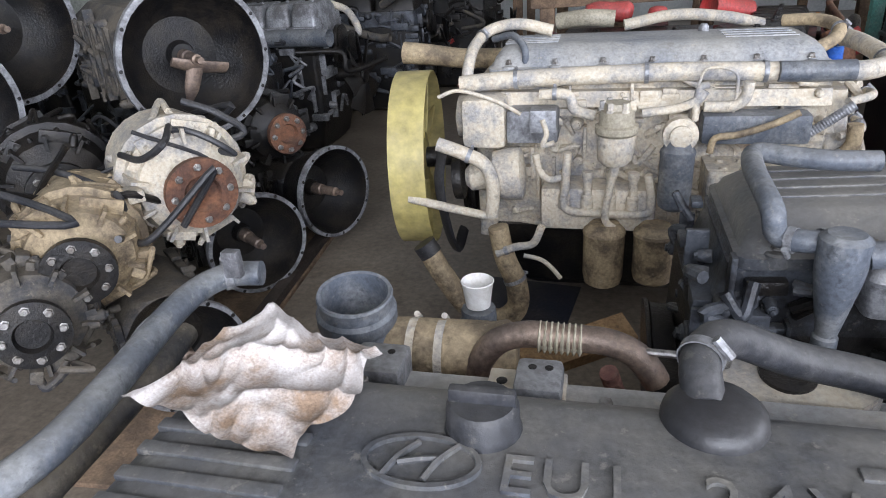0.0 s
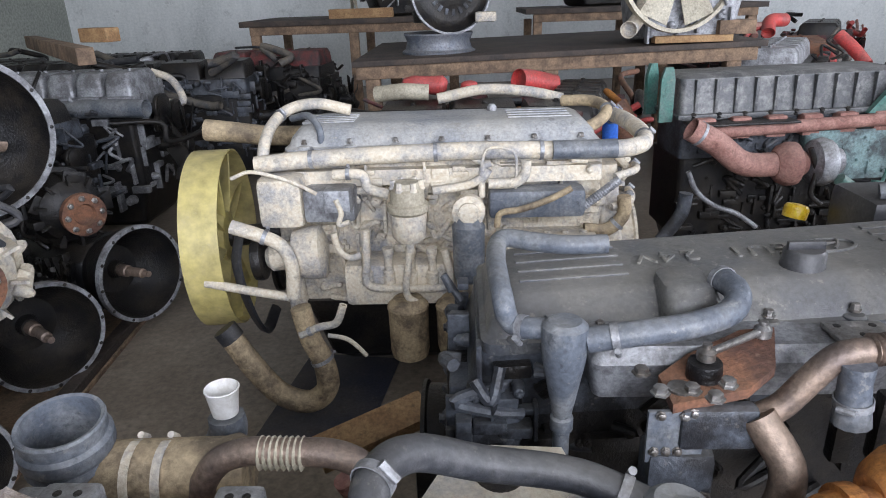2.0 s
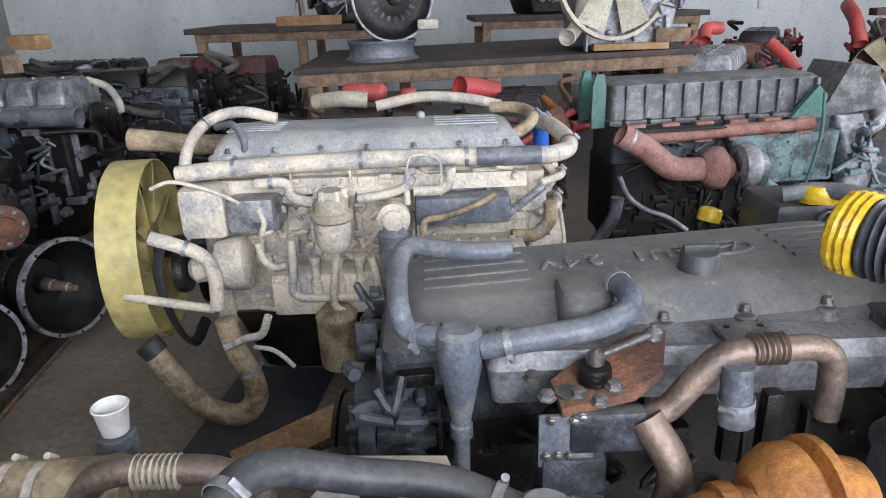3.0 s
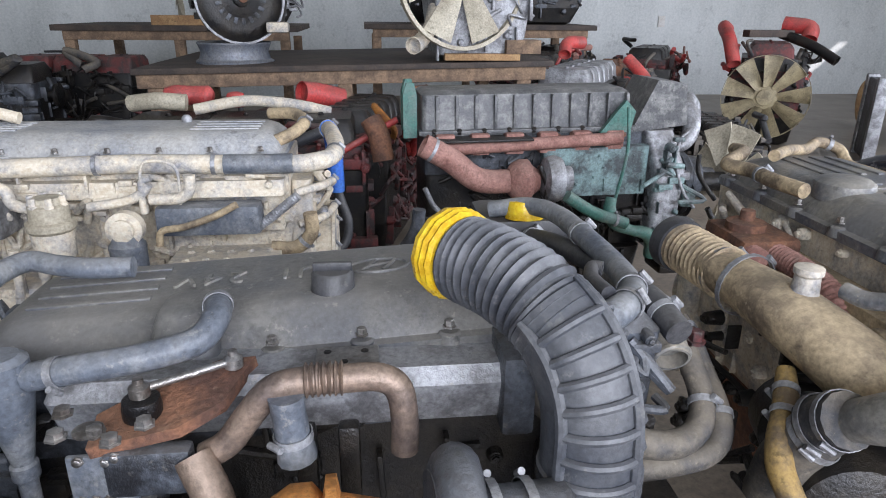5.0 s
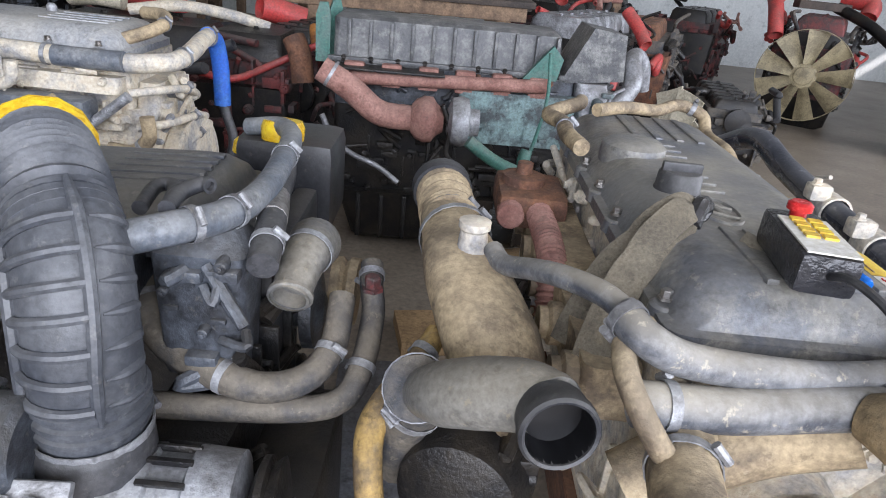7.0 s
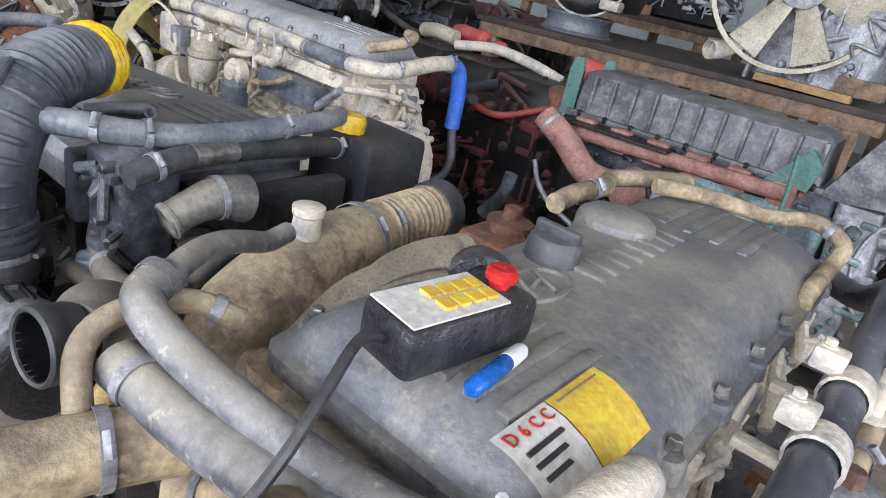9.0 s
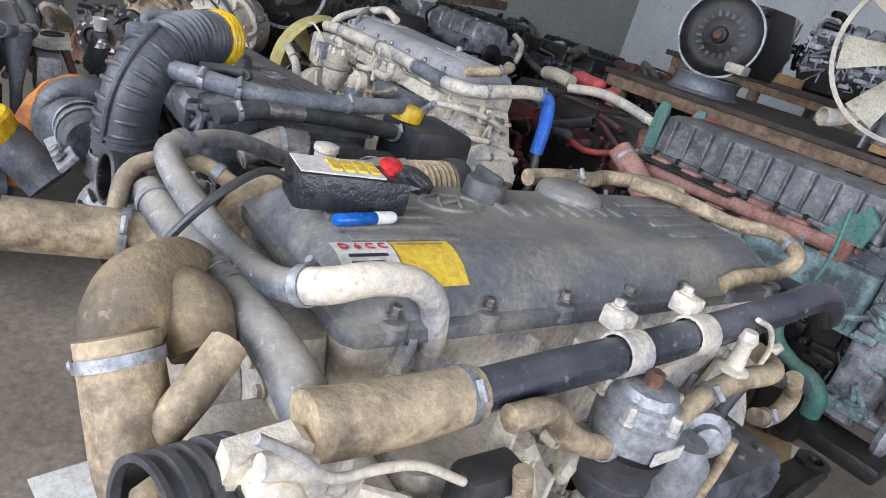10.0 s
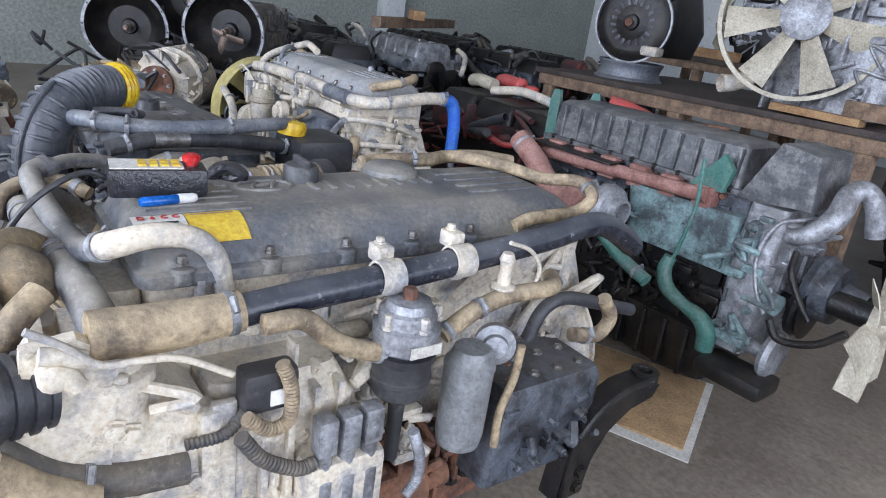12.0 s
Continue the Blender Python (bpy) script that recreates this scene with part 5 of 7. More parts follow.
part("fan_shaft", cyl(B(), (-0.09, 2.42, 0.62), (0.2, 2.5, 0.62), 0.04), "iron", eng_b)

# ---- fittings of the engine with the corrugated hose ----
SNAKE = [(1.90, 0.91, 0.64), (1.898, 0.912, 0.78), (1.893, 0.925, 0.90), (1.862, 0.975, 0.985), (1.80, 1.06, 1.03), (1.715, 1.185, 1.035)]
line = smooth_line(SNAKE, 10)
snake = hose("corrugated_intake", line[0:34:3], 0.074, "snakerubber", eng_c, (), "large grey-black moulded rubber intake elbow", seg=28, steps=3)
hose("bellows", [line[30], line[36], line[42], line[48]], 0.064, "snakerubber", snake, (), "corrugated grey-black rubber bellows", ribs=(0.0165, 0.012), seg=28, steps=5)
FACE = Vector((-0.12, -0.84, 0.52)).normalized()


def on_snake(i, turn, r=0.077):
    """A point on the moulded elbow's skin, turned from its outer side."""
    d = (line[i + 1] - line[i]).normalized()
    f = (FACE - d * FACE.dot(d)).normalized()
    return line[i] + (f * math.cos(turn) + d.cross(f) * math.sin(turn)) * r


for k in range(7):
    i = 11 + 3 * k
    part("stiffening_rib", tube(B(), [on_snake(i, a) for a in (-0.72, -0.36, 0.0, 0.36, 0.72)], 0.0075, 8), "snakerubber", snake)
    part("stiffening_rib", tube(B(), [on_snake(i, a, 0.073) for a in (0.95, 1.3, 1.7, 2.1)], [0.002, 0.008, 0.008, 0.002], 8), "snakerubber", snake)
for turn in (-0.78, 0.78):
    part("spine", tube(B(), [on_snake(i, turn) for i in range(9, 36, 3)], [0.004] + [0.009] * 7 + [0.005], 8), "snakerubber", snake)
for z in (0.735, 0.755, 0.775):
    part("cuff_ring", lathe(B(), (1.899, 0.912, z), (0, 0, 1), [(0, 0.072), (0.005, 0.08), (0.012, 0.08), (0.017, 0.072)], 28, (False, False)), "snakerubber", snake)
clamp(snake, (1.899, 0.91, 0.722), (0, 0, 1), 0.079)
part("tape_wrap", lathe(B(), (1.735, 1.157, 1.035), (-0.54, 0.84, 0.03), [(-0.006, 0.076), (0.002, 0.081), (0.008, 0.078), (0.016, 0.082), (0.024, 0.078), (0.03, 0.081), (0.042, 0.078), (0.05, 0.064), (0.052, 0.01)], 13), "tape", snake, "crinkled yellow tape over the hose mouth")
part("base_collar", lathe(B(), (1.899, 0.905, 0.66), (0, 0, 1), [(0, 0.074), (0.008, 0.084), (0.05, 0.082), (0.06, 0.076)], 28, (False, False)), "rubber", snake)
turbo = part("turbo_compressor", lathe(B(), (1.655, 0.83, 0.735), (1, 0.06, 0), [(0, 0.05), (0.0, 0.1), (0.02, 0.112), (0.05, 0.108), (0.065, 0.085), (0.08, 0.07), (0.19, 0.072), (0.2, 0.06)], 30), "greyiron", eng_c, "grey turbo compressor housing")
for x in (1.74, 1.79):
    clamp(turbo, (x, 0.838, 0.74), (1, 0.06, 0), 0.073)
part("volute", tube(B(), [(1.69, 0.75, 0.69), (1.69, 0.75, 0.77), (1.69, 0.80, 0.825), (1.69, 0.88, 0.82), (1.69, 0.93, 0.76)], [0.022, 0.028, 0.033, 0.037, 0.042], 16), "greyiron", turbo)
bm = B()
box(bm, (-0.13, -0.028, -0.008), (0.13, 0.03, 0.008), pose(1.80, 0.775, 0.70, 48, 0, 3), 0.007)
for dx in (-0.1, 0.05, 0.09):
    bolt(bm, (1.80 + dx, 0.765, 0.705), (0, -0.7, 0.7), 0.014, 0.016)
part("stay_bracket", bm, "alu", eng_c, "grey steel stay bracket")
hot = part("turbine_housing", lathe(B(), (1.43, 0.85, 0.725), (1, 0.05, 0), [(-0.02, 0.045), (0, 0.07), (0.03, 0.088), (0.06, 0.088), (0.075, 0.07), (0.08, 0.096), (0.095, 0.096), (0.1, 0.07), (0.16, 0.055)], 30), "orange", eng_c, "bright orange rusted turbine housing")
part("exhaust_elbow", tube(B(), [(1.42, 0.83, 0.70), (1.34, 0.82, 0.69), (1.27, 0.78, 0.62), (1.23, 0.74, 0.50), (1.22, 0.72, 0.36)], [0.062, 0.06, 0.056, 0.054, 0.052], 20), "orange", hot)
part("band_clamp", lathe(B(), (1.365, 0.825, 0.695), (1, 0.05, 0.1), [(0, 0.06), (0, 0.073), (0.025, 0.073), (0.025, 0.06)], 24, (False, False)), "orange", hot)
part("oil_drum_top", lathe(B(), (1.55, 0.66, 0.60), (0.1, -0.5, 0.85), [(0, 0.06), (0.05, 0.075), (0.09, 0.078), (0.1, 0.07), (0.11, 0.02)], 22), "tape", eng_c, "yellow-taped pipe opening")
hose("taped_pipe", [(1.62, 0.78, 0.52), (1.58, 0.72, 0.58), (1.55, 0.66, 0.62)], 0.07, "greyiron", eng_c)
egr = hose("exhaust_pipe", [(1.313, 1.020, 0.765), (1.349, 1.020, 0.787), (1.384, 1.020, 0.833), (1.426, 1.020, 0.880), (1.475, 1.020, 0.891), (1.531, 1.020, 0.892), (1.588, 1.020, 0.891), (1.619, 1.020, 0.866), (1.627, 1.020, 0.805), (1.626, 1.020, 0.753)], 0.023, "copper", eng_c, (), "heat-browned bent exhaust pipe with bellows")
hose("bellows", [(1.474, 1.020, 0.892), (1.503, 1.020, 0.893), (1.533, 1.020, 0.893)], 0.021, "copper", egr, (), "", ribs=(0.009, 0.008))
bm = loft(B(), [(0.74, 1.05, 1.83, 1.12, 1.22, 0.02), (0.82, 1.04, 1.84, 1.10, 1.23, 0.02), (0.848, 1.05, 1.83, 1.12, 1.22, 0.02)])
part("intake_rail", bm, "alu", eng_c, "dusty grey intake rail with flaking paint")
block_part("end_flange", (1.80, 1.08, 0.72), (1.86, 1.23, 0.875), "greyiron", eng_c, None, 0.012)
plate = block_part("bracket_plate", (1.48, 1.07, 0.85), (1.59, 1.18, 0.862), "silver", eng_c, None, 0.004, "bright drilled bracket plate")
# no holes are cut: dark discs paint the shade inside them
for x, y in ((1.50, 1.09), (1.50, 1.16), (1.53, 1.125), (1.565, 1.09), (1.565, 1.16)):
    part("hole_shade_disc", lathe(B(), (x, y, 0.862), (0, 0, 1), [(0, 0.007), (0.001, 0.007), (0.0012, 0.005)], 10), "iron", plate)
for dx in (0.0, 0.07):
    block_part("strap_bracket", (1.45 + dx, 1.02, 0.66), (1.485 + dx, 1.05, 0.80), "iron", eng_c)
hose("water_stub", [(1.447, 1.000, 0.879), (1.449, 1.000, 0.846), (1.453, 1.000, 0.806), (1.457, 1.000, 0.766)], [0.028, 0.026, 0.028, 0.032], "bluerubber", eng_c, (0.7,))
valve = part("flap_body", slab(B(), [(-0.10, -0.05), (0.03, -0.06), (0.10, -0.03), (0.16, 0.06), (0.10, 0.075), (-0.02, 0.05), (-0.09, 0.02)], 0, 0.022, pose(1.24, 1.06, 0.815, 10, -8, 12)), "rust", eng_c, "rust-brown flap valve body")
for p in ((1.124, 0.972, 0.846), (1.176, 0.976, 0.846), (1.205, 0.953, 0.846), (1.240, 0.992, 0.846), (1.109, 1.032, 0.846)):
    part("flap_bolt", bolt(B(), p, (0, 0, 1), 0.012, 0.014), "silver", valve)
part("flap_disc", lathe(B(), (1.162, 0.987, 0.844), (0, 0, 1), [(0, 0.022), (0.004, 0.022), (0.006, 0.016)], 16), "silver", valve, "round steel flap plug")
qa, qb = ((1.116, 1.000, 0.794), (1.213, 1.000, 0.690))
stay = part("valve_bracket", box(B(), (qa[0], 0.994, qb[2]), (qb[0], 1.004, qa[2]), None, 0.003), "bluerubber", valve, "blue-grey pressed steel bracket")
for k in range(3):
    part("bracket_bolt", bolt(B(), (qa[0] + 0.014 + 0.02 * k, 0.994, qb[2] + 0.025), (0, -1, 0), 0.007, 0.008), "silver", stay)
for p in ((1.136, 0.992, 0.789), (1.176, 0.992, 0.787), (1.190, 0.992, 0.793)):
    part("bracket_bolt", bolt(B(), p, (0, -1, 0), 0.007, 0.008), "silver", stay)
part("flap_wall", box(B(), (1.17, 0.985, 0.72), (1.30, 1.02, 0.80), None, 0.015), "greyiron", valve)
part("flap_shaft", lathe(B(), (1.22, 1.045, 0.83), (0, 0, 1), [(0, 0.03), (0.015, 0.03), (0.018, 0.03), (0.03, 0.028), (0.032, 0.012), (0.05, 0.012)], 18), "iron", valve)
part("link_rod", cyl(B(), (1.22, 1.045, 0.875), (1.347, 1.122, 0.875), 0.007, seg=10), "silver", valve, "bright threaded link rod")
for p in ((1.22, 1.045, 0.875), (1.347, 1.122, 0.875)):
    part("ball_joint", lathe(B(), p, (0, 0, 1), [(-0.014, 0.01), (-0.01, 0.016), (0.006, 0.016), (0.012, 0.008), (0.02, 0.008)], 12), "silver", valve)
part("actuator_box", box(B(), (1.12, 0.985, 0.58), (1.24, 1.06, 0.71), None, 0.02), "greyiron", eng_c, "grey bracket box with bolts")
for k in range(3):
    part("box_bolt", bolt(B(), (1.14 + 0.04 * k, 0.985, 0.62), (0, -1, 0), 0.012, 0.012), "silver", eng_c)
hose("egr_cooler_pipe", [(1.30, 1.0, 0.78), (1.34, 0.95, 0.70), (1.30, 0.93, 0.60), (1.2, 0.95, 0.55)], 0.03, "copper", eng_c)
tee = part("separator", lathe(B(), (0.99, 1.11, 0.91), (0, 0, -1), [(0, 0.03), (0.01, 0.042), (0.05, 0.042), (0.08, 0.04), (0.20, 0.018), (0.205, 0.022), (0.23, 0.022), (0.235, 0.016), (0.45, 0.015)], 20), "bluerubber", eng_c, "funnel-shaped grey oil separator")
hose("breather_hose", [(1.305, 1.239, 0.930), (1.314, 1.173, 0.930), (1.291, 1.133, 0.910), (1.216, 1.103, 0.900), (1.126, 1.096, 0.890), (1.030, 1.108, 0.870)], 0.024, "bluerubber", eng_c, (0.05, 0.93), "blue-grey breather hose")
hose("breather_return", [(0.994, 1.145, 0.880), (0.942, 1.137, 0.880), (0.897, 1.162, 0.880), (0.881, 1.167, 0.930), (0.877, 1.328, 0.950), (0.899, 1.427, 0.950), (0.964, 1.403, 0.950), (1.034, 1.380, 0.950), (1.118, 1.380, 0.950)], 0.021, "bluerubber", eng_c, (0.08, 0.2), "blue-grey hose round the engine's end")
hose("low_hose", [(0.831, 1.426, 0.550), (0.909, 1.365, 0.550), (0.965, 1.268, 0.550), (1.056, 1.225, 0.550), (1.166, 1.238, 0.550)], 0.016, "rubber", eng_c)
bm = loft(B(), [(0.35, 0.80, 0.93, 1.2, 1.62, 0.03), (0.62, 0.79, 0.93, 1.18, 1.64, 0.03), (0.80, 0.84, 0.93, 1.24, 1.6, 0.04)])
details(eng_c, "greyiron", I4, (0.82, 0.95, 0.4, 0.8, 1.19, -1, 24, random.Random(41), 0.04))
details(eng_c, "greyiron", Matrix.Translation((0.80, 1.4, 0)) @ Matrix.Rotation(radians(-90), 4, "Z"), (-0.22, 0.22, 0.38, 0.8, 0.0, -1, 40, random.Random(42), 0.05))
part("rear_housing", bm, "greyiron", eng_c, "blue-grey cast rear housing")
block_part("servo", (0.70, 1.16, 0.44), (0.80, 1.28, 0.54), "iron", eng_c)
# front end: hoses, thermostat, pulleys
block_part("front_cover", (2.02, 1.22, 0.60), (2.075, 1.64, 0.84), "plastic", eng_c, None, 0.025, "black front cover box")
hose("front_hose", [(1.878, 0.980, 0.967), (1.973, 1.040, 0.978), (2.028, 1.120, 0.974), (2.050, 1.250, 0.967), (2.043, 1.420, 0.970), (2.024, 1.580, 0.974), (1.973, 1.680, 0.967), (1.888, 1.720, 0.947)], [0.025, 0.026, 0.025, 0.024, 0.024, 0.023, 0.022, 0.021], "bluerubber", eng_c, (0.05, 0.2, 0.33, 0.6), "grey rubber coolant hose with rusty joints")
low = hose("steel_hose", [(2.098, 1.070, 0.917), (2.083, 1.180, 0.937), (2.058, 1.310, 0.934), (2.028, 1.500, 0.917), (1.988, 1.660, 0.887), (1.963, 1.750, 0.857)], 0.025, "rubber", eng_c, (0.12, 0.8), "black hose with a bright steel sleeve")
hose("steel_sleeve", [(2.079, 1.200, 0.938), (2.069, 1.255, 0.936), (2.058, 1.310, 0.934)], 0.0265, "silver", low)
hose("hook_hose", [(1.904, 1.099, 0.980), (1.890, 1.194, 0.980), (1.918, 1.200, 0.980), (1.945, 1.100, 0.980)], 0.012, "rubber", eng_c)
hose("stub_hose", [(1.962, 1.061, 1.000), (1.956, 1.126, 1.000), (1.973, 1.174, 1.000), (1.989, 1.168, 1.000)], 0.013, "rubber", eng_c, (), "", hollow=(False, True))
bm = loft(B(), [(0.70, 1.93, 2.06, 1.07, 1.19, 0.02), (0.92, 1.92, 2.07, 1.07, 1.2, 0.02), (0.95, 1.95, 2.04, 1.1, 1.17, 0.02)])
details(eng_c, "greyiron", I4, (1.94, 2.05, 0.72, 0.92, 1.07, -1, 14, random.Random(43), 0.03))
part("thermostat_housing", bm, "greyiron", eng_c, "weathered grey thermostat casting")
TM = Vector((2.125, 1.131, 0.829))
neck_c = hose("thermostat_mouth", [TM + Vector((0.01, 0.16, 0.03)), TM + Vector((0.01, 0.10, 0.04)), TM + Vector((0.005, 0.05, 0.025)), TM], [0.05, 0.042, 0.036, 0.034], "elbow", eng_c, (0.35,), "open aluminium hose neck", hollow=(False, True), seg=20)
part("neck_bead", lathe(B(), TM + Vector((0.0, 0.012, 0.004)), (0.05, -1, -0.4), [(0, 0.034), (0.003, 0.039), (0.01, 0.039), (0.013, 0.034)], 22, (False, False)), "elbow", neck_c)
block_part("belt_guard", (2.05, 1.02, 0.02), (2.2, 1.34, 0.5), "iron", eng_c, None, 0.03, "oily black belt guard")
details(eng_c, "iron", I4, (2.05, 2.2, 0.1, 0.5, 1.02, -1, 26, random.Random(47), 0.04))
hose("lower_hose", [(1.840, 1.270, 0.792), (1.850, 1.210, 0.769), (1.914, 1.120, 0.743), (1.985, 1.080, 0.721), (2.087, 1.050, 0.704), (2.164, 1.080, 0.708), (2.200, 1.140, 0.740), (2.201, 1.220, 0.792)], [0.032, 0.034, 0.033, 0.031, 0.027, 0.025, 0.024, 0.024], "mudrubber", eng_c, (0.2, 0.52, 0.85), "dusty bent radiator hose")
hose("second_hose", [(2.240, 1.340, 0.802), (2.247, 1.290, 0.777), (2.256, 1.250, 0.738), (2.250, 1.150, 0.691), (2.220, 1.100, 0.652), (2.128, 1.070, 0.646), (1.898, 1.050, 0.646)], 0.023, "mudrubber", eng_c, (0.1, 0.5), "dusty black hose")
part("red_bolt", bolt(B(), (2.249, 1.277, 0.780), (0, 0, 1), 0.016, 0.03), "darkred", eng_c)
part("belt_wheel", lathe(B(), (2.13, 1.55, 0.62), (1, 0, 0), [(0, 0.08), (0.02, 0.082), (0.03, 0.07), (0.04, 0.082), (0.06, 0.08)], 26), "sandrubber", eng_c)
# made-up black block and bosses, added to darken the low gap here
block_part("dark_filler_block", (1.90, 1.0, 0.12), (2.06, 1.3, 0.62), "iron", eng_c, None, 0.03, "added black filler block that darkens the engine's lower front")
details(eng_c, "iron", I4, (1.86, 2.08, 0.15, 0.66, 1.0, -1, 46, random.Random(44), 0.05))
details(eng_c, "iron", Matrix.Translation((2.06, 1.2, 0)) @ Matrix.Rotation(radians(90), 4, "Z"), (-0.2, 0.3, 0.15, 0.75, 0.0, -1, 46, random.Random(45), 0.05))
part("big_wheel", lathe(B(), (2.06, 1.28, 0.36), (1, 0, 0), [(0, 0.06), (0.05, 0.06), (0.05, 0.13), (0.065, 0.135), (0.075, 0.12), (0.09, 0.135), (0.105, 0.13), (0.11, 0.05)], 30), "iron", eng_c, "black ribbed belt wheel")
GEN = Vector((1.915, 0.891, 0.637)) - Vector((0, 0, 0.05))
gen = part("alternator", lathe(B(), GEN, (1, 0.05, 0), [(0, 0.05), (0.01, 0.09), (0.07, 0.095), (0.075, 0.088), (0.12, 0.088), (0.125, 0.095), (0.19, 0.09), (0.2, 0.05)], 26), "alu", eng_c, "pale slotted alternator")
for k in range(16):
    a = k * 0.3927
    part("fin", box(B(), (-0.018, -0.004, 0.09), (0.05, 0.004, 0.1), Matrix.Translation(GEN + Vector((0.08, 0, 0))) @ Matrix.Rotation(a, 4, "X"), 0.001), "iron", gen)
part("belt_wheel", lathe(B(), GEN + Vector((0.21, 0.01, 0)), (1, 0.05, 0), [(0, 0.06), (0.01, 0.085), (0.02, 0.085), (0.025, 0.075), (0.04, 0.085), (0.05, 0.05)], 26), "iron", gen)
box_c = block_part("filter_box", (1.86, 1.68, 0.70), (2.10, 1.90, 0.93), "plastic", eng_c, None, 0.03, "black plastic filter box")
part("taped_cap", lathe(B(), (1.975, 1.70, 0.93), (0, 0.1, 1), [(0, 0.05), (0.03, 0.052), (0.045, 0.046), (0.05, 0.02)], 18), "tape", box_c, "yellow-taped port")
part("taped_cap", lathe(B(), (1.804, 1.957, 0.800), (0.2, 0.1, 0.9), [(0, 0.035), (0.03, 0.036), (0.04, 0.03), (0.043, 0.01)], 16), "tape", box_c, "yellow-taped port")

# ---- fittings of the engine under the cloth ----
hose("front_pipe", [(-0.12, 0.30, 0.86), (-0.045, 0.435, 0.880), (-0.050, 0.577, 0.880), (-0.080, 0.768, 0.880), (-0.079, 0.862, 0.880), (-0.049, 0.911, 0.880), (0.004, 0.923, 0.880)], 0.023, "bluerubber", eng_a, (0.82,), "grey painted steel pipe with a rust spot")
hose("under_pipe", [(-0.1, 0.35, 0.78), (-0.084, 0.494, 0.800), (-0.093, 0.657, 0.800), (-0.114, 0.833, 0.800)], 0.022, "mudrubber", eng_a)
part("pipe_tab", box(B(), (-0.03, 0.86, 0.90), (0.0, 0.88, 0.95), None, 0.004), "alu", eng_a)
mouth = Vector((0.189, 0.898, 0.845))
bm = lathe(B(), mouth - Vector((0, 0, 0.08)), (0.05, -0.12, 1), [(0, 0.05), (0.02, 0.062), (0.035, 0.068), (0.045, 0.064), (0.055, 0.07), (0.075, 0.07), (0.082, 0.064), (0.10, 0.064), (0.105, 0.066), (0.11, 0.064), (0.108, 0.058), (0.01, 0.055), (0.008, 0.01)], 32)
part("intake_mouth", bm, "bluerubber", eng_a, "open dark blue-grey turbo intake mouth")
part("turbo_barrel", lathe(B(), mouth + Vector((0.04, 0.0, -0.09)), (1, 0.05, 0), [(0, 0.055), (0.02, 0.058), (0.20, 0.056), (0.22, 0.06), (0.24, 0.05)], 24), "sandrubber", eng_a, "dusty turbo pipe with hose clamps")
for dx in (0.10, 0.15):
    clamp(eng_a, mouth + Vector((dx, 0.0, -0.09)), (1, 0.05, 0), 0.057, "cream")
hose("upright_elbow", [(0.369, 1.080, 0.741), (0.368, 1.080, 0.709), (0.348, 1.080, 0.662), (0.320, 1.080, 0.612), (0.294, 1.080, 0.568)], [0.034, 0.036, 0.04, 0.05, 0.05], "bluerubber", eng_a, (), "smooth grey elbow pipe")
cup = thing("paper_cup", (0.369, 1.080, 0.747), "white paper cup standing on an engine pipe", "cup")
cb = Vector((0.369, 1.080, 0.747))
part("cup_wall", lathe(B(), cb, (0, 0, 1), [(0, 0.024), (0.052, 0.031), (0.054, 0.033), (0.056, 0.031), (0.05, 0.029), (0.004, 0.022), (0.003, 0.002)], 24), "white", cup)
egr_a = hose("exhaust_pipe", [(0.405, 0.860, 0.742), (0.419, 0.860, 0.784), (0.448, 0.860, 0.817), (0.492, 0.860, 0.831), (0.543, 0.860, 0.829), (0.610, 0.860, 0.827), (0.652, 0.860, 0.811), (0.678, 0.860, 0.783), (0.692, 0.860, 0.759)], 0.022, "copper", eng_a, (), "heat-browned bent exhaust pipe with bellows")
hose("bellows", [(0.508, 0.860, 0.828), (0.543, 0.860, 0.827), (0.577, 0.860, 0.826)], 0.020, "ivory", egr_a, (), "", ribs=(0.009, 0.007))
bm = loft(B(), [(0.74, 0.22, 0.98, 0.66, 0.75, 0.02), (0.80, 0.22, 0.98, 0.65, 0.76, 0.02), (0.83, 0.22, 0.98, 0.67, 0.74, 0.02)])
part("intake_rail", bm, "cover_pale", eng_a, "dusty pale grey intake rail")
for p, q in (((0.252, 0.716, 0.860), (0.331, 0.717, 0.860)), ((0.490, 0.707, 0.860), (0.555, 0.708, 0.860))):
    block_part("rail_clamp", (p[0], p[1] - 0.035, 0.80), (q[0], p[1] + 0.04, 0.868), "alu", eng_a, None, 0.01, "cast rail clamp with two holes")
    # two dark discs on the solid clamp, coloured like shaded holes
    for k in (0.35, 0.7):
        part("hole_shade_disc", lathe(B(), (p[0] + (q[0] - p[0]) * k, p[1] + 0.015, 0.868), (0, 0, 1), [(0, 0.006), (0.001, 0.006), (0.0012, 0.004)], 10), "iron", eng_a)
pl = block_part("bracket_plate", (0.45, 0.64, 0.83), (0.56, 0.75, 0.842), "cream", eng_a, None, 0.004, "dusty drilled bracket plate")
# the plate is solid; dark discs imitate its shaded drill holes
for x, y in ((0.47, 0.72), (0.53, 0.72), (0.49, 0.67)):
    part("hole_shade_disc", lathe(B(), (x, y, 0.842), (0, 0, 1), [(0, 0.008), (0.001, 0.008), (0.0012, 0.006)], 10), "iron", pl)
block_part("rail_flange", (0.20, 0.64, 0.76), (0.27, 0.77, 0.85), "alu", eng_a, None, 0.01)
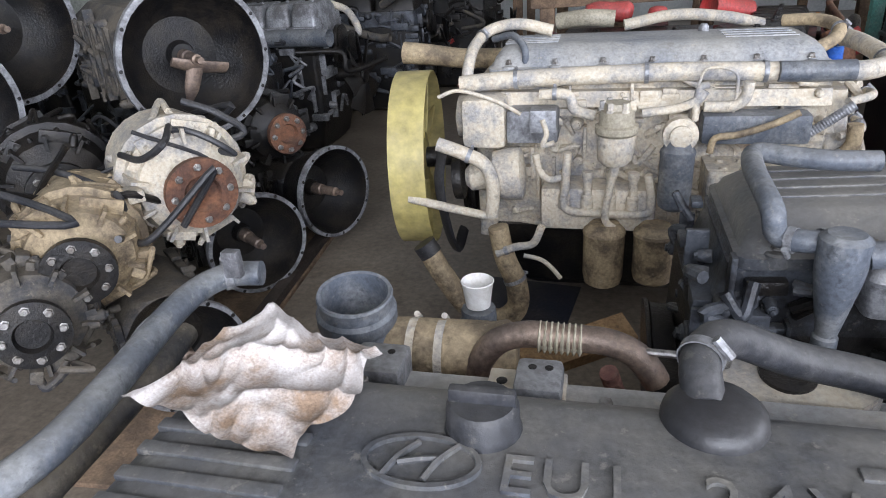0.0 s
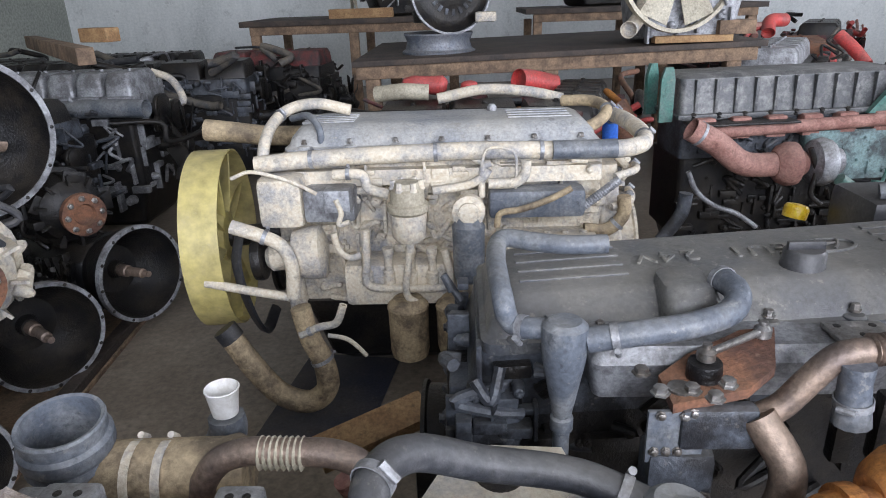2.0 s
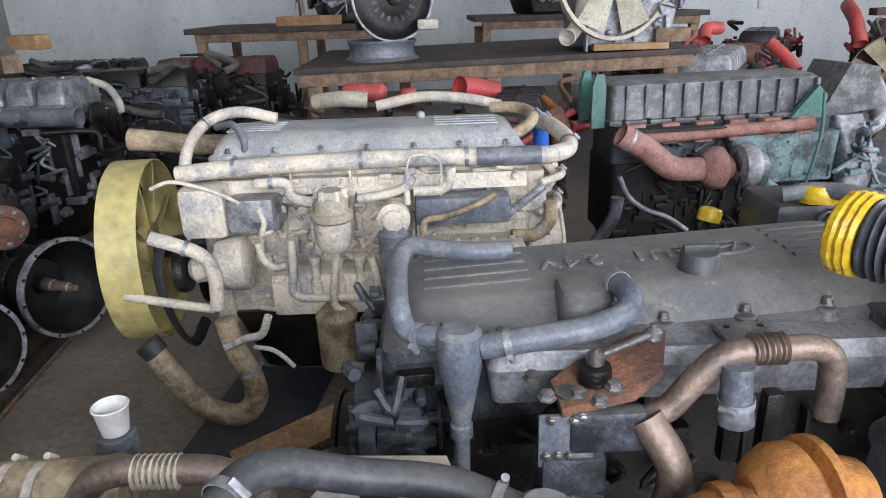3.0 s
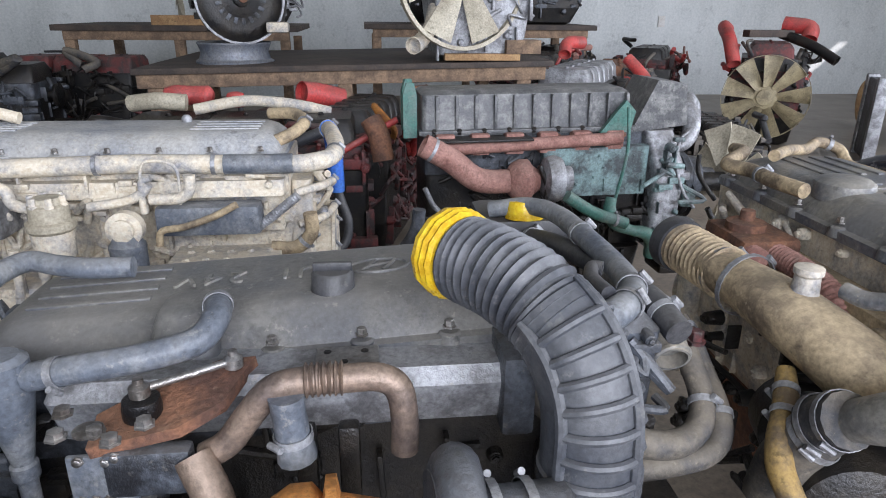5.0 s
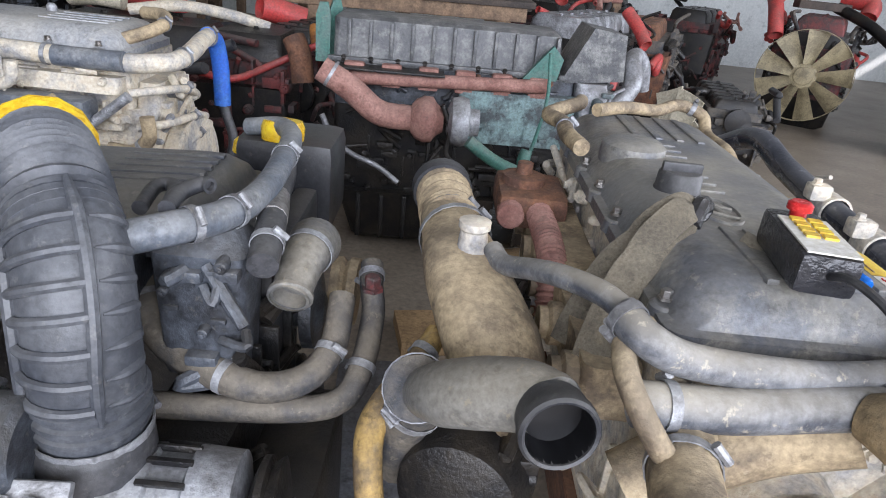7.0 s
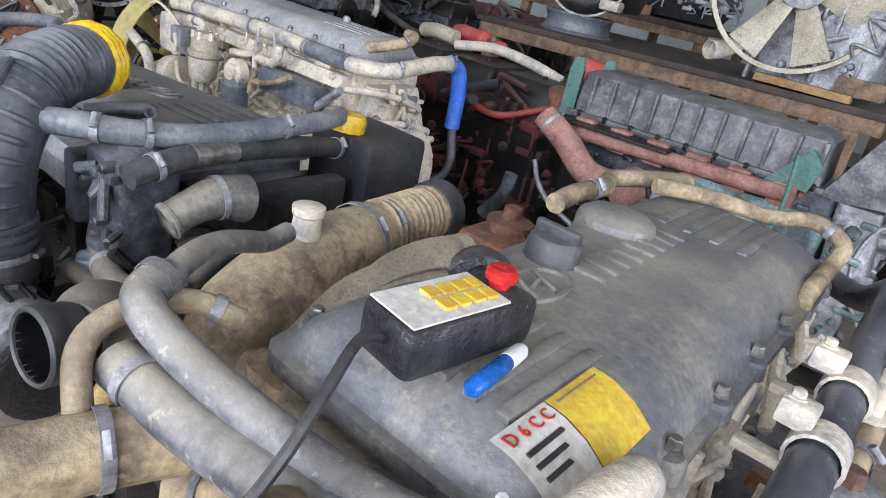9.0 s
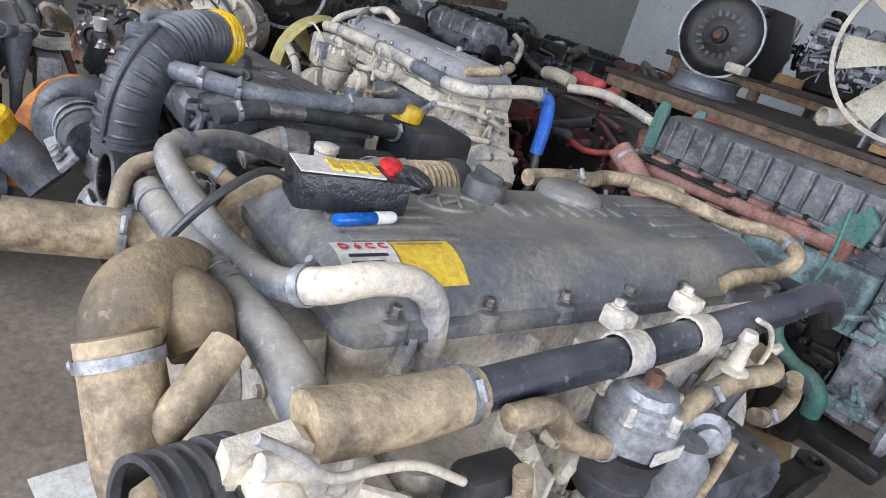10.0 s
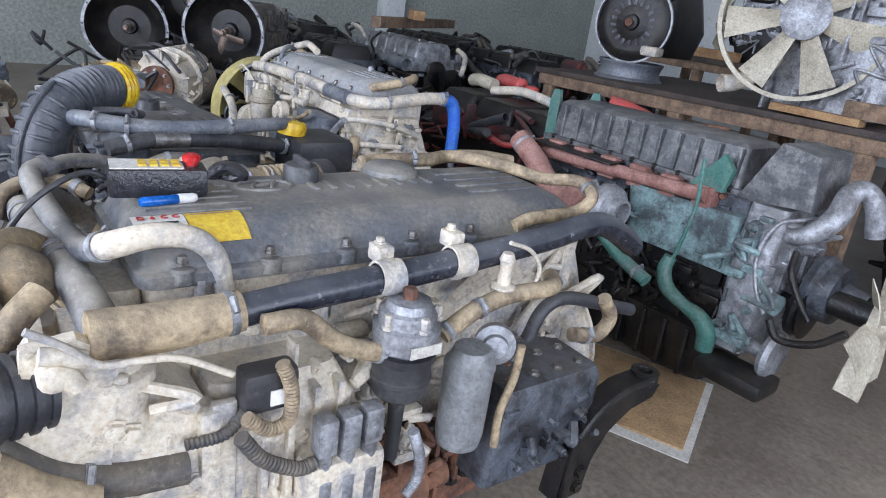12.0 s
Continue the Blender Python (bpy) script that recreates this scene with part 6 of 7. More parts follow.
hose("manifold_pipe", [(0.35, 0.80, 0.70), (0.5, 0.82, 0.70), (0.75, 0.82, 0.70), (0.95, 0.8, 0.7)], 0.04, "pinkrust", eng_a, (), "rusty exhaust manifold")
ring = part("flap_body", slab(B(), [(-0.10, -0.06), (0.07, -0.07), (0.13, 0.0), (0.10, 0.07), (-0.06, 0.06)], 0, 0.03, pose(0.86, 0.84, 0.77, 6, 0, -8)), "cream", eng_a, "pale cast flap valve body")
part("flap_ring", lathe(B(), (0.87, 0.845, 0.80), (0.05, -0.1, 1), [(0, 0.04), (0.006, 0.04), (0.008, 0.03), (0.004, 0.028)], 24), "iron", ring)
part("link_rod", cyl(B(), (0.63, 0.86, 0.815), (0.78, 0.845, 0.82), 0.006, seg=8), "silver", ring)
for p in ((0.63, 0.86, 0.815), (0.78, 0.845, 0.82)):
    part("ball_joint", lathe(B(), p, (0, 0, 1), [(-0.012, 0.008), (-0.008, 0.013), (0.006, 0.013), (0.012, 0.006)], 12), "silver", ring)
dome = PA(0.675, 0.135, 0.965)
hose("breather_hose", [(dome.x - 0.01, dome.y + 0.01, dome.z), (dome.x - 0.01, dome.y + 0.06, dome.z + 0.03), (dome.x + 0.03, dome.y + 0.12, dome.z + 0.02), (dome.x + 0.12, dome.y + 0.16, dome.z - 0.03), (dome.x + 0.25, dome.y + 0.18, dome.z - 0.07), (dome.x + 0.36, dome.y + 0.14, dome.z - 0.1)], 0.024, "rubber", eng_a, (0.2, 0.9), "blue-grey breather hose")
sep = part("separator", lathe(B(), (1.09, 0.72, 0.86), (0, 0, -1), [(0, 0.03), (0.01, 0.042), (0.06, 0.042), (0.20, 0.02), (0.35, 0.016)], 20), "bluerubber", eng_a, "funnel-shaped grey oil separator")
block_part("bracket_box", (0.92, 0.78, 0.62), (1.06, 0.86, 0.76), "alu", eng_a, None, 0.012, "grey bolted bracket")
hose("left_return", [(1.09, 0.72, 0.84), (1.18, 0.66, 0.86), (1.24, 0.5, 0.90), (1.22, 0.3, 0.92)], 0.022, "bluerubber", eng_a, (0.3,))
hose("oil_pipe", [(0.62, 0.9, 0.74), (0.66, 0.95, 0.6), (0.72, 0.98, 0.45)], 0.016, "pinkrust", eng_a)

# stained cloth lying over the cover and pipes
bm = B()
rngc = random.Random(5)
NX, NY = 72, 54
grid = []
for i in range(NX):
    row = []
    for j in range(NY):
        u, v = i / (NX - 1), j / (NY - 1)
        x = (1 - u) * (1 - v) * 0.040 + u * (1 - v) * 0.285 + u * v * 0.335 + (1 - u) * v * 0.105 + 0.010 * math.sin(9 * v + 3 * u)
        y = (1 - u) * (1 - v) * 0.500 + u * (1 - v) * 0.445 + u * v * 0.65 + (1 - u) * v * 0.73 + 0.010 * math.sin(8 * u + 2 * v)
        w = noise.fractal(Vector((x * 6, y * 6, 0.3)), 1.0, 2.0, 2)
        fold = 1 - abs(math.sin(5 * u - 4 * v + 2.2 * w + 0.8 * math.sin(5 * v)))
        crease = 1 - abs(noise.noise(Vector((u * 5.5 + 2 * v, v * 3.2, 7)))) * 2.2
        pleat = 1 - abs(math.sin(9 * v + 4 * u + 3 * w))
        z = 0.914 + 0.013 * fold ** 1.5 + 0.008 * max(0, crease) ** 2 + 0.004 * pleat ** 2 + 0.012 * abs(w) + 0.05 * math.exp(-((u - 0.3) ** 2 + (v - 0.85) ** 2) / 0.05) * (0.6 + 0.4 * fold)
        out = max(0.0, y - 0.66)
        z -= 0.3 * out
        row.append(bm.verts.new((x + 0.008 * w, y + 0.014 * noise.noise(Vector((x * 9, y * 9, 4))), z)))
    grid.append(row)
for i in range(NX - 1):
    for j in range(NY - 1):
        bm.faces.new((grid[i][j], grid[i + 1][j], grid[i + 1][j + 1], grid[i][j + 1]))
bmesh.ops.solidify(bm, geom=bm.faces[:], thickness=-0.003)
rag = solo("rag", bm, "cloth", "crumpled white cloth with brown oil stains", "cloth", sharp=60)

# ---- fittings of the green engine ----
hose("exhaust_manifold", [(1.90, 3.12, 0.835), (2.2, 3.12, 0.845), (2.5, 3.12, 0.855), (2.80, 3.12, 0.865)], 0.03, "pinkrust", eng_d, (), "pinkish rusted exhaust manifold")
for k in range(6):
    part("manifold_flange", box(B(), (1.95 + 0.165 * k - 0.045, 3.13, 0.80), (1.95 + 0.165 * k + 0.045, 3.2, 0.90), None, 0.012), "pinkrust", eng_d)
    part("manifold_bolt", bolt(B(), (1.95 + 0.165 * k + 0.06, 3.19, 0.87), (0, -1, 0), 0.012, 0.02), "rust", eng_d)
for k in range(9):
    part("cover_bolt", bolt(B(), (1.90 + 0.12 * k, 3.18, 0.903), (0, -0.7, 0.7), 0.012, 0.018), "iron", cover_d)
up = hose("exhaust_outlet", [(1.826, 3.000, 0.885), (1.952, 3.000, 0.811), (2.077, 3.000, 0.718), (2.230, 3.000, 0.705)], [0.052, 0.055, 0.055, 0.055], "pinkrust", eng_d, (0.12,), "pinkish rusted exhaust elbow with an open end", hollow=(True, False), seg=20)
part("turbine", lathe(B(), (2.217, 3.000, 0.706), (1, 0, 0), [(0, 0.06), (0.02, 0.085), (0.055, 0.1), (0.09, 0.098), (0.11, 0.07), (0.14, 0.05)], 26), "pinkrust", eng_d, "pinkish rusted turbine housing")
tc = Vector((2.372, 3.000, 0.708))
part("compressor", lathe(B(), tc, (1, 0, 0), [(0, 0.05), (0.02, 0.1), (0.06, 0.11), (0.09, 0.1), (0.1, 0.06), (0.14, 0.058), (0.14, 0.045), (0.08, 0.04)], 26), "alu", eng_d, "grey turbo compressor with open mouth")
hose("oil_line", [(2.347, 2.950, 0.785), (2.388, 2.950, 0.681), (2.378, 2.950, 0.576), (2.432, 2.950, 0.521)], 0.012, "iron", eng_d)
hose("coolant_line", [(1.832, 3.000, 0.690), (1.879, 3.000, 0.596), (1.964, 3.000, 0.525), (2.074, 3.000, 0.480), (2.176, 3.000, 0.408)], 0.012, "alu", eng_d)
hose("grey_stub", [(1.696, 2.900, 0.402), (1.777, 2.900, 0.521), (1.794, 2.900, 0.621)], 0.03, "greyiron", eng_d)
hose("green_hose", [(2.467, 2.900, 0.652), (2.600, 2.900, 0.568), (2.762, 2.900, 0.508)], 0.028, "green", eng_d, (0.9,), "green coolant hose")
hose("green_cable", [(2.790, 3.050, 1.021), (2.805, 3.050, 0.828), (2.777, 3.050, 0.641), (2.745, 3.050, 0.504)], 0.008, "green", eng_d)
bm = slab(B(), [(-0.1, -0.1), (0.05, -0.1), (0.07, 0.03), (0.02, 0.10), (-0.03, 0.02)], 0, 0.03, pose(2.80, 3.17, 0.965, 90, 0, 0) @ Matrix.Diagonal((1, 0.75, 1, 1)))
part("lifting_bracket", bm, "green", eng_d, "green painted bracket")
part("lifting_eye", slab(B(), [(-0.035, -0.10), (0.03, -0.10), (0.03, 0.10), (0.018, 0.155), (-0.018, 0.155), (-0.035, 0.10)], 0, 0.022, pose(1.80, 3.27, 0.97, 90, 0, 0)), "green", eng_d, "green lifting eye plate")
part("lifting_eye", slab(B(), [(-0.035, -0.10), (0.03, -0.10), (0.03, 0.10), (0.018, 0.155), (-0.018, 0.155), (-0.035, 0.10)], 0, 0.022, pose(1.815, 3.56, 0.96, 90, 0, 20)), "green", eng_d)
part("heat_shield", box(B(), (1.86, 3.06, 0.875), (2.35, 3.19, 0.885), pose(0, 0, 0), 0.003), "iron", eng_d)
bm = slab(B(), [(2.88, 0.875), (3.17, 0.905), (3.15, 1.105), (3.0, 1.125)], 3.2, 3.5, Matrix(((1, 0, 0, 0), (0, 0, 1, 0), (0, 1, 0, 0), (0, 0, 0, 1))))
part("front_cover", bm, "dcover", eng_d, "grey sloped front cover")
hose("front_pipe", [(3.06, 3.2, 0.80), (3.14, 3.2, 0.80), (3.199, 3.22, 0.836), (3.237, 3.27, 0.90), (3.235, 3.33, 0.98), (3.265, 3.38, 1.0), (3.31, 3.4, 0.95), (3.335, 3.42, 0.84)], [0.03, 0.032, 0.04, 0.044, 0.042, 0.040, 0.038, 0.036], "alu", eng_d, (0.18,), "dull grey bent aluminium water pipe", seg=18)
hose("stay_cable", [(3.17, 3.17, 0.88), (3.10, 3.12, 0.84), (3.08, 3.08, 0.72), (3.12, 3.06, 0.60), (3.18, 3.05, 0.52)], 0.008, "alu", eng_d, (), "thin grey cable")
part("fan_pulley", lathe(B(), (3.22, 3.34, 0.60), (1, -0.05, 0), [(0, 0.05), (0.0, 0.135), (0.03, 0.14), (0.05, 0.12), (0.10, 0.115), (0.11, 0.06), (0.2, 0.05)], 30), "greyiron", eng_d, "dark grey fan drive drum")
bm = loft(B(), [(0.30, 2.98, 3.12, 3.1, 3.6, 0.03), (0.7, 2.98, 3.14, 3.08, 3.6, 0.03), (0.885, 2.95, 3.1, 3.18, 3.56, 0.03)])
details(eng_d, "alu", Matrix.Translation((3.12, 3.35, 0)) @ Matrix.Rotation(radians(90), 4, "Z"), (-0.22, 0.22, 0.32, 0.85, 0.0, -1, 40, random.Random(51), 0.06))
details(eng_d, "teal", I4, (2.98, 3.12, 0.34, 0.86, 3.08, -1, 24, random.Random(52), 0.05))
part("gear_case", bm, "alu", eng_d, "grey cast gear case with worn green paint")
part("belt_wheel", lathe(B(), (3.2, 3.3, 0.52), (1, 0, 0), [(-0.08, 0.03), (0, 0.03), (0.0, 0.12), (0.02, 0.125), (0.035, 0.11), (0.05, 0.125), (0.06, 0.05)], 28), "iron", eng_d)
part("belt_wheel", lathe(B(), (3.2, 3.15, 0.34), (1, 0, 0), [(-0.1, 0.03), (0, 0.03), (0.0, 0.09), (0.02, 0.1), (0.04, 0.09), (0.045, 0.03)], 28), "alu", eng_d)
part("idler", lathe(B(), (3.14, 3.12, 0.55), (1, -0.2, 0), [(0, 0.04), (0.06, 0.042), (0.07, 0.02)], 20), "teal", eng_d)
hose("teal_pipe", [(2.75, 3.06, 0.59), (2.742, 3.05, 0.53), (2.775, 3.05, 0.46), (2.865, 3.05, 0.42), (2.94, 3.05, 0.40), (2.985, 3.06, 0.35), (2.99, 3.07, 0.27)], [0.026, 0.032, 0.032, 0.026, 0.034, 0.040, 0.036], "green", eng_d, (), "green coolant pipe")
block_part("mount_arm", (3.0, 2.98, 0.20), (3.28, 3.16, 0.27), "iron", eng_d, pose(0, 0, 0), 0.02, "dark engine mount")
hose("front_hose", [(3.203, 3.100, 0.776), (3.209, 3.100, 0.689), (3.268, 3.100, 0.601), (3.318, 3.100, 0.543)], 0.012, "iron", eng_d)
hose("loop_hose", [(3.223, 3.000, 0.530), (3.273, 3.000, 0.473), (3.386, 3.000, 0.507), (3.473, 3.000, 0.594)], 0.014, "iron", eng_d)
fan_d = thing("cooling_fan", (3.42, 3.3, 0.2), "pale grey cracked plastic fan on a green engine", "fan")
wheel_fan(fan_d, (3.49, 3.32, 0.60), (1, 0.1, 0), 0.30, 8, "ivory", 0.10, False, 40, 0.13, 0.3)
part("fan_shaft", cyl(B(), (3.2, 3.32, 0.60), (3.49, 3.32, 0.60), 0.05), "iron", fan_d)


# ---- gearboxes piled beside the aisle ----
def gearbox(at, facing, r, length, mats, label, seed, shaft=True, fork=False, base=0.0):
    """A gearbox with an open bell housing; at: the centre of the bell's rim; facing: the way the bell opens."""
    rng = random.Random(seed)
    at, d = Vector(at), Vector(facing).normalized()
    u, v = d.cross(Vector((0, 0, 1))).normalized(), Vector((0, 0, 1))
    v = u.cross(d).normalized()
    box_ = thing("gearbox", (at.x - d.x * length / 2, at.y - d.y * length / 2, base), label, "gearbox", "gearboxes in the pile")
    bell = part("bell_housing", lathe(B(), at, -d, [(0.0, r * 0.93), (0.0, r), (0.02, r), (0.022, r * 0.95), (0.10, r * 0.9), (0.2, r * 0.72), (0.24, r * 0.6), (0.235, r * 0.3), (0.19, r * 0.5), (0.12, r * 0.78), (0.04, r * 0.9), (0.0, r * 0.93)], 40, (False, False)), mats[0], box_, "open round bell housing")
    part("rim_ring", lathe(B(), at + d * 0.001, -d, [(0.0, r * 0.925), (-0.004, r * 0.93), (-0.004, r * 1.0), (0.0, r * 1.005), (0.022, r * 1.005), (0.022, r * 0.99)], 40, (False, False)), "alu", bell, "bright machined rim")
    part("inner_wall", lathe(B(), at - d * 0.2, d, [(0, r * 0.62), (0.01, r * 0.6), (0.012, r * 0.2), (0.05, r * 0.16)], 28), mats[0], box_)
    for k in range(12):
        a = 2 * math.pi * k / 12
        part("rim_bolt", lathe(B(), at + (u * math.cos(a) + v * math.sin(a)) * r * 0.965 + d * 0.001, d, [(0, 0.008), (0.004, 0.008), (0.005, 0.004)], 8), "iron", bell)
    if shaft:
        part("input_shaft", lathe(B(), at - d * 0.2, d, [(0, 0.03), (0.1, 0.028), (0.105, 0.022), (0.2, 0.022), (0.205, 0.014), (0.24, 0.014)], 14), "copper", box_)
    if fork:
        part("release_fork", tube(B(), [at - d * 0.06 + u * -0.14 - v * 0.06, at - d * 0.04 - v * 0.03, at - d * 0.05 + u * 0.09 + v * 0.0], [0.03, 0.035, 0.025], 10, squash=0.5), "copper", box_, "rusty release fork")
        part("release_fork", tube(B(), [at - d * 0.04 - v * 0.03, at - d * 0.05 + u * 0.03 - v * 0.12, at - d * 0.07 + u * 0.04 - v * 0.17], [0.035, 0.03, 0.015], 10, squash=0.5), "copper", box_)
    mm = Matrix((( -d.x, u.x, v.x, at.x), (-d.y, u.y, v.y, at.y), (-d.z, u.z, v.z, at.z), (0, 0, 0, 1)))
    bm = B()
    w = r * 0.75
    loft(bm, [(-w, 0.22, length, -w * 0.75, w * 0.75, 0.04), (-w * 0.6, 0.2, length, -w, w, 0.04), (w * 0.5, 0.2, length, -w, w, 0.05), (w * 0.85, 0.24, length * 0.95, -w * 0.6, w * 0.6, 0.05)], mm)
    part("case", bm, mats[1], box_)
    det = B()
    for s in (-1, 1):
        knobbly(det, mm, 0.25, length, -w * 0.8, w * 0.7, s * w * 0.97, s, 40, rng, 0.05)
        for k in range(16):
            x = 0.25 + (length - 0.3) * (k // 2) / 7
            turned = mm @ Matrix.Translation((x, 0, 0)) @ Matrix.Rotation(0.6 * (k % 2 - 0.5), 4, "Y")
            box(det, (-0.006, min(s * w, s * (w + 0.02)), -w * 0.7), (0.006, max(s * w, s * (w + 0.02)), w * 0.6), turned, 0)
    tagged(part("casting_detail", det, mats[1], box_), kind="stuff")
    part("output_flange", lathe(B(), at - d * length, -d, [(0, 0.07), (0.05, 0.07), (0.055, 0.09), (0.075, 0.09), (0.08, 0.03)], 20), mats[2], box_)
    return box_


gearbox((-1.027, 2.454, 1.017), (0.8, -0.6, -0.02), 0.315, 1.0, ("iron", "mudrubber", "rust"), "dark gearbox with a large bright-rimmed bell housing", 61, True, True, 0.70)
gearbox((-0.651, 2.800, 0.316), (0.9, -0.42, 0.05), 0.225, 0.75, ("iron", "iron", "rust"), "black gearbox with its bell housing open towards the aisle", 62)
gearbox((-0.818, 2.300, 0.260), (0.8, -0.6, 0.0), 0.225, 0.75, ("iron", "iron", "rust"), "black gearbox lying on timber with an open bell", 63)
gearbox((-0.70, 1.55, 0.20), (0.75, -0.65, 0.0), 0.2, 0.7, ("iron", "mudrubber", "rust"), "dirty gearbox lying on the floor, bell towards the aisle", 64)
gearbox((-1.863, 1.936, 0.915), (0.9, -0.35, 0.0), 0.33, 0.8, ("iron", "iron", "rust"), "black gearbox with a bright-rimmed open bell", 65, base=0.6)
gearbox((-1.951, 2.467, 1.167), (0.9, -0.35, 0.0), 0.33, 0.8, ("iron", "iron", "rust"), "black gearbox with a bright-rimmed bell, on the pile", 66, base=0.6)


def tailpiece(at, facing, r, mats, label, seed, base):
    """A cast transmission end with a drive flange that looks at the aisle."""
    rng = random.Random(seed)
    at, d = Vector(at), Vector(facing).normalized()
    u = d.cross(Vector((0, 0, 1))).normalized()
    v = u.cross(d)
    t = thing("transmission", (at.x - d.x * 0.3, at.y - d.y * 0.3, base), label, "gearbox", "gearboxes in the pile")
    mm = Matrix(((-d.x, u.x, v.x, at.x), (-d.y, u.y, v.y, at.y), (-d.z, u.z, v.z, at.z), (0, 0, 0, 1)))
    bm = lathe(B(), at - d * 0.08, -d, [(0, r * 0.45), (0.02, r * 0.7), (0.05, r), (0.12, r * 1.1), (0.16, r * 1.15), (0.17, r * 1.3), (0.2, r * 1.3), (0.21, r * 1.15), (0.45, r * 1.2), (0.5, r * 0.9)], 22)
    part("case", bm, mats[0], t)
    det = B()
    for k in range(10):
        a = 2 * math.pi * k / 10
        box(det, (0.10, -0.006, r * 0.85), (0.45, 0.006, r * 1.17), mm @ Matrix.Rotation(a, 4, "X"), 0)
        knobbly(det, mm @ Matrix.Rotation(a, 4, "X"), 0.12, 0.5, -r * 0.3, r * 0.3, r * 1.05, 1, 7, rng, 0.055)
    tagged(part("casting_detail", det, mats[0], t), kind="stuff")
    fl = part("drive_flange", lathe(B(), at - d * 0.1, d, [(0, r * 0.5), (0.05, r * 0.5), (0.055, r * 0.68), (0.085, r * 0.68), (0.09, r * 0.35), (0.07, r * 0.3)], 26), mats[1], t, "round bolted drive flange")
    for k in range(8):
        a = 2 * math.pi * k / 8
        part("flange_bolt", bolt(B(), at - d * 0.016 + (u * math.cos(a) + v * math.sin(a)) * r * 0.52, d, 0.011, 0.016), "silver", fl)
    return t


tailpiece((-0.735, 1.880, 0.650), (0.75, -0.66, 0.0), 0.185, ("cream", "rust"), "silvery cast transmission end with a rusty flange", 71, 0.3)
tailpiece((-0.929, 1.450, 0.546), (0.6, -0.8, 0.0), 0.16, ("sandrubber", "iron"), "tan mud-coated transmission end with a round flange", 72, 0.3)
tailpiece((-0.819, 2.750, 0.617), (0.8, -0.6, 0.0), 0.14, ("iron", "rust"), "oily black transmission end with a rusty flange", 73, 0.4)
tailpiece((-1.35, 1.9, 0.62), (0.7, -0.7, 0.0), 0.18, ("iron", "iron"), "oily black transmission lying on the pile", 74, 0.3)
tailpiece((-0.95, 1.25, 0.45), (0.7, -0.7, 0.1), 0.15, ("mudrubber", "iron"), "brown dirty transmission end on the pile", 75, 0.2)
tailpiece((-1.6, 1.3, 0.26), (0.7, -0.7, 0.0), 0.2, ("greyiron", "rust"), "grey dirty transmission beside the pile", 76, 0.0)
hose("loose_cable", [(-1.416, 1.800, 0.769), (-1.237, 1.800, 0.752), (-1.077, 1.800, 0.694), (-1.043, 1.800, 0.592), (-0.978, 1.800, 0.510)], 0.012, "rubber", None)["label"] = "black cable lying over the pile"
for ob in [o for o in bpy.data.objects if o.name.startswith("loose_cable")]:
    tagged(ob, "black rubber cable lying over the gearboxes", "cable")
rng = random.Random(77)
wire = thing("wire_tangle", (-1.2, 1.9, 0.6), "tangle of black cables and hoses between the gearboxes", "cable")
for k in range(14):
    x, y, z = rng.uniform(-1.7, -0.85), rng.uniform(1.3, 2.6), rng.uniform(0.55, 0.85)
    pts = [(x + rng.uniform(-0.25, 0.25), y + rng.uniform(-0.2, 0.2), z + rng.uniform(-0.12, 0.12)) for _ in range(4)]
    part("cable", tube(B(), pts, rng.uniform(0.006, 0.014), 8), rng.choice(["rubber", "iron", "plastic"]), wire)
# timber under the gearboxes, mat, boards and papers on the floor
for lo, hi, turn, mat, lab in (((-0.95, 1.2, 0.0), (-0.55, 3.3, 0.02), 4, "oldwood", "rough plywood sheet under the gearboxes"), ((-0.62, 1.6, 0.02), (-0.56, 3.2, 0.06), 4, "darkwood", "dark timber batten beside the gearboxes")):
    solo("plywood_sheet" if mat == "oldwood" else "timber_batten", box(B(), lo, hi, pose(0, 0, 0, 0, 0, turn) if turn else None, 0.004), mat, lab, "timber")
solo("rubber_mat", box(B(), (-0.2, -0.35, 0.004), (0.2, 0.35, 0.012), pose(0.30, 2.2, 0, 0, 0, -8), 0.003), "mat", "dark blue rubber mat under the hanging hose", "mat")
solo("timber_plank", box(B(), (-0.17, -0.05, -0.025), (0.17, 0.05, 0.025), pose(*((0.560, 1.630, 0.300)), 20, -8, 28), 0.004), "wood", "short pale pine plank lying askew", "plank")
solo("cardboard_sheet", box(B(), (-0.28, -0.3, 0.003), (0.28, 0.3, 0.012), pose(2.82, 2.95, 0, 0, 0, 25), 0.002), "card", "flattened brown cardboard with printed edges", "cardboard")
solo("white_board", box(B(), (-0.35, -0.34, 0.0), (0.32, 0.34, 0.003), pose(2.82, 2.93, 0.0, 0, 0, 25), 0), "paper", "white-edged board under the cardboard", "board")
solo("steel_sheet", box(B(), (-0.16, -0.42, 0.0), (0.16, 0.42, 0.006), pose(2.28, 1.75, 0, 0, 0, 4), 0.001), "steelplate", "grey steel sheet lying on the floor", "metal sheet")
solo("white_sheet", box(B(), (-0.14, -0.3, 0.0), (0.14, 0.3, 0.004), pose(2.38, 1.0, 0.012, 0, 0, 10), 0.001), "paper", "white stained board on the floor", "board")
solo("yellow_carton", box(B(), (-0.1, -0.12, 0.0), (0.1, 0.12, 0.06), pose(2.38, 2.35, 0, 0, 0, 12), 0.004), "card", "open yellow-brown carton on the floor", "carton")
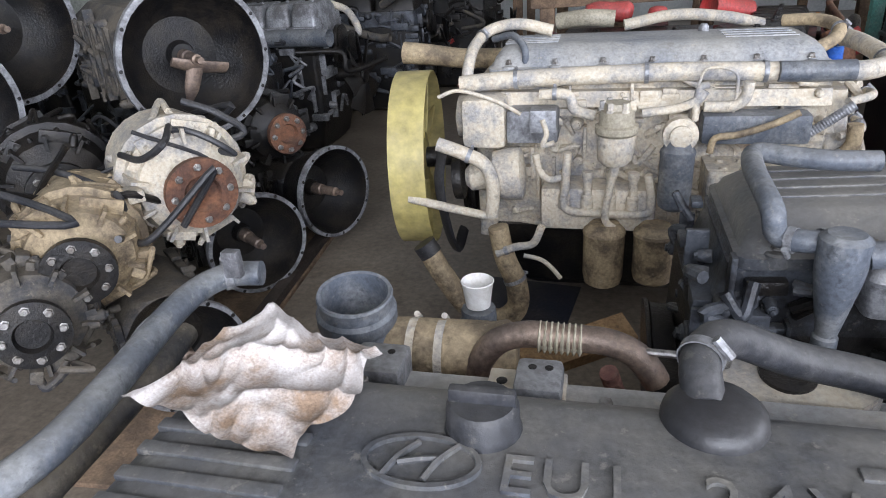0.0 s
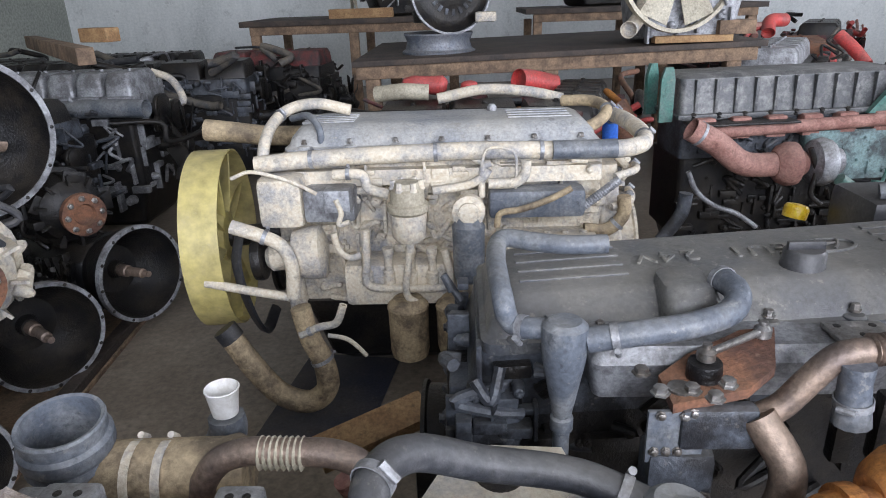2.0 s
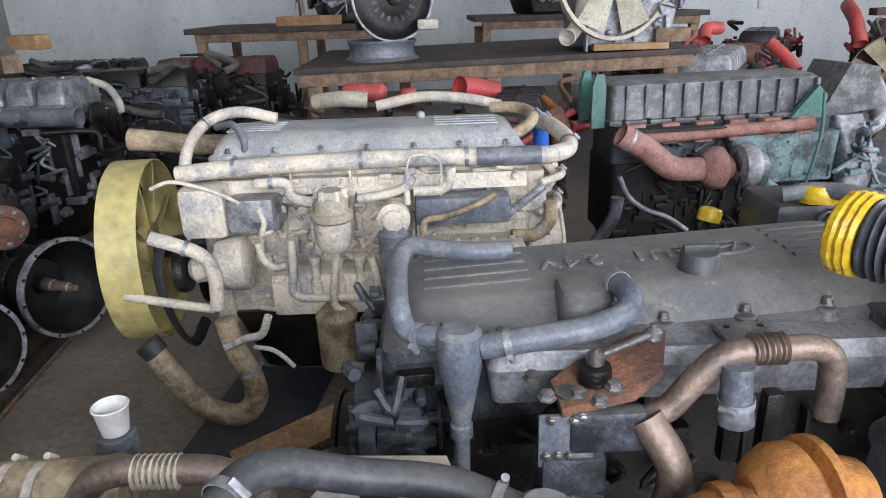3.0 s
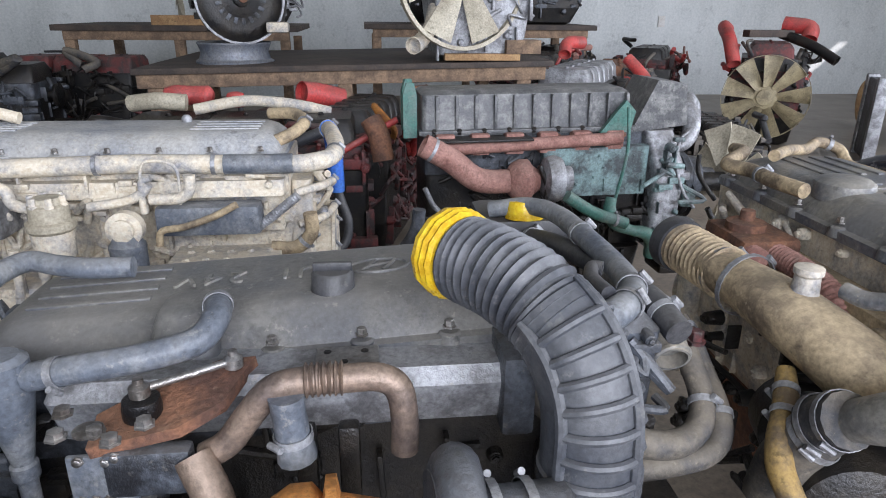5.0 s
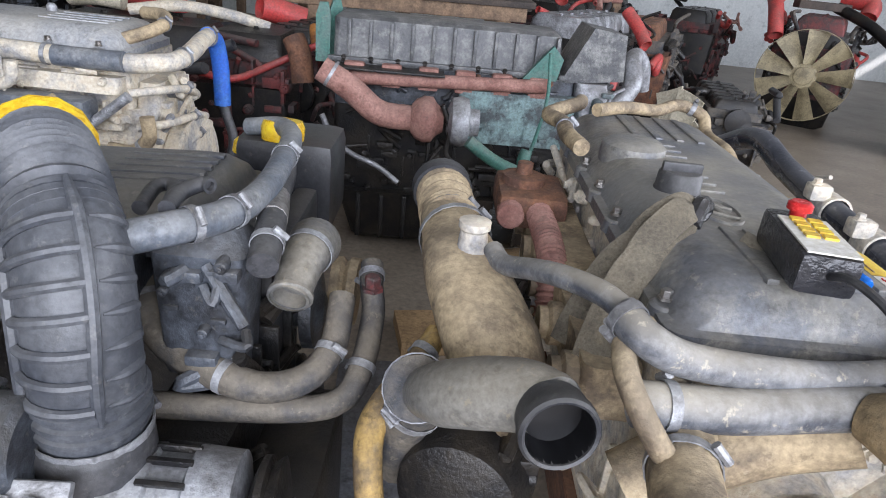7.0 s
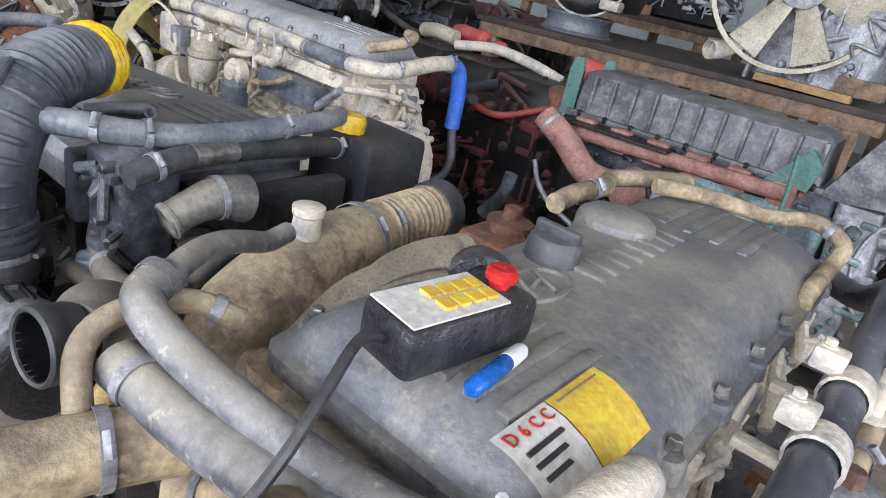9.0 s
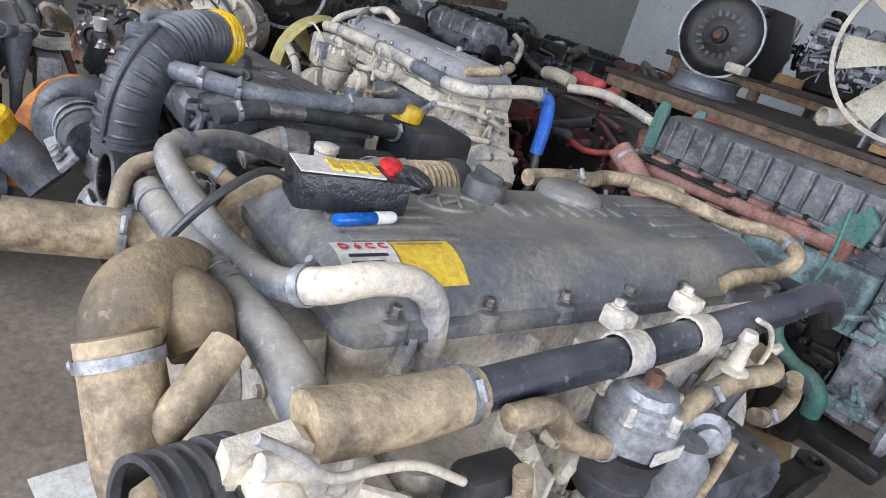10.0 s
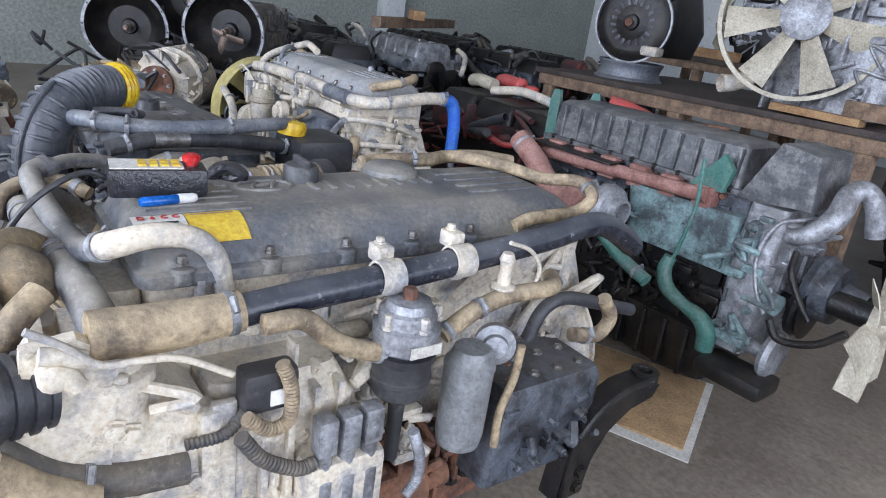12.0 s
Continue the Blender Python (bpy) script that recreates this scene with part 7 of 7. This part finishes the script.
solo("card_panel", box(B(), (-0.02, -0.01, 0), (0.03, 0.01, 0.75), pose(2.98, 0.40, 0.0, 0, 0, 30), 0.003), "paper", "pale folded card standing beside the engine", "cardboard")


# ---- engines in the rows behind ----
def dim_engine(x, y, turn, size, mats, label, seed, fan=0.0, pipes=(), z=0.0, nfan=8, fanmat="iron", front=-1):
    """An engine of the rows behind: block, head, cover, manifold, pipes, wheels and maybe a fan at local x = 0."""
    rng = random.Random(seed)
    L, W, H = size
    m = at_engine(x, y, z, turn)
    c = m @ Vector((L / 2, 0, 0))
    e = thing("truck_engine", (c.x, c.y, z), label, "engine", "engines in the rows behind")
    a, b, cv, pp = mats
    bm = loft(B(), [(0.0, 0.1, L * 0.85, -W * 0.3, W * 0.3, 0.04), (0.04 * H, 0.06, L * 0.9, -W * 0.38, W * 0.38, 0.04), (0.28 * H, 0, L, -W * 0.42, W * 0.42, 0.03)], m)
    part("oil_pan", bm, "iron", e)
    bm = loft(B(), [(0.28 * H, 0, L, -W * 0.42, W * 0.42, 0.03), (0.74 * H, 0, L, -W * 0.45, W * 0.45, 0.03)], m)
    part("engine_block", bm, a, e)
    det = B()
    for s in (-1, 1):
        knobbly(det, m, 0.02, L, 0.2 * H, 0.88 * H, s * W * 0.42, s, 90, rng, 0.075)
    knobbly(det, m @ Matrix.Rotation(radians(90), 4, "Z"), -W * 0.4, W * 0.4, 0.25 * H, 0.8 * H, 0.0, 1, 20, rng, 0.06)
    knobbly(det, m @ Matrix.Translation((L, 0, 0)) @ Matrix.Rotation(radians(90), 4, "Z"), -W * 0.4, W * 0.4, 0.25 * H, 0.8 * H, 0.0, -1, 20, rng, 0.06)
    tagged(part("casting_detail", det, b, e), kind="stuff")
    bm = loft(B(), [(0.74 * H, 0.02, L - 0.02, -W * 0.35, W * 0.35, 0.03), (0.86 * H, 0.02, L - 0.02, -W * 0.35, W * 0.35, 0.03)], m)
    part("cylinder_head", bm, b, e)
    n = 6 if rng.random() < 0.6 else 3
    for k in range(n):
        x0, x1 = 0.03 + (L - 0.06) * k / n, 0.03 + (L - 0.06) * (k + 0.92) / n
        bm = loft(B(), [(0.86 * H, x0, x1, -W * 0.28, W * 0.28, 0.02), (0.96 * H, x0 + 0.005, x1 - 0.005, -W * 0.26, W * 0.26, 0.03), (H, x0 + 0.02, x1 - 0.02, -W * 0.22, W * 0.22, 0.03)], m)
        bolt(bm, m @ Vector(((x0 + x1) / 2, 0, H)), (0, 0, 1), 0.014, 0.014)
        part("rocker_cover", bm, cv, e)
    for k in range(9):
        s = rng.choice((-1, 1))
        q = [(rng.uniform(-0.05, L), s * W * rng.uniform(0.35, 0.6), rng.uniform(0.55, 1.02) * H)]
        for _ in range(3):
            p = q[-1]
            q.append((p[0] + rng.uniform(-0.3, 0.3), max(-W * 0.62, min(W * 0.62, p[1] + rng.uniform(-0.15, 0.15))), max(0.3 * H, min(1.06 * H, p[2] + rng.uniform(-0.15, 0.15)))))
        part("hose", tube(B(), [m @ Vector(v) for v in q], rng.choice((0.012, 0.018, 0.028, 0.035)), 10, hollow=(False, True)), rng.choice(pp), e)
    ax = m.to_3x3() @ Vector((-1, 0, 0))
    for k in range(3):
        p = m @ Vector((0.0, rng.uniform(-0.25, 0.25) * W, rng.uniform(0.3, 0.75) * H))
        rr = rng.uniform(0.06, 0.11)
        part("belt_wheel", lathe(B(), p, ax, [(0, rr * 0.4), (0.05, rr * 0.4), (0.05, rr), (0.07, rr * 1.03), (0.08, rr * 0.9), (0.09, rr * 1.03), (0.1, rr * 0.4)], 22), "iron", e)
    if fan:
        p = m @ Vector((-0.2, 0, 0.5 * H))
        f = thing("cooling_fan", (p.x, p.y, p.z - fan), "round fan of a stored engine with broad blades", "fan")
        wheel_fan(f, p, ax, fan, nfan, fanmat, fan * 0.28, fan > 0.3, 35, fan * 0.42, rng.random())
        part("fan_shaft", cyl(B(), m @ Vector((-0.2, 0, 0.5 * H)), m @ Vector((0.05, 0, 0.5 * H)), 0.05), "iron", f)
    for name, pts, r, mat, lab in pipes:
        part(name, tube(B(), pts, r, 14, hollow=(True, False)), mat, e, lab)
    return e


DARK = ("iron", "greyiron", "iron", ["iron", "rubber", "mudrubber", "alu"])
REDS = ("iron", "darkred", "iron", ["red", "darkred", "iron", "rubber", "pinkrust"])
GREY = ("iron", "alu", "alu", ["rubber", "iron", "cream", "bluerubber"])
# dark row along the left wall
dim_engine(-1.35, 4.7, 180, (1.25, 0.8, 1.05), GREY, "dark oily engine with a black fan, below a timber beam", 81, 0.30, [("intake_pipe", [(-1.19, 4.26, 0.85), (-1.5, 4.3, 0.85), (-1.8, 4.35, 0.84)], 0.06, "bluerubber", "grey pipe with a silver taped end")])
dim_engine(-1.6, 3.9, 170, (1.2, 0.75, 0.95), DARK, "oily black engine in the dark row", 82)
dim_engine(-2.3, 5.6, 180, (1.25, 0.8, 1.05), DARK, "oily black engine in the dark row", 83)
dim_engine(-1.0, 6.0, 185, (1.2, 0.8, 1.0), DARK, "dark engine with hoses and small fan", 84, 0.26)
dim_engine(-0.5, 6.9, 175, (1.2, 0.8, 1.0), ("iron", "iron", "darkred", ["red", "rubber", "iron", "mudrubber"]), "dark engine with red pipes", 85, 0.24)
dim_engine(-1.9, 7.2, 185, (1.2, 0.8, 1.0), DARK, "oily black engine in the dark row", 86)
dim_engine(-3.2, 4.4, 180, (1.2, 0.8, 1.0), DARK, "oily black engine by the wall", 87)
dim_engine(-3.3, 3.2, 180, (1.2, 0.8, 1.0), DARK, "oily black engine by the wall", 88)
dim_engine(-3.4, 6.8, 180, (1.2, 0.8, 1.0), DARK, "oily black engine by the wall", 89)
# red engine between the sand-coated one and the table
dim_engine(0.35, 3.75, 0, (1.25, 0.75, 0.90), REDS, "dirty red engine with a red pipe mouth", 90, 0, [
    ("red_pipe", [(1.20, 4.38, 0.94), (1.3, 4.45, 0.92), (1.45, 4.5, 0.88)], 0.075, "red", "faded red open pipe"),
    ("red_tank", [(0.48, 3.98, 0.97), (0.5, 3.98, 0.97), (0.56, 3.98, 0.975), (0.64, 3.99, 0.975), (0.72, 3.99, 0.97), (0.75, 3.99, 0.965)], [0.02, 0.05, 0.06, 0.052, 0.06, 0.03], "red", "faded red round tank"),
    ("red_tank", [(0.88, 3.94, 0.92), (0.88, 3.94, 0.96), (0.88, 3.94, 0.99), (0.88, 3.94, 1.0)], [0.05, 0.055, 0.045, 0.02], "red", ""),
    ("coolant_pipe", [(0.7, 3.75, 0.93), (0.95, 3.78, 0.97), (1.2, 3.8, 0.95), (1.4, 3.85, 0.9)], 0.03, "cream", ""), ("rocker_box", [(0.35, 3.85, 0.95), (0.5, 3.8, 0.97), (0.65, 3.8, 0.96)], 0.045, "ivory", "")])
dim_engine(1.45, 3.85, 75, (0.9, 0.6, 0.9), ("iron", "darkred", "iron", ["red", "rust", "iron", "orange"]), "dark red engine with a rusty turbo", 91, 0, [
    ("rust_pipe", [(1.62, 3.45, 0.92), (1.66, 3.42, 0.84), (1.68, 3.4, 0.72)], 0.055, "rust", "rusty turbo outlet")])
dim_engine(0.3, 4.5, 0, (1.3, 0.6, 0.8), REDS, "dark red engine under the table's edge", 92)
# rows to the right
dim_engine(3.1, 5.15, 60, (1.3, 0.75, 1.02), ("darkred", "iron", "alu", ["red", "red", "alu", "iron"]), "red engine with a row of grey rocker covers", 93, 0, [
    ("red_pipe", [(3.15, 5.3, 1.12), (3.2, 5.4, 1.2), (3.35, 5.5, 1.2)], 0.05, "red", "red bent pipe"), ("red_pipe", [(3.75, 5.0, 0.9), (3.7, 5.1, 1.0), (3.62, 5.2, 1.1)], 0.045, "red", "")])
dim_engine(4.0, 6.3, 70, (1.2, 0.75, 0.95), ("rust", "mudrubber", "rust", ["mudrubber", "iron", "rust"]), "brown rusty engine with a dirty block", 94)
dim_engine(3.2, 6.9, 60, (1.2, 0.75, 1.0), REDS, "red engine behind the table", 95)
dim_engine(4.6, 5.2, 80, (1.0, 0.6, 0.55), ("iron", "mudrubber", "iron", ["iron", "rubber"]), "low dirty gearbox on the floor", 96)
dim_engine(6.10, 7.25, 60, (1.15, 0.85, 1.12), ("darkred", "iron", "darkred", ["red", "red", "iron", "mudrubber"]), "red engine with a yellowed fan, by the wall", 97, 0.45, [
    ("red_pipe", [(5.70, 7.3, 0.9), (5.72, 7.5, 1.15), (5.8, 7.8, 1.28), (5.95, 8.0, 1.25)], 0.075, "red", "red bent intake pipe"),
    ("black_pipe", [(6.75, 7.05, 0.95), (6.6, 7.3, 1.1), (6.4, 7.6, 1.22)], 0.055, "iron", "black pipe with an open end"),
    ("red_pipe", [(6.75, 7.6, 1.15), (6.8, 7.7, 1.28), (6.6, 7.9, 1.32)], 0.09, "red", "")], nfan=9, fanmat="oldfan")
solo("timber_offcut", box(B(), (5.95, 7.5, 1.12), (6.5, 7.65, 1.2), pose(0, 0, 0.06, 0, 0, 0), 0.01), "darkwood", "dark timber offcut on the red engine", "timber")
dim_engine(5.2, 8.6, 60, (1.2, 0.8, 1.0), REDS, "dull red engine by the back wall", 98)
dim_engine(4.0, 8.9, 60, (1.2, 0.8, 1.0), DARK, "dark engine by the back wall", 99)
dim_engine(7.9, 6.3, 60, (1.2, 0.85, 1.05), ("iron", "greyiron", "iron", ["iron", "rubber", "mudrubber"]), "dark engine with a radiator in front", 100, 0.36, fanmat="oldfan")
core = thing("radiator", (6.85, 6.45, 0), "upright grey radiator with vertical fins", "radiator")
RX = pose(6.85, 6.5, -0.05, 0, 0, 62)
part("side_tank", box(B(), (-0.32, -0.06, 0.05), (-0.22, 0.06, 0.9), RX, 0.02), "alu", core)
part("side_tank", box(B(), (0.22, -0.06, 0.05), (0.32, 0.06, 0.9), RX, 0.02), "alu", core)
part("core_block", box(B(), (-0.22, -0.04, 0.08), (0.22, 0.04, 0.87), RX, 0), "greyiron", core)
for k in range(18):
    part("fin", box(B(), (-0.21 + 0.0245 * k, -0.05, 0.08), (-0.20 + 0.0245 * k, -0.04, 0.87), RX, 0), "alu", core)
solo("timber_disc", lathe(B(), (8.2, 8.3, 0.325), (0.5, -0.8, 0.1), [(0, 0.3), (0.02, 0.32), (0.12, 0.32), (0.14, 0.3)], 28), "wood", "round timber cable drum end leaning by the wall", "drum")

# ---- on and round the tables ----
rim_ = thing("wheel_rim", (0.68, 5.38, 1.085), "blue-grey steel wheel rim lying on the table", "wheel rim")
part("barrel", lathe(B(), (0.68, 5.38, 1.085), (0, 0, 1), [(0, 0.27), (0.015, 0.275), (0.03, 0.25), (0.08, 0.235), (0.12, 0.25), (0.135, 0.26), (0.145, 0.255), (0.13, 0.2)], 36), "rim", rim_)
gb = thing("clutch_gearbox", (0.72, 5.35, 1.23), "dark gearbox with its clutch plate facing out, on a rim", "gearbox")
gx = Vector((0.78, 5.18, 1.52))
gd = Vector((0.35, -0.93, 0.0)).normalized()
part("clutch_cover", lathe(B(), gx, gd, [(-0.1, 0.27), (-0.03, 0.29), (0.0, 0.285), (0.02, 0.25), (0.03, 0.2), (0.025, 0.16), (0.04, 0.12), (0.05, 0.06), (0.09, 0.055), (0.1, 0.03)], 36), "iron", gb, "black ribbed clutch cover")
part("steel_ring", lathe(B(), gx, gd, [(0.0, 0.285), (0.002, 0.30), (0.03, 0.30), (0.03, 0.285), (0.0, 0.285)], 36, (False, False)), "alu", gb)
for k in range(18):
    a = 2 * math.pi * k / 18
    u, v, d_ = frame_of(gd)
    part("finger", box(B(), (-0.012, 0.07, 0.03), (0.012, 0.17, 0.037), Matrix(((u.x, v.x, gd.x, gx.x), (u.y, v.y, gd.y, gx.y), (u.z, v.z, gd.z, gx.z), (0, 0, 0, 1))) @ Matrix.Rotation(a, 4, "Z"), 0.002), "greyiron", gb)
part("hub", lathe(B(), gx + gd * 0.03, gd, [(0, 0.06), (0.05, 0.055), (0.055, 0.03), (0.1, 0.03)], 20), "rust", gb)
bm = loft(B(), [(1.3, 0.5, 1.0, 5.3, 5.75, 0.08), (1.5, 0.48, 1.04, 5.28, 5.8, 0.1), (1.78, 0.55, 0.98, 5.32, 5.75, 0.1)])
part("case", bm, "iron", gb)
details(gb, "iron", I4, (0.5, 1.0, 1.32, 1.75, 5.3, -1, 24, random.Random(111), 0.06))
part("lug", box(B(), (0.95, 5.1, 1.3), (1.1, 5.2, 1.37), pose(0, 0, 0), 0.02), "cream", gb)
fg = thing("fan_engine", (2.35, 5.35, 1.085), "ivory-dusted engine with a large ivory ringed fan on the table", "engine")
fc, fd = Vector((2.30, 4.98, 1.62)), Vector((0.35, -0.93, 0.05)).normalized()
wheel_fan(fg, fc, fd, 0.42, 7, "ivory", 0.13, False, 28, 0.17, 0.35)
part("guard_ring", lathe(B(), fc, fd, [(-0.02, 0.44), (-0.02, 0.465), (0.02, 0.465), (0.02, 0.44), (-0.02, 0.44)], 44, (False, False)), "ivory", fg, "ivory outer guard ring")
part("clutch_plate", lathe(B(), fc + fd * 0.02, fd, [(0, 0.13), (0.02, 0.13), (0.03, 0.1), (0.04, 0.03)], 40), "alu", fg)
bm = loft(B(), [(1.12, 2.15, 2.75, 5.12, 5.8, 0.05), (1.5, 2.1, 2.8, 5.1, 5.85, 0.05), (1.8, 2.2, 2.7, 5.15, 5.8, 0.05)])
part("engine_block", bm, "alu", fg)
details(fg, "alu", I4, (2.1, 2.8, 1.15, 1.75, 5.1, -1, 50, random.Random(112), 0.07))
hose("outlet_pipe", [(1.97, 4.86, 1.19), (2.02, 4.95, 1.21), (2.10, 5.05, 1.30), (2.14, 5.15, 1.42)], [0.055, 0.05, 0.05, 0.05], "cream", fg, (), "pale open outlet pipe", hollow=(True, False))
blocks = []
blocks.append(solo("timber_block", box(B(), (2.2, 5.06, 1.085), (2.72, 5.16, 1.13), None, 0.005), "wood", "pale timber block on the table", "timber"))
blocks.append(solo("timber_block", box(B(), (2.62, 5.05, 1.13), (2.86, 5.2, 1.22), None, 0.005), "oldwood", "brown timber block on the table", "timber"))
part("under_sheet", box(B(), (0.16, 5.06, 1.025), (2.93, 6.85, 1.045), None, 0.003), "darkwood", tab)
solo("timber_beam", box(B(), (-1.3, -0.05, -0.05), (1.3, 0.05, 0.05), pose(-2.15, 5.0, 1.2, 0, 0, -52), 0.008), "oldwood", "long brown timber beam lying over the dark engines", "timber")
solo("timber_chunk", box(B(), (-0.12, -0.06, 0.05), (0.12, 0.06, 0.14), pose(-1.55, 4.55, 1.2, 0, 0, -20), 0.01), "wood", "split pine chunk on the beam", "timber")
for x0, x1, y0, y1, z in ((-1.6, 0.9, 7.6, 9.2, 1.2), (1.6, 4.4, 8.2, 9.6, 1.22)):
    t2 = thing("timber_table", ((x0 + x1) / 2, (y0 + y1) / 2, 0), "timber table with dark sheets and stored engines", "table")
    part("tabletop", box(B(), (x0, y0, z), (x1, y1, z + 0.06), None, 0.006), "darkwood", t2)
    part("beam", box(B(), (x0 + 0.1, y0 + 0.03, z - 0.09), (x1 - 0.1, y0 + 0.13, z), None, 0.008), "oldwood", t2)
    for x in (x0 + 0.15, (x0 + x1) / 2, x1 - 0.15):
        for y in (y0 + 0.05, y1 - 0.15):
            part("leg", box(B(), (x - 0.05, y, 0), (x + 0.05, y + 0.1, z - 0.09), None, 0.006), "oldwood", t2)
dim_engine(-0.2, 8.1, 20, (1.0, 0.7, 0.75), GREY, "dark engine standing on a table", 121, 0.3, z=1.26, fanmat="ivory")
dim_engine(2.2, 8.8, 20, (1.0, 0.7, 0.75), GREY, "grey engine standing on a table", 123, 0.0, z=1.28)
dim_engine(3.4, 8.9, -10, (0.9, 0.7, 0.7), DARK, "dark engine standing on a table", 124, 0.0, z=1.28)
solo("timber_block", box(B(), (-0.6, 7.62, 1.26), (0.1, 7.75, 1.36), None, 0.008), "wood", "pine beam on a table edge", "timber")
# wall details
solo("column", box(B(), (-6.0, 6.7, 0), (-5.75, 7.1, 5.4), None, 0.01), "wallpale", "pale concrete wall column", "column", kind="structure")
solo("trim", box(B(), (-6.0, -5.0, 2.2), (-5.9, 12.0, 2.3), None, 0.01), "wallpale", "pale ledge along the wall", "ledge", kind="structure")
solo("wall_switch", box(B(), (6.82, 11.96, 1.19), (6.94, 12.0, 1.38), None, 0.005), "white", "white switch box on the wall", "switch box")

# ---- heavy things in their final stance ----
def settle(things, dx, dy, dz=0.0, turn=(0, 0, 0)):
    """Moves whole things, and leans them by some degrees."""
    for ob in things:
        ob.location += Vector((dx, dy, dz))
        ob.rotation_euler = [radians(a) for a in turn]


settle((eng_e, sling, remote, pen), 0.015, 0.028, 0.010)
settle((eng_c,), 0.022, 0.0, 0.008)
settle((eng_a, rag, cup), 0.010, 0.008)
settle((eng_d, fan_d), 0.01, 0.0, 0.0, (0, -0.6, 2.4))
settle((tab,), -0.02, -0.28, 0.0, (0, -1.2, 0))
settle((rim_, gb), -0.01, -0.19, -0.02)
settle((fg, *blocks), -0.06, -0.36, 0.03)
